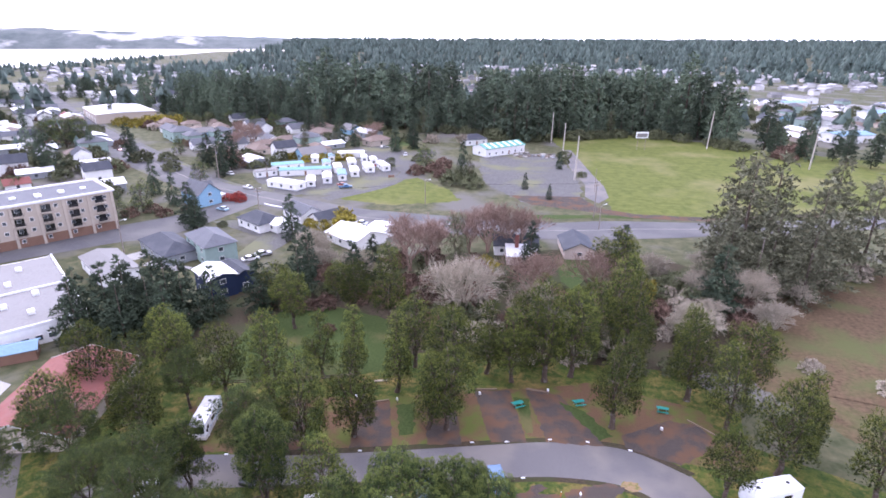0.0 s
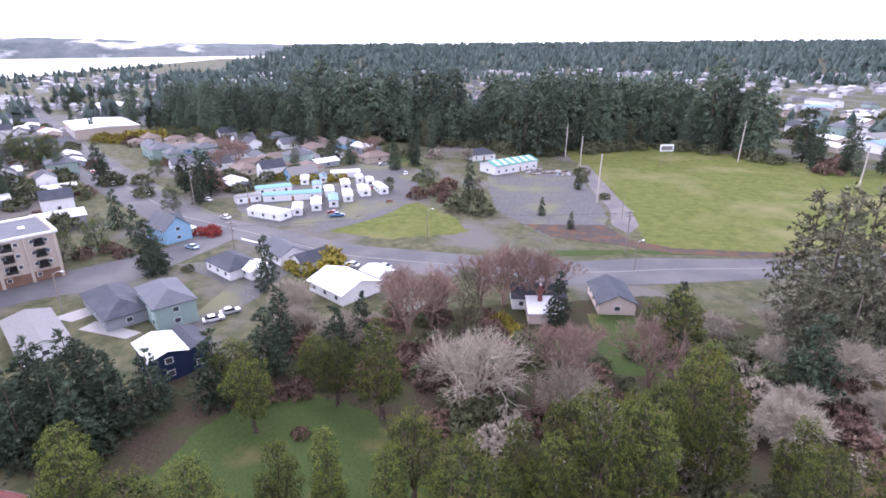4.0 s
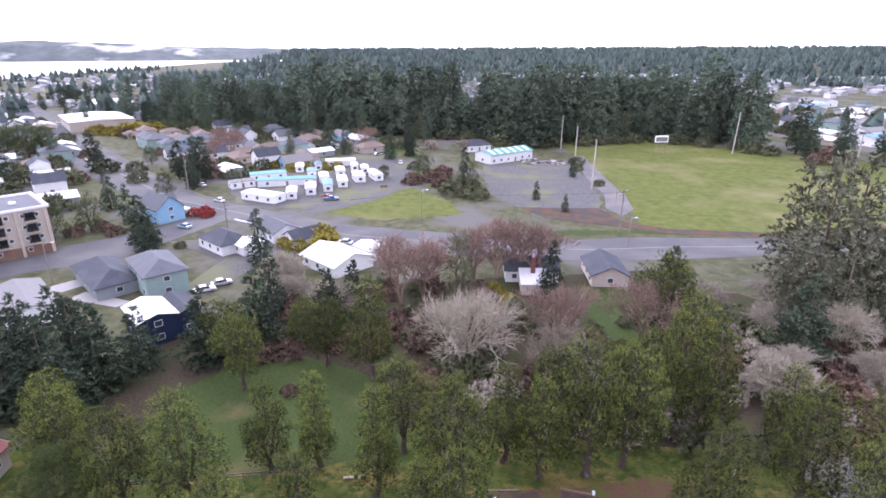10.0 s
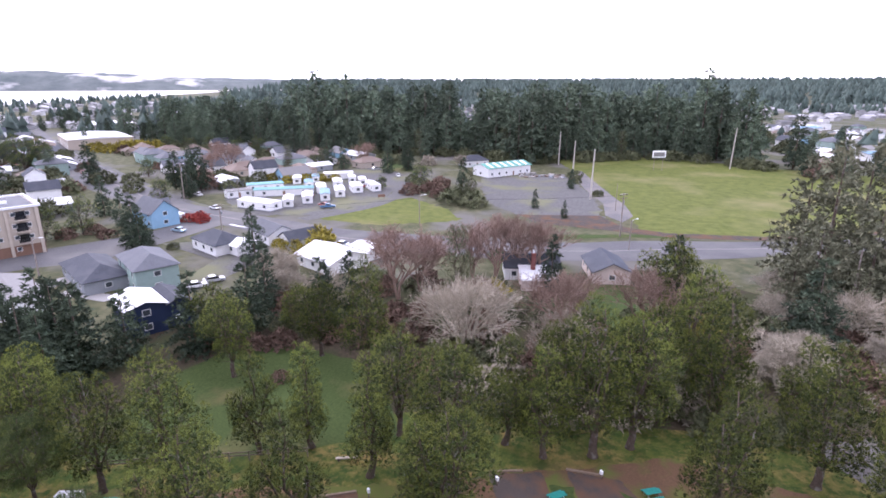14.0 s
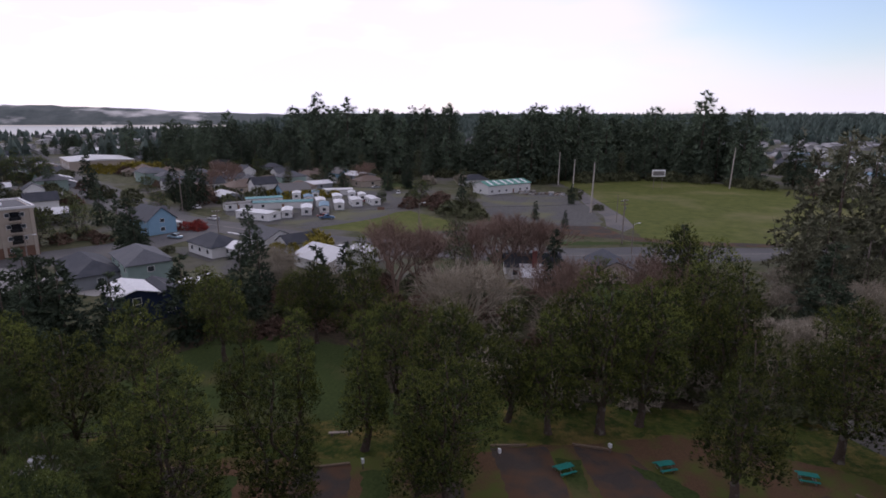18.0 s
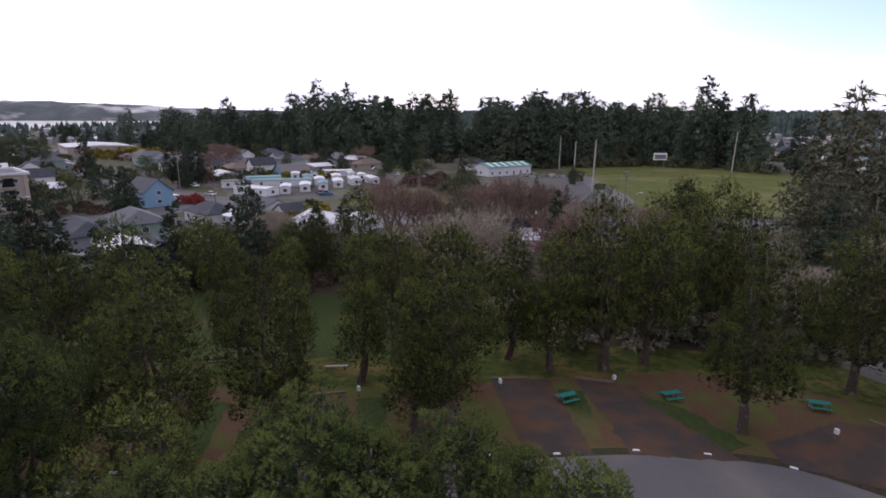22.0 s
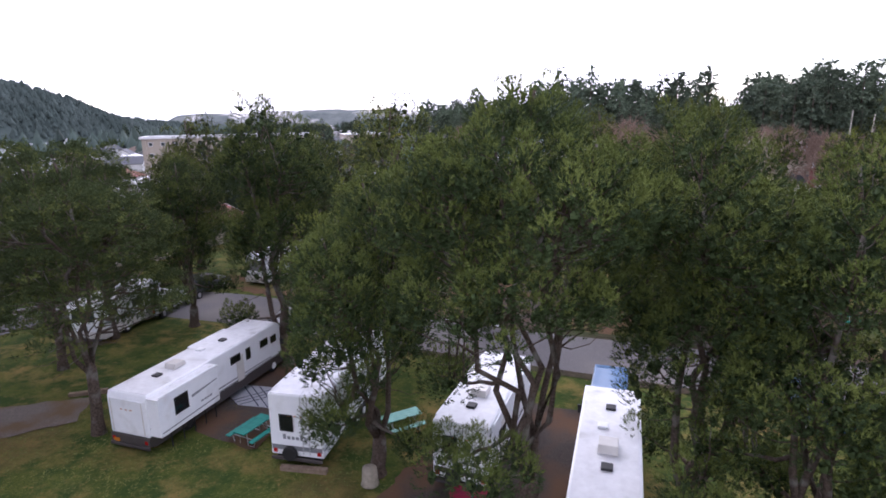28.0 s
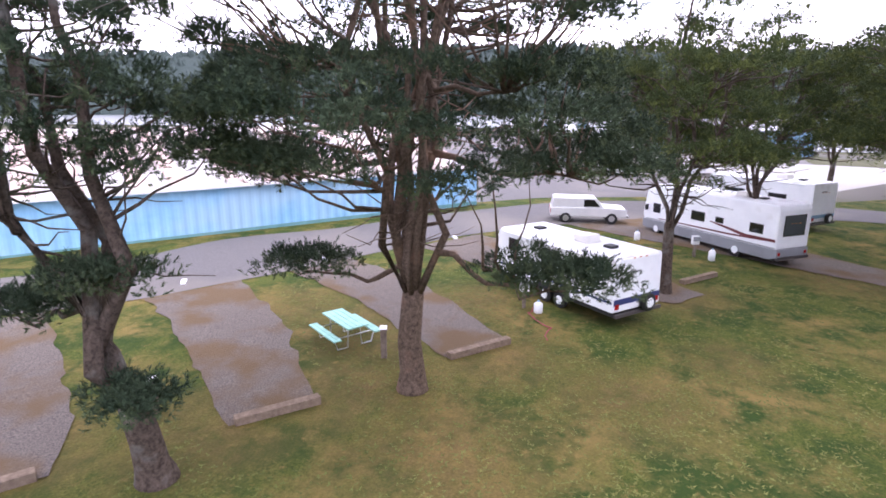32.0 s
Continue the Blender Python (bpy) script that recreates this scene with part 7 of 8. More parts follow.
# ---- town: houses ----
def house_parts(p, L, W, h, rise, wall, roof, hip=False, storeys=1, over=0.45, windows=3, door=True, trim="house_white", simple=False):
    """Walls, a gable or hip roof with its ridge along x, windows and a door with frames."""
    a, b = L / 2, W / 2
    if hip:
        part("wall", Shape().box(-a, a, -b, b, -0.5, h), M[wall], p)
        k = min(a, b) * 0.9
        base = [(-a - over, -b - over), (a + over, -b - over), (a + over, b + over), (-a - over, b + over)]
        V = [(x, y, h - 0.12) for x, y in base] + [(x, y, h) for x, y in base] + [(-a + k, 0, h + rise), (a - k, 0, h + rise)]
        part("roof", Shape().add(V, [(3, 2, 1, 0), (0, 1, 5, 4), (1, 2, 6, 5), (2, 3, 7, 6), (3, 0, 4, 7), (4, 5, 9, 8), (6, 7, 8, 9), (5, 6, 9), (7, 4, 8)]), M[roof], p)
    else:
        out = [(-b, -0.5), (b, -0.5), (b, h), (0, h + rise), (-b, h)]
        part("wall", Shape().add([(-a, y, z) for y, z in out] + [(a, y, z) for y, z in out], [(4, 3, 2, 1, 0), (5, 6, 7, 8, 9), (0, 1, 6, 5), (1, 2, 7, 6), (4, 0, 5, 9)]), M[wall], p)
        s = rise / b
        prof = [(-b - over, h - over * s), (0, h + rise), (b + over, h - over * s), (b + over, h - over * s + 0.14), (0, h + rise + 0.16), (-b - over, h - over * s + 0.14)]
        n = len(prof)
        x0, x1 = -a - over, a + over
        part("roof", Shape().add([(x0, y, z + 0.02) for y, z in prof] + [(x1, y, z + 0.02) for y, z in prof], [(0, 1, 4, 5), (1, 2, 3, 4), (n + 5, n + 4, n + 1, n), (n + 4, n + 3, n + 2, n + 1)] + [((i + 1) % n, i, n + i, n + (i + 1) % n) for i in range(n)]), M[roof], p)
    def pane(x0, x1, y0, y1, z0, z1, axis, sgn):
        if simple:
            box = (x0, x1, *sorted((y0 - sgn * 0.02, y0 + sgn * 0.05)), z0, z1) if axis == "y" else (*sorted((x0 - sgn * 0.02, x0 + sgn * 0.05)), y0, y1, z0, z1)
            part("window", Shape().box(*box), M["pane"], p)
            return
        if axis == "y":
            f = part("window", Shape().box(x0, x1, *sorted((y0, y0 + sgn * 0.04)), z0, z1), M[trim], p)
            part("pane", Shape().box(x0 + 0.1, x1 - 0.1, *sorted((y0 + sgn * 0.04, y0 + sgn * 0.055)), z0 + 0.1, z1 - 0.1), M["pane"], f)
        else:
            f = part("window", Shape().box(*sorted((x0, x0 + sgn * 0.04)), y0, y1, z0, z1), M[trim], p)
            part("pane", Shape().box(*sorted((x0 + sgn * 0.04, x0 + sgn * 0.055)), y0 + 0.1, y1 - 0.1, z0 + 0.1, z1 - 0.1), M["pane"], f)
    for st in range(storeys):
        z = st * 2.6 + 0.95
        for sgn in (-1, 1):
            for k in range(windows):
                x = -a + L * (k + 0.5) / windows
                if door and st == 0 and sgn < 0 and k == windows // 2:
                    part("door", Shape().box(x - 0.45, x + 0.45, -b - 0.05, -b, 0.05, 2.1), M["house_brown"], p)
                else:
                    pane(x - 0.6, x + 0.6, sgn * b, 0, z, z + 1.2, "y", sgn)
            pane(sgn * a, 0, -0.7, 0.7, z, z + 1.2, "x", sgn)


def house(x, y, turn, L, W, h, rise, wall, roof, label, name="house", **more):
    p = thing(name, x, y, turn, label, name.replace("_", " "))
    house_parts(p, L, W, h, rise, wall, roof, **more)
    return p


def build_apartments():
    p = thing("apartment_building", -119.0, 151.5, -126.9, "four-storey beige apartment block with dark balconies and flat grey roof", "apartment building")
    L, D, h = 46.0, 19.0, 12.2
    part("wall", Shape().box(0, L, -D, 0, -0.5, h), M["house_tan"], p)
    part("base_storey", Shape().box(-0.02, L, -D, 0.03, -0.5, 2.7), M["house_brown"], p)
    part("roof", Shape().box(0.5, L - 0.5, -D + 0.5, -0.5, h + 0.004, h + 0.06), M["roof_grey"], p)
    for a in ((-0.5, L + 0.5, -0.1, 0.5), (-0.5, L + 0.5, -D - 0.5, -D + 0.1), (-0.5, 0.1, -D, 0), (L - 0.1, L + 0.5, -D, 0)):
        part("parapet", Shape().box(a[0], a[1], a[2], a[3], h - 0.1, h + 0.5), M["roof_white"], p, bevel=0.04)
    for k in range(7):
        part("roof_unit", Shape().box(5 + 6 * k, 6.5 + 6 * k, -9, -8 + (k % 3), h + 0.05, h + 0.7), M["white"], p, bevel=0.05)
    for st in range(4):
        z = 0.3 + st * 2.95
        for k in range(7):
            x = 2.5 + 6.4 * k
            for dx in (0, 3.0):
                if st or dx:
                    w = part("window", Shape().box(x + dx - 0.55, x + dx + 0.55, 0.0 if st else 0.03, 0.05, z + 1.0, z + 2.1), M["house_white"], p)
                    part("pane", Shape().box(x + dx - 0.45, x + dx + 0.45, 0.05, 0.07, z + 1.1, z + 2.0), M["pane"], w)
        for k in range(5):
            y = -2 - 3.6 * k
            w = part("window", Shape().box(-0.07, -0.02 if st == 0 else 0, y - 0.6, y + 0.6, z + 1.0, z + 2.1), M["house_white"], p)
            part("pane", Shape().box(-0.09, -0.07, y - 0.5, y + 0.5, z + 1.1, z + 2.0), M["pane"], w)
        if st:
            for k in range(6):
                x = 4.0 + 6.9 * k
                b = part("balcony", Shape().box(x - 1.5, x + 1.5, 0.0, 1.4, z - 0.05, z + 0.1), M["house_tan"], p, "balcony with dark railing")
                part("glass_door", Shape().box(x - 1.2, x + 1.2, 0.005, 0.05, z + 0.1, z + 2.2), M["glass"], b)
                part("rail", Shape().box(x - 1.5, x + 1.5, 1.33, 1.38, z + 1.0, z + 1.08), M["black"], b)
                for m in range(11):
                    part("baluster", Shape().box(x - 1.48 + 0.29 * m, x - 1.44 + 0.29 * m, 1.34, 1.37, z + 0.1, z + 1.0), M["black"], b)
    for k in range(8):
        part("pilaster", Shape().box(0.2 + 6.4 * k, 0.9 + 6.4 * k, 0.03, 0.35, -0.4, h - 0.2), M["house_tan"], p)


def build_near_houses():
    build_apartments()
    p = house(-77.8, 133.2, 138, 15, 8.4, 5.4, 2.2, "house_green", "roof_grey", "two-storey pale green house with grey hip roof", hip=True, storeys=2)
    p = house(-90.4, 133, 142, 19, 9.0, 2.9, 2.3, "house_grey", "roof_dark", "low grey house with dark hip roof and porch", hip=True)
    part("porch_floor", Shape().box(-9.5, -5.0, -8.0, -4.4, -0.3, 0.35), M["concrete"], p)
    part("porch_roof", Shape().box(-9.9, -4.8, -7.8, -4.4, 2.55, 2.75), M["roof_dark"], p)
    for k in range(5):
        part("porch_post", Shape().box(-9.4 + k * 1.05, -9.25 + k * 1.05, -7.6, -7.45, 0.35, 2.55), M["house_white"], p)
    p = house(-64.8, 111.5, 140, 9.0, 6.4, 5.2, 0.9, "house_navy", "roof_white", "two-storey navy blue house with bright white metal roof", storeys=2, windows=2)
    house(-62.0, 116.2, 140, 9.5, 4.6, 4.3, 1.0, "house_navy", "roof_dark", "navy side wing with dark shingle roof", storeys=1, windows=2)
    house(-97, 117.8, 142, 18, 8.5, 3.2, 1.0, "house_white", "roof_pale", "long low white house with pale grey roof")
    house(-75.8, 159.6, 146, 12.5, 8.6, 2.8, 2.4, "house_white", "roof_dark", "small white cottage with dark hip roof", hip=True)
    house(-68.5, 157.5, 146, 6, 6, 2.6, 0.9, "house_white", "roof_white", "white cottage annex with white metal roof", windows=1)
    house(-66, 170.5, 140, 12, 8, 2.8, 2.0, "house_white", "roof_grey", "white cottage with grey gable roof")
    house(-56, 165.5, 50, 9, 6.5, 2.6, 1.8, "house_white", "roof_dark", "small white house with dark roof facing the street", windows=2)
    house(-42, 150.5, 144, 13.5, 11.5, 2.7, 2.0, "house_white", "roof_white", "white bungalow with bright white metal roof")
    house(-35.5, 158.5, 144, 7, 5.5, 2.6, 0.7, "house_white", "roof_white", "white garage with flat white roof", windows=1)
    p = house(-109, 182.8, 150, 12, 8.4, 4.6, 3.4, "house_blue", "roof_grey", "pale blue two-storey house with steep gable and porch", storeys=2)
    part("porch_roof", Shape().box(-4.5, 3, -7.0, -4.2, 2.5, 2.7), M["house_white"], p)
    for k in range(4):
        part("porch_post", Shape().box(-4.3 + 2.3 * k, -4.15 + 2.3 * k, -6.9, -6.75, 0, 2.5), M["house_white"], p)
    part("cross_gable", Shape().prism([(-2.6, 4.6), (2.6, 4.6), (0, 7.6)], -4.6, 0), M["roof_grey"], p)
    for k in range(9):
        part("picket_panel", Shape().box(-7 + 1.8 * k, -5.3 + 1.8 * k, -9.1, -9.0, -0.3, 0.9), M["house_white"], p)
    p = house(4.8, 150.4, 5, 12, 8, 3.0, 1.9, "house_white", "roof_dark", "cottage with dark roof and tall brick chimney")
    part("porch_roof", Shape().add([(-3.2, -11.2, 2.4), (3.2, -11.2, 2.4), (3.2, -4.0, 3.5), (-3.2, -4.0, 3.5), (-3.2, -11.2, 2.52), (3.2, -11.2, 2.52), (3.2, -4.0, 3.62), (-3.2, -4.0, 3.62)], [(3, 2, 1, 0), (4, 5, 6, 7), (0, 1, 5, 4), (2, 3, 7, 6), (1, 2, 6, 5), (3, 0, 4, 7)]), M["roof_white"], p, "bright white metal lean-to roof")
    part("lean_to_wall", Shape().box(-3.0, 3.0, -11.0, -4.0, -0.5, 2.4), M["house_pink"], p)
    c = part("chimney", Shape().box(-0.55, 0.35, -6.4, -5.6, 2.4, 7.0), M["roof_red"], p, "red brick chimney with white cap")
    part("chimney_cap", Shape().tube([(-0.1, -6.0, 7.0), (-0.1, -6.0, 7.7)], [0.25, 0.2], 10), M["white"], c)
    for k in range(14):
        part("brick_course", Shape().box(-0.58, 0.38, -6.43, -5.57, 2.6 + 0.31 * k, 2.8 + 0.31 * k), M["roof_red"], c)
    house(22, 152.2, 95, 12, 8.2, 2.8, 1.9, "house_pink", "roof_dark", "pinkish bungalow with dark grey gable roof", windows=3)
    p = house(-5.5, 296, 42, 26, 11.5, 4.2, 1.6, "house_white", "roof_green", "white metal hall with green roof and skylight strips", windows=6)
    for k in range(6):
        for s in (-1, 1):
            part("skylight", Shape().add([(-11 + 4.2 * k, s * 5.6, 4.5), (-9.6 + 4.2 * k, s * 5.6, 4.5), (-9.6 + 4.2 * k, s * 0.5, 5.93), (-11 + 4.2 * k, s * 0.5, 5.93)], [(0, 1, 2, 3)]), M["house_white"], p)
    house(-21, 321, 30, 13, 9, 3.2, 2.6, "house_white", "roof_dark", "white cottage with dark blue-grey hip roof", hip=True)
    p = thing("shop_building", -80.5, 90, 139.2, "low pale commercial building with flat gravel roof", "shop")
    part("wall", Shape().box(0, 42, 0, 20, -0.5, 4.2), M["house_white"], p)
    part("roof", Shape().box(0.4, 41.6, 0.4, 19.6, 4.204, 4.26), M["roof_pale"], p)
    part("parapet", Shape().box(-0.1, 42.1, -0.1, 0.3, 3.9, 4.6), M["house_white"], p)
    part("parapet", Shape().box(-0.1, 0.3, 0.3, 20.1, 3.9, 4.6), M["house_white"], p)
    part("parapet", Shape().box(20.0, 20.3, 0.3, 20.1, 4.2, 4.7), M["house_white"], p)
    for k, (x, y) in enumerate(((6, 8), (12, 12), (16, 6), (25, 10), (30, 15), (34, 7))):
        part("roof_unit", Shape().box(x, x + 1.6, y, y + 1.2, 4.26, 5.0), M["white"], p, bevel=0.05)
    for k in range(8):
        w = part("window", Shape().box(-0.06, 0, 1.5 + 2.2 * k, 2.9 + 2.2 * k, 1.0, 2.2), M["house_white"], p)
        part("pane", Shape().box(-0.075, -0.06, 1.6 + 2.2 * k, 2.8 + 2.2 * k, 1.1, 2.1), M["pane"], w)
    p = house(-66, 65, 101, 21, 14, 2.9, 2.3, "house_tan", "roof_red", "low tan building with rust-red gable roof", name="camp_office", windows=5)
    for s in (-1, 1):
        part("barge_board", Shape().add([(s * 11.0, -7.5, 2.6), (s * 11.0, 0, 5.2), (s * 11.0, 7.5, 2.6), (s * 11.0, 7.5, 2.95), (s * 11.0, 0, 5.5), (s * 11.0, -7.5, 2.95)], [(0, 1, 4, 5), (1, 2, 3, 4)]), M["house_white"], p)
    house(-85.8, 78, 35, 6, 4, 2.3, 0.6, "house_brown", "roof_blue", "small brown shed with faded blue roof", name="shed", windows=1)
    f = thing("board_fence", -104, 86.8, 6, "pale grey board fence beside the shop", "fence")
    for k in range(40):
        part("board", Shape().box(0.55 * k, 0.55 * k + 0.52, -0.02, 0.02, -0.1, 1.75), M["wood_grey"], f)
    for n, (x, y, t, L) in enumerate(((-291, 389, 136, 58), (-368, 505, 136, 46))):
        p = thing("warehouse", x, y, t, "large beige warehouse with bright white roof", "warehouse", "warehouses")
        part("wall", Shape().box(-L / 2, L / 2, -19, 19, -0.5, 6.5), M["house_beige"], p)
        part("roof", Shape().add([(-L / 2 - 0.5, -19.5, 6.45), (L / 2 + 0.5, -19.5, 6.45), (L / 2 + 0.5, 0, 7.6), (-L / 2 - 0.5, 0, 7.6), (L / 2 + 0.5, 19.5, 6.45), (-L / 2 - 0.5, 19.5, 6.45)], [(0, 1, 2, 3), (3, 2, 4, 5), (0, 3, 5), (1, 4, 2)]), M["roof_white"], p)
        for k in range(4):
            part("roll_door", Shape().box(-L / 2 + 6 + 12 * k, -L / 2 + 10 + 12 * k, 19, 19.06, 0, 4), M["house_white"], p)


# ---- town: trailer park, poles, cars ----
def mobile_home(x, y, turn, L, W, roof, label):
    p = thing("mobile_home", x, y, turn, label, "mobile home", "trailer park homes")
    house_parts(p, L, W, 2.7, 0.35, "house_white", roof, windows=3, over=0.2)
    part("skirting", Shape().box(-L / 2 - 0.02, L / 2 + 0.02, -W / 2 - 0.02, W / 2 + 0.02, -0.4, 0.3), M["house_grey"], p)


def build_trailer_park():
    w = "white mobile home with pale roof in the trailer park"
    for x, y, t, L, W, r in ((-87, 208, 160, 15, 6, "roof_white"), (-79, 214, 110, 9, 3.4, "roof_white"), (-74.5, 221, 110, 10, 3.6, "roof_white"), (-70, 227, 110, 11, 3.4, "roof_blue"), (-66.5, 234, 110, 10, 3.6, "roof_white"), (-62.5, 243, 115, 10, 4, "roof_white"), (-56.5, 247, 120, 11, 3.4, "roof_white"), (-88, 232, 20, 22, 6, "roof_teal"), (-100, 241, 30, 14, 6, "roof_teal"), (-76, 240, 112, 9, 3.5, "roof_white"), (-73, 252, 112, 9, 3.5, "roof_white"), (-84, 248, 112, 8, 3.5, "roof_blue"), (-79, 272, 20, 13, 6, "roof_white"), (-93, 258, 110, 8, 3.4, "roof_white"), (-104, 226, 40, 9, 5, "roof_pale"), (-86, 262, 110, 7, 3, "roof_blue"), (-64, 258, 110, 7, 3, "roof_white"), (-70, 263, 110, 7, 3, "roof_white")):
        mobile_home(x, y, t, L, W, r, w)
    pickup(-63.6, 211, 20, "car_blue", "blue pickup parked at the trailer park entrance")
    sign = thing("park_sign", -48.5, 228, 20, "small dark board sign on two posts", "sign")
    part("board", Shape().box(-1.3, 1.3, -0.05, 0.05, 0.9, 1.9), M["house_brown"], sign)
    for s in (-1, 1):
        part("post", Shape().box(s - 0.06, s + 0.06, -0.06, 0.06, -0.3, 0.9), M["wood"], sign)


def pole(x, y, h, r, label, arm=False, lamp=False, lean=0.0, name="utility_pole", group="utility poles", wood="pole"):
    p = thing(name, x, y, 30, label, "pole", group)
    part("mast", Shape().tube([(0, 0, -0.5), (lean * 0.5, 0, h / 2), (lean, 0, h)], [r, r * 0.85, r * 0.65], 8), M[wood], p)
    if arm:
        for z in (h - 0.6, h - 1.6):
            part("cross_arm", Shape().box(-1.3, 1.3, -0.08, 0.08, z, z + 0.16), M["wood"], p)
        for s in (-1.1, -0.5, 0.5, 1.1):
            part("insulator", Shape().tube([(s, 0, h - 0.44), (s, 0, h - 0.2)], 0.06, 6), M["white"], p)
        part("transformer", Shape().tube([(0.35, 0.2, h - 3.2), (0.35, 0.2, h - 2.2)], 0.28, 10), M["grey"], p)
    if lamp:
        part("lamp_arm", Shape().tube([(0, 0, h - 0.4), (0.9, 0, h + 0.1), (1.7, 0, h + 0.1)], 0.05, 6), M["chrome"], p)
        part("lamp_head", Shape().box(1.5, 2.2, -0.15, 0.15, h - 0.02, h + 0.16), M["white"], p, bevel=0.04)


def build_poles():
    for x, y, h, ln in ((29.3, 241, 18.8, 0.5), (28.5, 303, 15.8, 0.4), (23.7, 333, 17.5, 0.3), (109.2, 328, 20.5, 1.2), (141.4, 280, 17, 0.8)):
        pole(x, y, h, 0.34, "tall bleached timber floodlight mast beside the field", lean=ln, name="field_mast", group="field masts", wood="bleached")
    pole(31.2, 187.3, 12.8, 0.2, "timber utility pole with cross arms and transformer", True)
    pole(31.3, 174.2, 8.2, 0.14, "street lamp pole beside the road", lamp=True)
    pole(35.5, 222, 9.5, 0.12, "thin timber pole beside the field", name="thin_pole")
    pole(-84, 176, 8.4, 0.18, "timber utility pole at the junction", True)
    pole(-121.5, 218.4, 13.8, 0.2, "timber utility pole along the street", True)
    pole(-28.2, 193.2, 9.0, 0.15, "street lamp pole by the grassy corner", lamp=True)
    pole(-103.6, 132, 9.4, 0.18, "timber street lamp pole by the side street", lamp=True)
    pole(-98, 215, 9, 0.16, "thin timber pole in the trailer park")
    pole(62.5, 131, 14, 0.2, "timber pole among ragged conifers")
    sb = thing("scoreboard", 71.5, 318, 12, "white scoreboard panel on steel posts", "scoreboard")
    part("panel", Shape().box(-3.4, 3.4, -0.15, 0.15, 6.6, 10.0), M["white"], sb)
    part("face", Shape().box(-2.9, 2.9, -0.17, -0.154, 7.1, 9.2), M["roof_pale"], sb)
    for s in (-2.2, 2.2):
        part("post", Shape().tube([(s, 0, -0.5), (s, 0, 6.6)], 0.12, 8), M["pole"], sb)
    # Wires between the poles along the street.
    for n, (a, b) in enumerate((((-121.5, 218.4, 12.6), (-84, 176, 7.4)), ((-84, 176, 7.4), (-28.2, 193.2, 8.4)), ((-28.2, 193.2, 8.4), (31.2, 187.3, 11.8)))):
        pts = [tuple(np.array(a) + (np.array(b) - np.array(a)) * s - np.array([0, 0, 1.2 + 3.2 * s * (1 - s)])) for s in np.linspace(0, 1, 9)]
        tagged(part("overhead_wire", Shape().tube(pts, 0.025, 4), M["black"]), "thin black overhead wire between poles", "wire", "wires")
    rng = np.random.default_rng(8)
    for k in range(26):
        x, y, s = rng.uniform(2, 24), rng.uniform(286, 298), rng.uniform(0.5, 1.3)
        q = rng.uniform(0.6, 1.2, (8, 3))
        V = [((-1, 1)[i & 1] * q[i, 0] * s, (-1, 1)[(i >> 1) & 1] * q[i, 1] * s, (0, 0.9)[(i >> 2) & 1] * q[i, 2] * s) for i in range(8)]
        ob = tagged(part("rubble_block", Shape().add(V, [(0, 2, 3, 1), (4, 5, 7, 6), (0, 1, 5, 4), (2, 6, 7, 3), (0, 4, 6, 2), (1, 3, 7, 5)]), M[("concrete", "wood", "house_grey", "wood_grey")[k % 4]]), "broken pale block in the rubble heap", "rubble", "rubble heap")
        ob.matrix_basis = spot(x, y, rng.uniform(0, 360))


def build_street_cars():
    for x, y, t, c in ((-120.4, 226.2, 140, "car_white"), (-101.8, 204.5, 150, "car_white"), (-68.2, 299.5, 40, "car_silver"), (-52.7, 280, 100, "car_white"), (-96.7, 174.5, 160, "car_pale"), (-66, 131.5, 40, "car_white"), (-64.2, 135.5, 40, "car_silver"), (-72, 118, 140, "car_white"), (-58, 268, 60, "car_dark"), (-60, 252, 30, "car_red"), (-66, 214, 150, "car_red"), (-176, 246, 137, "car_white"), (-205, 270, 137, "car_red"), (-232, 292, 137, "car_silver"), (-250, 316, 137, "car_dark"), (-262, 322, 137, "car_white"), (-300, 345, 137, "car_white"), (-318, 362, 137, "car_silver"), (-330, 400, 47, "car_white"), (-336, 392, 47, "car_silver"), (-342, 386, 47, "car_dark"), (-135, 132, 55, "car_dark"), (-82, 105, 140, "car_silver"), (-142, 120, 52, "car_white"), (-45, 166, 170, "car_white"), (-36, 166, 170, "car_silver"), (-88, 213, 30, "car_dark"), (-76, 229, 100, "car_red"), (-150, 232, 137, "car_silver"), (-96, 27, 60, "car_white"), (-78, 20, 100, "car_silver"), (-66, 26, 100, "car_white"), (-90, 5, 80, "car_dark"), (-72, 35, 130, "car_white")):
        car(x, y, t, c, {"car_white": "white parked car with dark windows", "car_silver": "silver parked car with dark windows", "car_dark": "black parked car with dark windows", "car_red": "dark red parked car", "car_pale": "pale blue parked car beside the fence", "car_blue": "blue parked car"}[c])


# ---- town: houses beyond ----
    for k in range(12):
        car(-352 + 7.5 * k - 40 * (k // 6), 432 - 6.6 * k + 62 * (k // 6), 46 + 4 * (k % 3), ("car_white", "car_silver", "car_dark")[k % 3], "parked car in the warehouse yard")


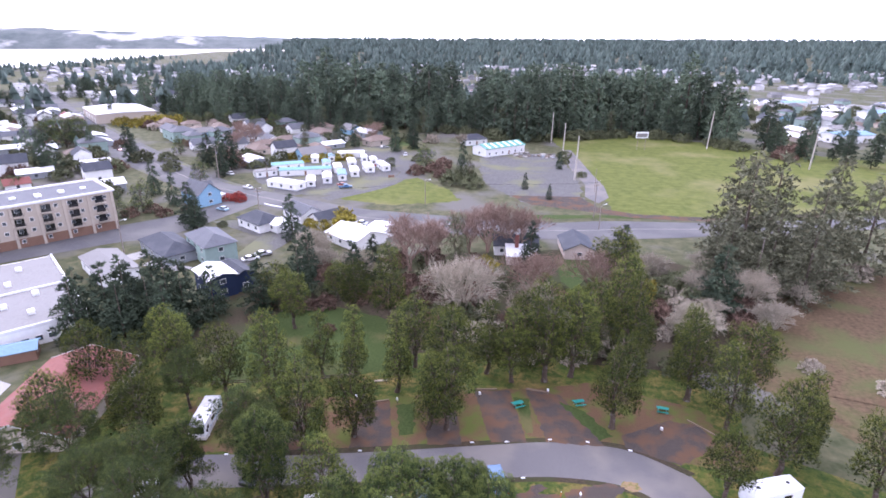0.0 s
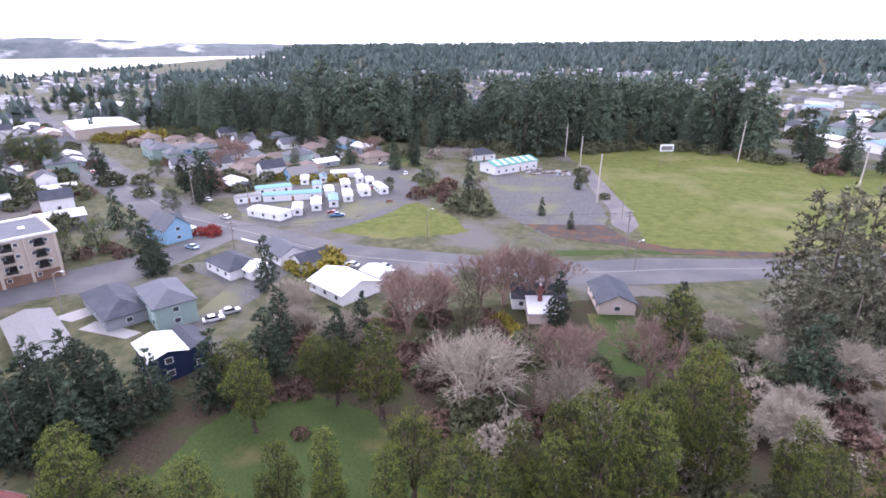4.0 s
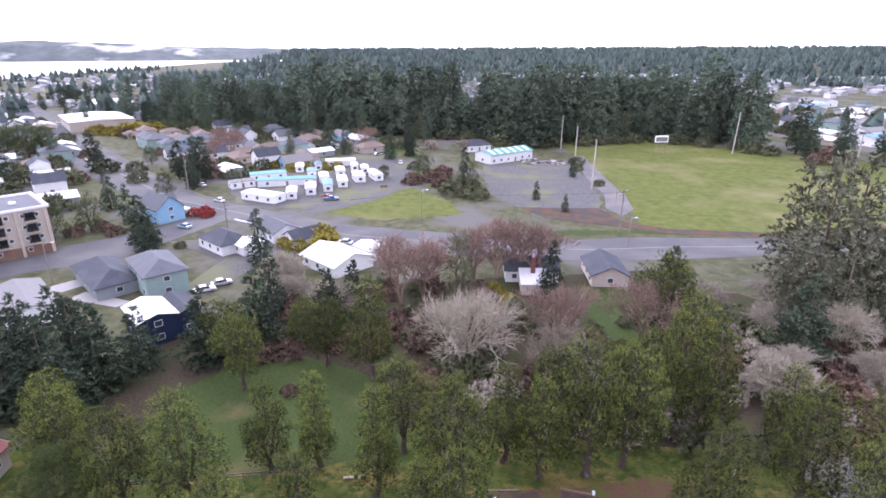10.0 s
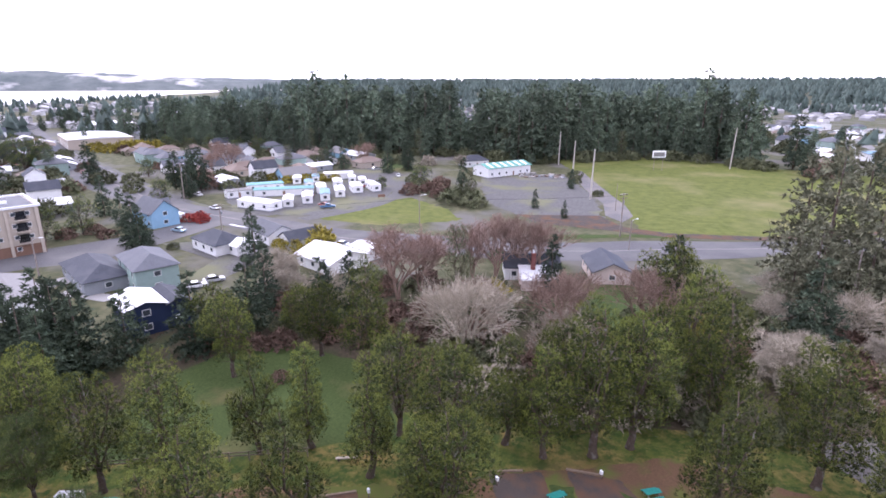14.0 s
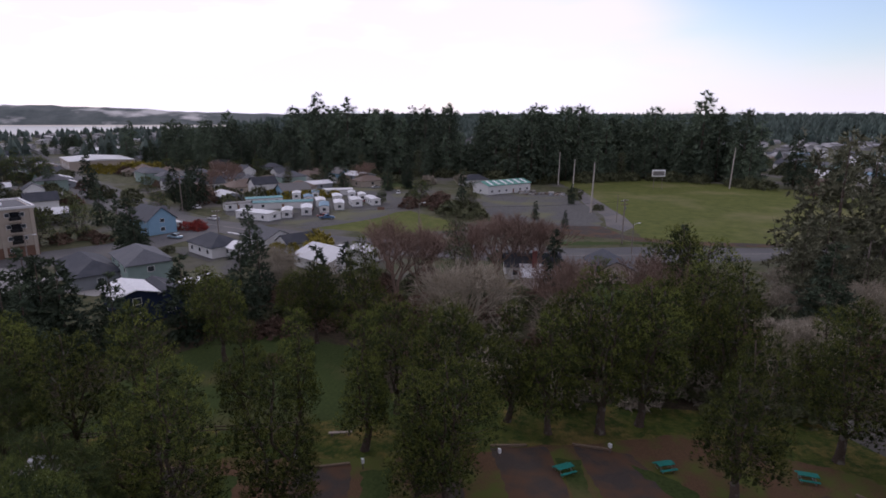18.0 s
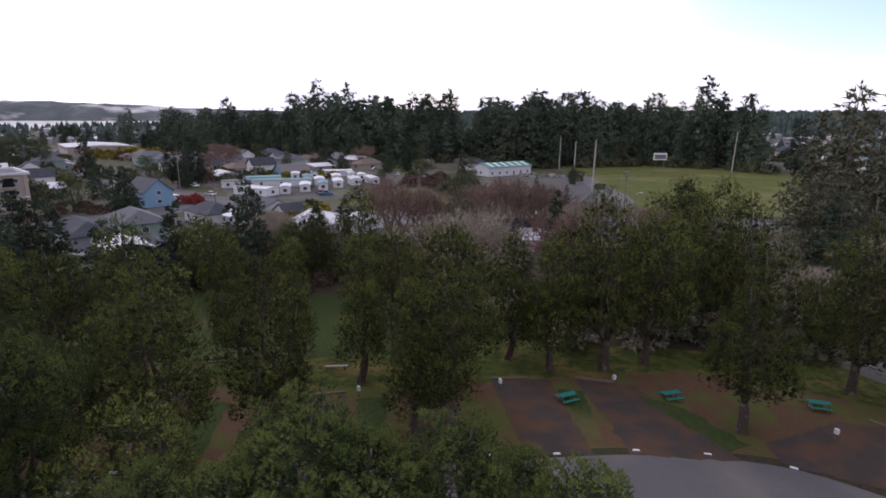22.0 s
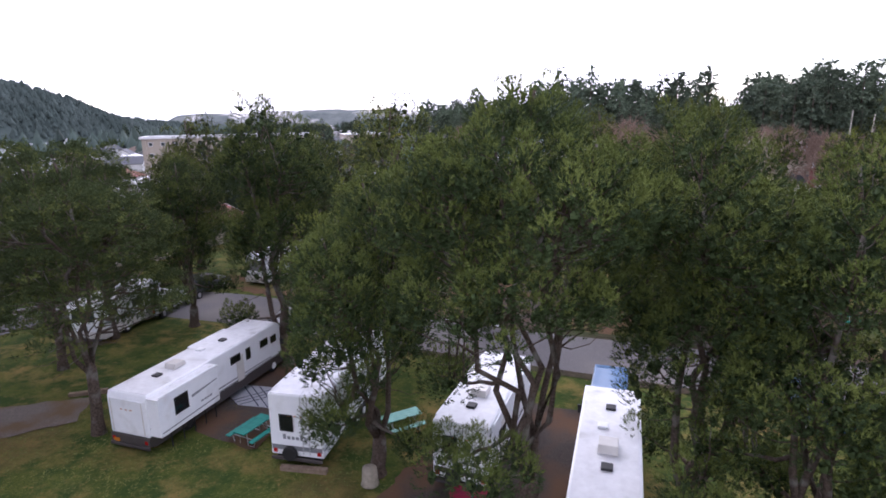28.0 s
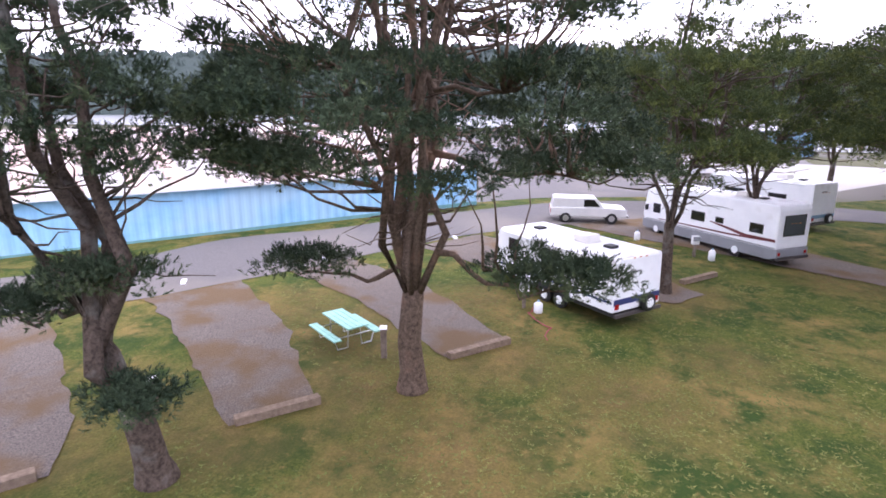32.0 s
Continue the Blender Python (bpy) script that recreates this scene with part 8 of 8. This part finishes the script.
def build_far_town():
    rng = np.random.default_rng(21)
    kinds = []
    for L, W, h, rise, wall, roof, hip, st, label in ((11, 8, 2.8, 2.4, "house_white", "roof_grey", False, 1, "white house with grey gable roof"), (13, 9, 2.9, 2.2, "house_beige", "roof_brown", True, 1, "beige house with brown hip roof"), (10, 8, 5.2, 2.6, "house_white", "roof_dark", False, 2, "two-storey white house with dark roof"), (14, 9, 2.8, 1.4, "house_grey", "roof_white", False, 1, "grey house with bright white metal roof"), (12, 8, 2.8, 2.4, "house_blue", "roof_pale", False, 1, "blue house with pale roof"), (16, 10, 3.2, 1.6, "house_pink", "roof_white", False, 1, "pale house with long white roof"), (11, 9, 5.2, 2.2, "house_green", "roof_grey", True, 2, "grey-green two-storey house with hip roof"), (24, 14, 4.6, 1.4, "house_white", "roof_pale", False, 1, "long pale shop building with low roof"), (26, 15, 4.6, 1.2, "house_white", "roof_blue", False, 1, "white hall with blue metal roof"), (9, 7, 2.6, 2.0, "house_white", "roof_red", False, 1, "small white house with red roof")):
        spots = []
        kinds.append(((L, W, h, rise, wall, roof, hip, st, label), spots))
    taken = []
    def put(n, region, turn, pick, gap):
        tries = 0
        while n and tries < 4000:
            tries += 1
            x, y = region()
            if any((x - a) ** 2 + (y - b) ** 2 < gap * gap for a, b in taken):
                continue
            taken.append((x, y))
            kinds[rng.choice(pick)][1].append((x, y, rng.uniform(0.85, 1.15), turn + rng.choice([0, 90]) + rng.uniform(-4, 4)))
            n -= 1
    def street_side(lo, hi, s0, s1):
        def f():
            s, d = rng.uniform(s0, s1), rng.uniform(lo, hi)
            base = np.array([-102, 200]) + s * np.array([-0.74, 0.672])
            q = base + d * np.array([-0.672, -0.74])
            return q[0], q[1]
        return f
    def fan(r0, r1, a0, a1):
        def f():
            a, r = radians(rng.uniform(a0, a1)), math.sqrt(rng.uniform(r0 * r0, r1 * r1))
            return -r * math.sin(a), 27 + r * math.cos(a)
        return f
    put(92, street_side(16, 150, 30, 360), 137, [0, 1, 2, 2, 1, 4, 6, 0, 3, 5, 9, 3, 5], 12.5)
    put(46, street_side(-110, -17, 40, 200), 137, [0, 1, 2, 3, 4, 6, 1, 6], 12.5)
    put(30, street_side(15, 260, 360, 640), 137, [0, 3, 5, 7, 7, 1], 24)
    put(130, fan(430, 640, -26, 36), 100, [0, 1, 2, 1, 4, 0, 6, 9, 2, 3, 6], 17)
    far = [fan(560, 1300, -44, 44)() for _ in range(620)]
    walls, tops = Shape(), Shape()
    for n, (x, y) in enumerate(far):
        L, W, h, t = rng.uniform(8, 15), rng.uniform(7, 10), rng.uniform(2.6, 5), radians(rng.choice([10, 100]) + rng.uniform(-6, 6))
        m = Matrix.Translation((x, y, gz(x, y))) @ Matrix.Rotation(t, 4, "Z")
        walls.box(-L / 2, L / 2, -W / 2, W / 2, 0, h, m)
        k = [m @ Vector(q) for q in ((-L / 2 - 0.4, -W / 2 - 0.4, h), (L / 2 + 0.4, -W / 2 - 0.4, h), (L / 2 + 0.4, W / 2 + 0.4, h), (-L / 2 - 0.4, W / 2 + 0.4, h), (-L / 2, 0, h + 2), (L / 2, 0, h + 2))]
        tops.add(k, [(0, 1, 5, 4), (2, 3, 4, 5), (1, 2, 5), (3, 0, 4), (3, 2, 1, 0)])
    for nm, sh, mat, lab in (("far_house_walls", walls, "far_wall", "pale walls of houses far beyond the wood"), ("far_house_roofs", tops, "far_roof", "grey, white and brown roofs far beyond the wood")):
        tagged(part(nm, sh, M[mat]), lab, "houses", kind="stuff")
    put(60, fan(380, 640, -46, -25), 110, [3, 1, 7, 8, 0, 4, 5, 6, 1], 22)
    for (L, W, h, rise, wall, roof, hip, st, label), spots in kinds:
        first = None
        for x, y, s, t in spots:
            if first is None:
                first = thing("house", 0, 0, 0, label, "house", "town houses")
                house_parts(first, L, W, h, rise, wall, roof, hip=hip, storeys=1, windows=1, door=False, simple=True)
                first.matrix_basis = spot(x, y, t, 1)
            else:
                copy_thing(first, spot(x, y, t, s))
    # Boats and sheds at the marina.
    for k in range(9):
        x, y = -150 - 5.5 * k + rng.uniform(-2, 2), 18 + rng.uniform(-30, 26)
        b = thing("moored_boat", x, y, rng.uniform(60, 120), "white moored boat with blue trim", "boat", "marina boats", z=0.1)
        part("hull", Shape().add([(-3.6, -1.2, 0.9), (2, -1.3, 1.1), (4.2, 0, 1.4), (2, 1.3, 1.1), (-3.6, 1.2, 0.9), (-3.4, -0.8, -0.1), (2, -0.7, -0.1), (3.4, 0, 0.1), (2, 0.7, -0.1), (-3.4, 0.8, -0.1)], [(0, 1, 2, 3, 4), (9, 8, 7, 6, 5), (0, 5, 6, 1), (1, 6, 7, 2), (2, 7, 8, 3), (3, 8, 9, 4), (4, 9, 5, 0)]), M["white"], b)
        part("cabin", Shape().prism([(-1.6, 1.0), (1.4, 1.0), (0.9, 2.4), (-1.5, 2.5)], -0.9, 0.9), M["house_blue" if k % 2 else "white"], b, bevel=0.08)
        part("mast", Shape().tube([(-0.2, 0, 2.3), (-0.2, 0, 7 + k % 3)], 0.05, 6), M["chrome"], b)
    for x, y, t, L, W, wall, roof in ((-118, 44, 100, 26, 12, "house_blue", "roof_white"), (-140, 70, 110, 20, 10, "house_white", "roof_blue"), (-165, 88, 120, 22, 12, "house_pink", "roof_white"), (-130, 95, 120, 16, 9, "house_white", "roof_red")):
        house(x, y, t, L, W, 4.2, 1.6, wall, roof, "marina shed with pale metal roof and plain walls", name="marina_shed")


build_near_houses()
build_trailer_park()
build_poles()
build_street_cars()
build_far_town()
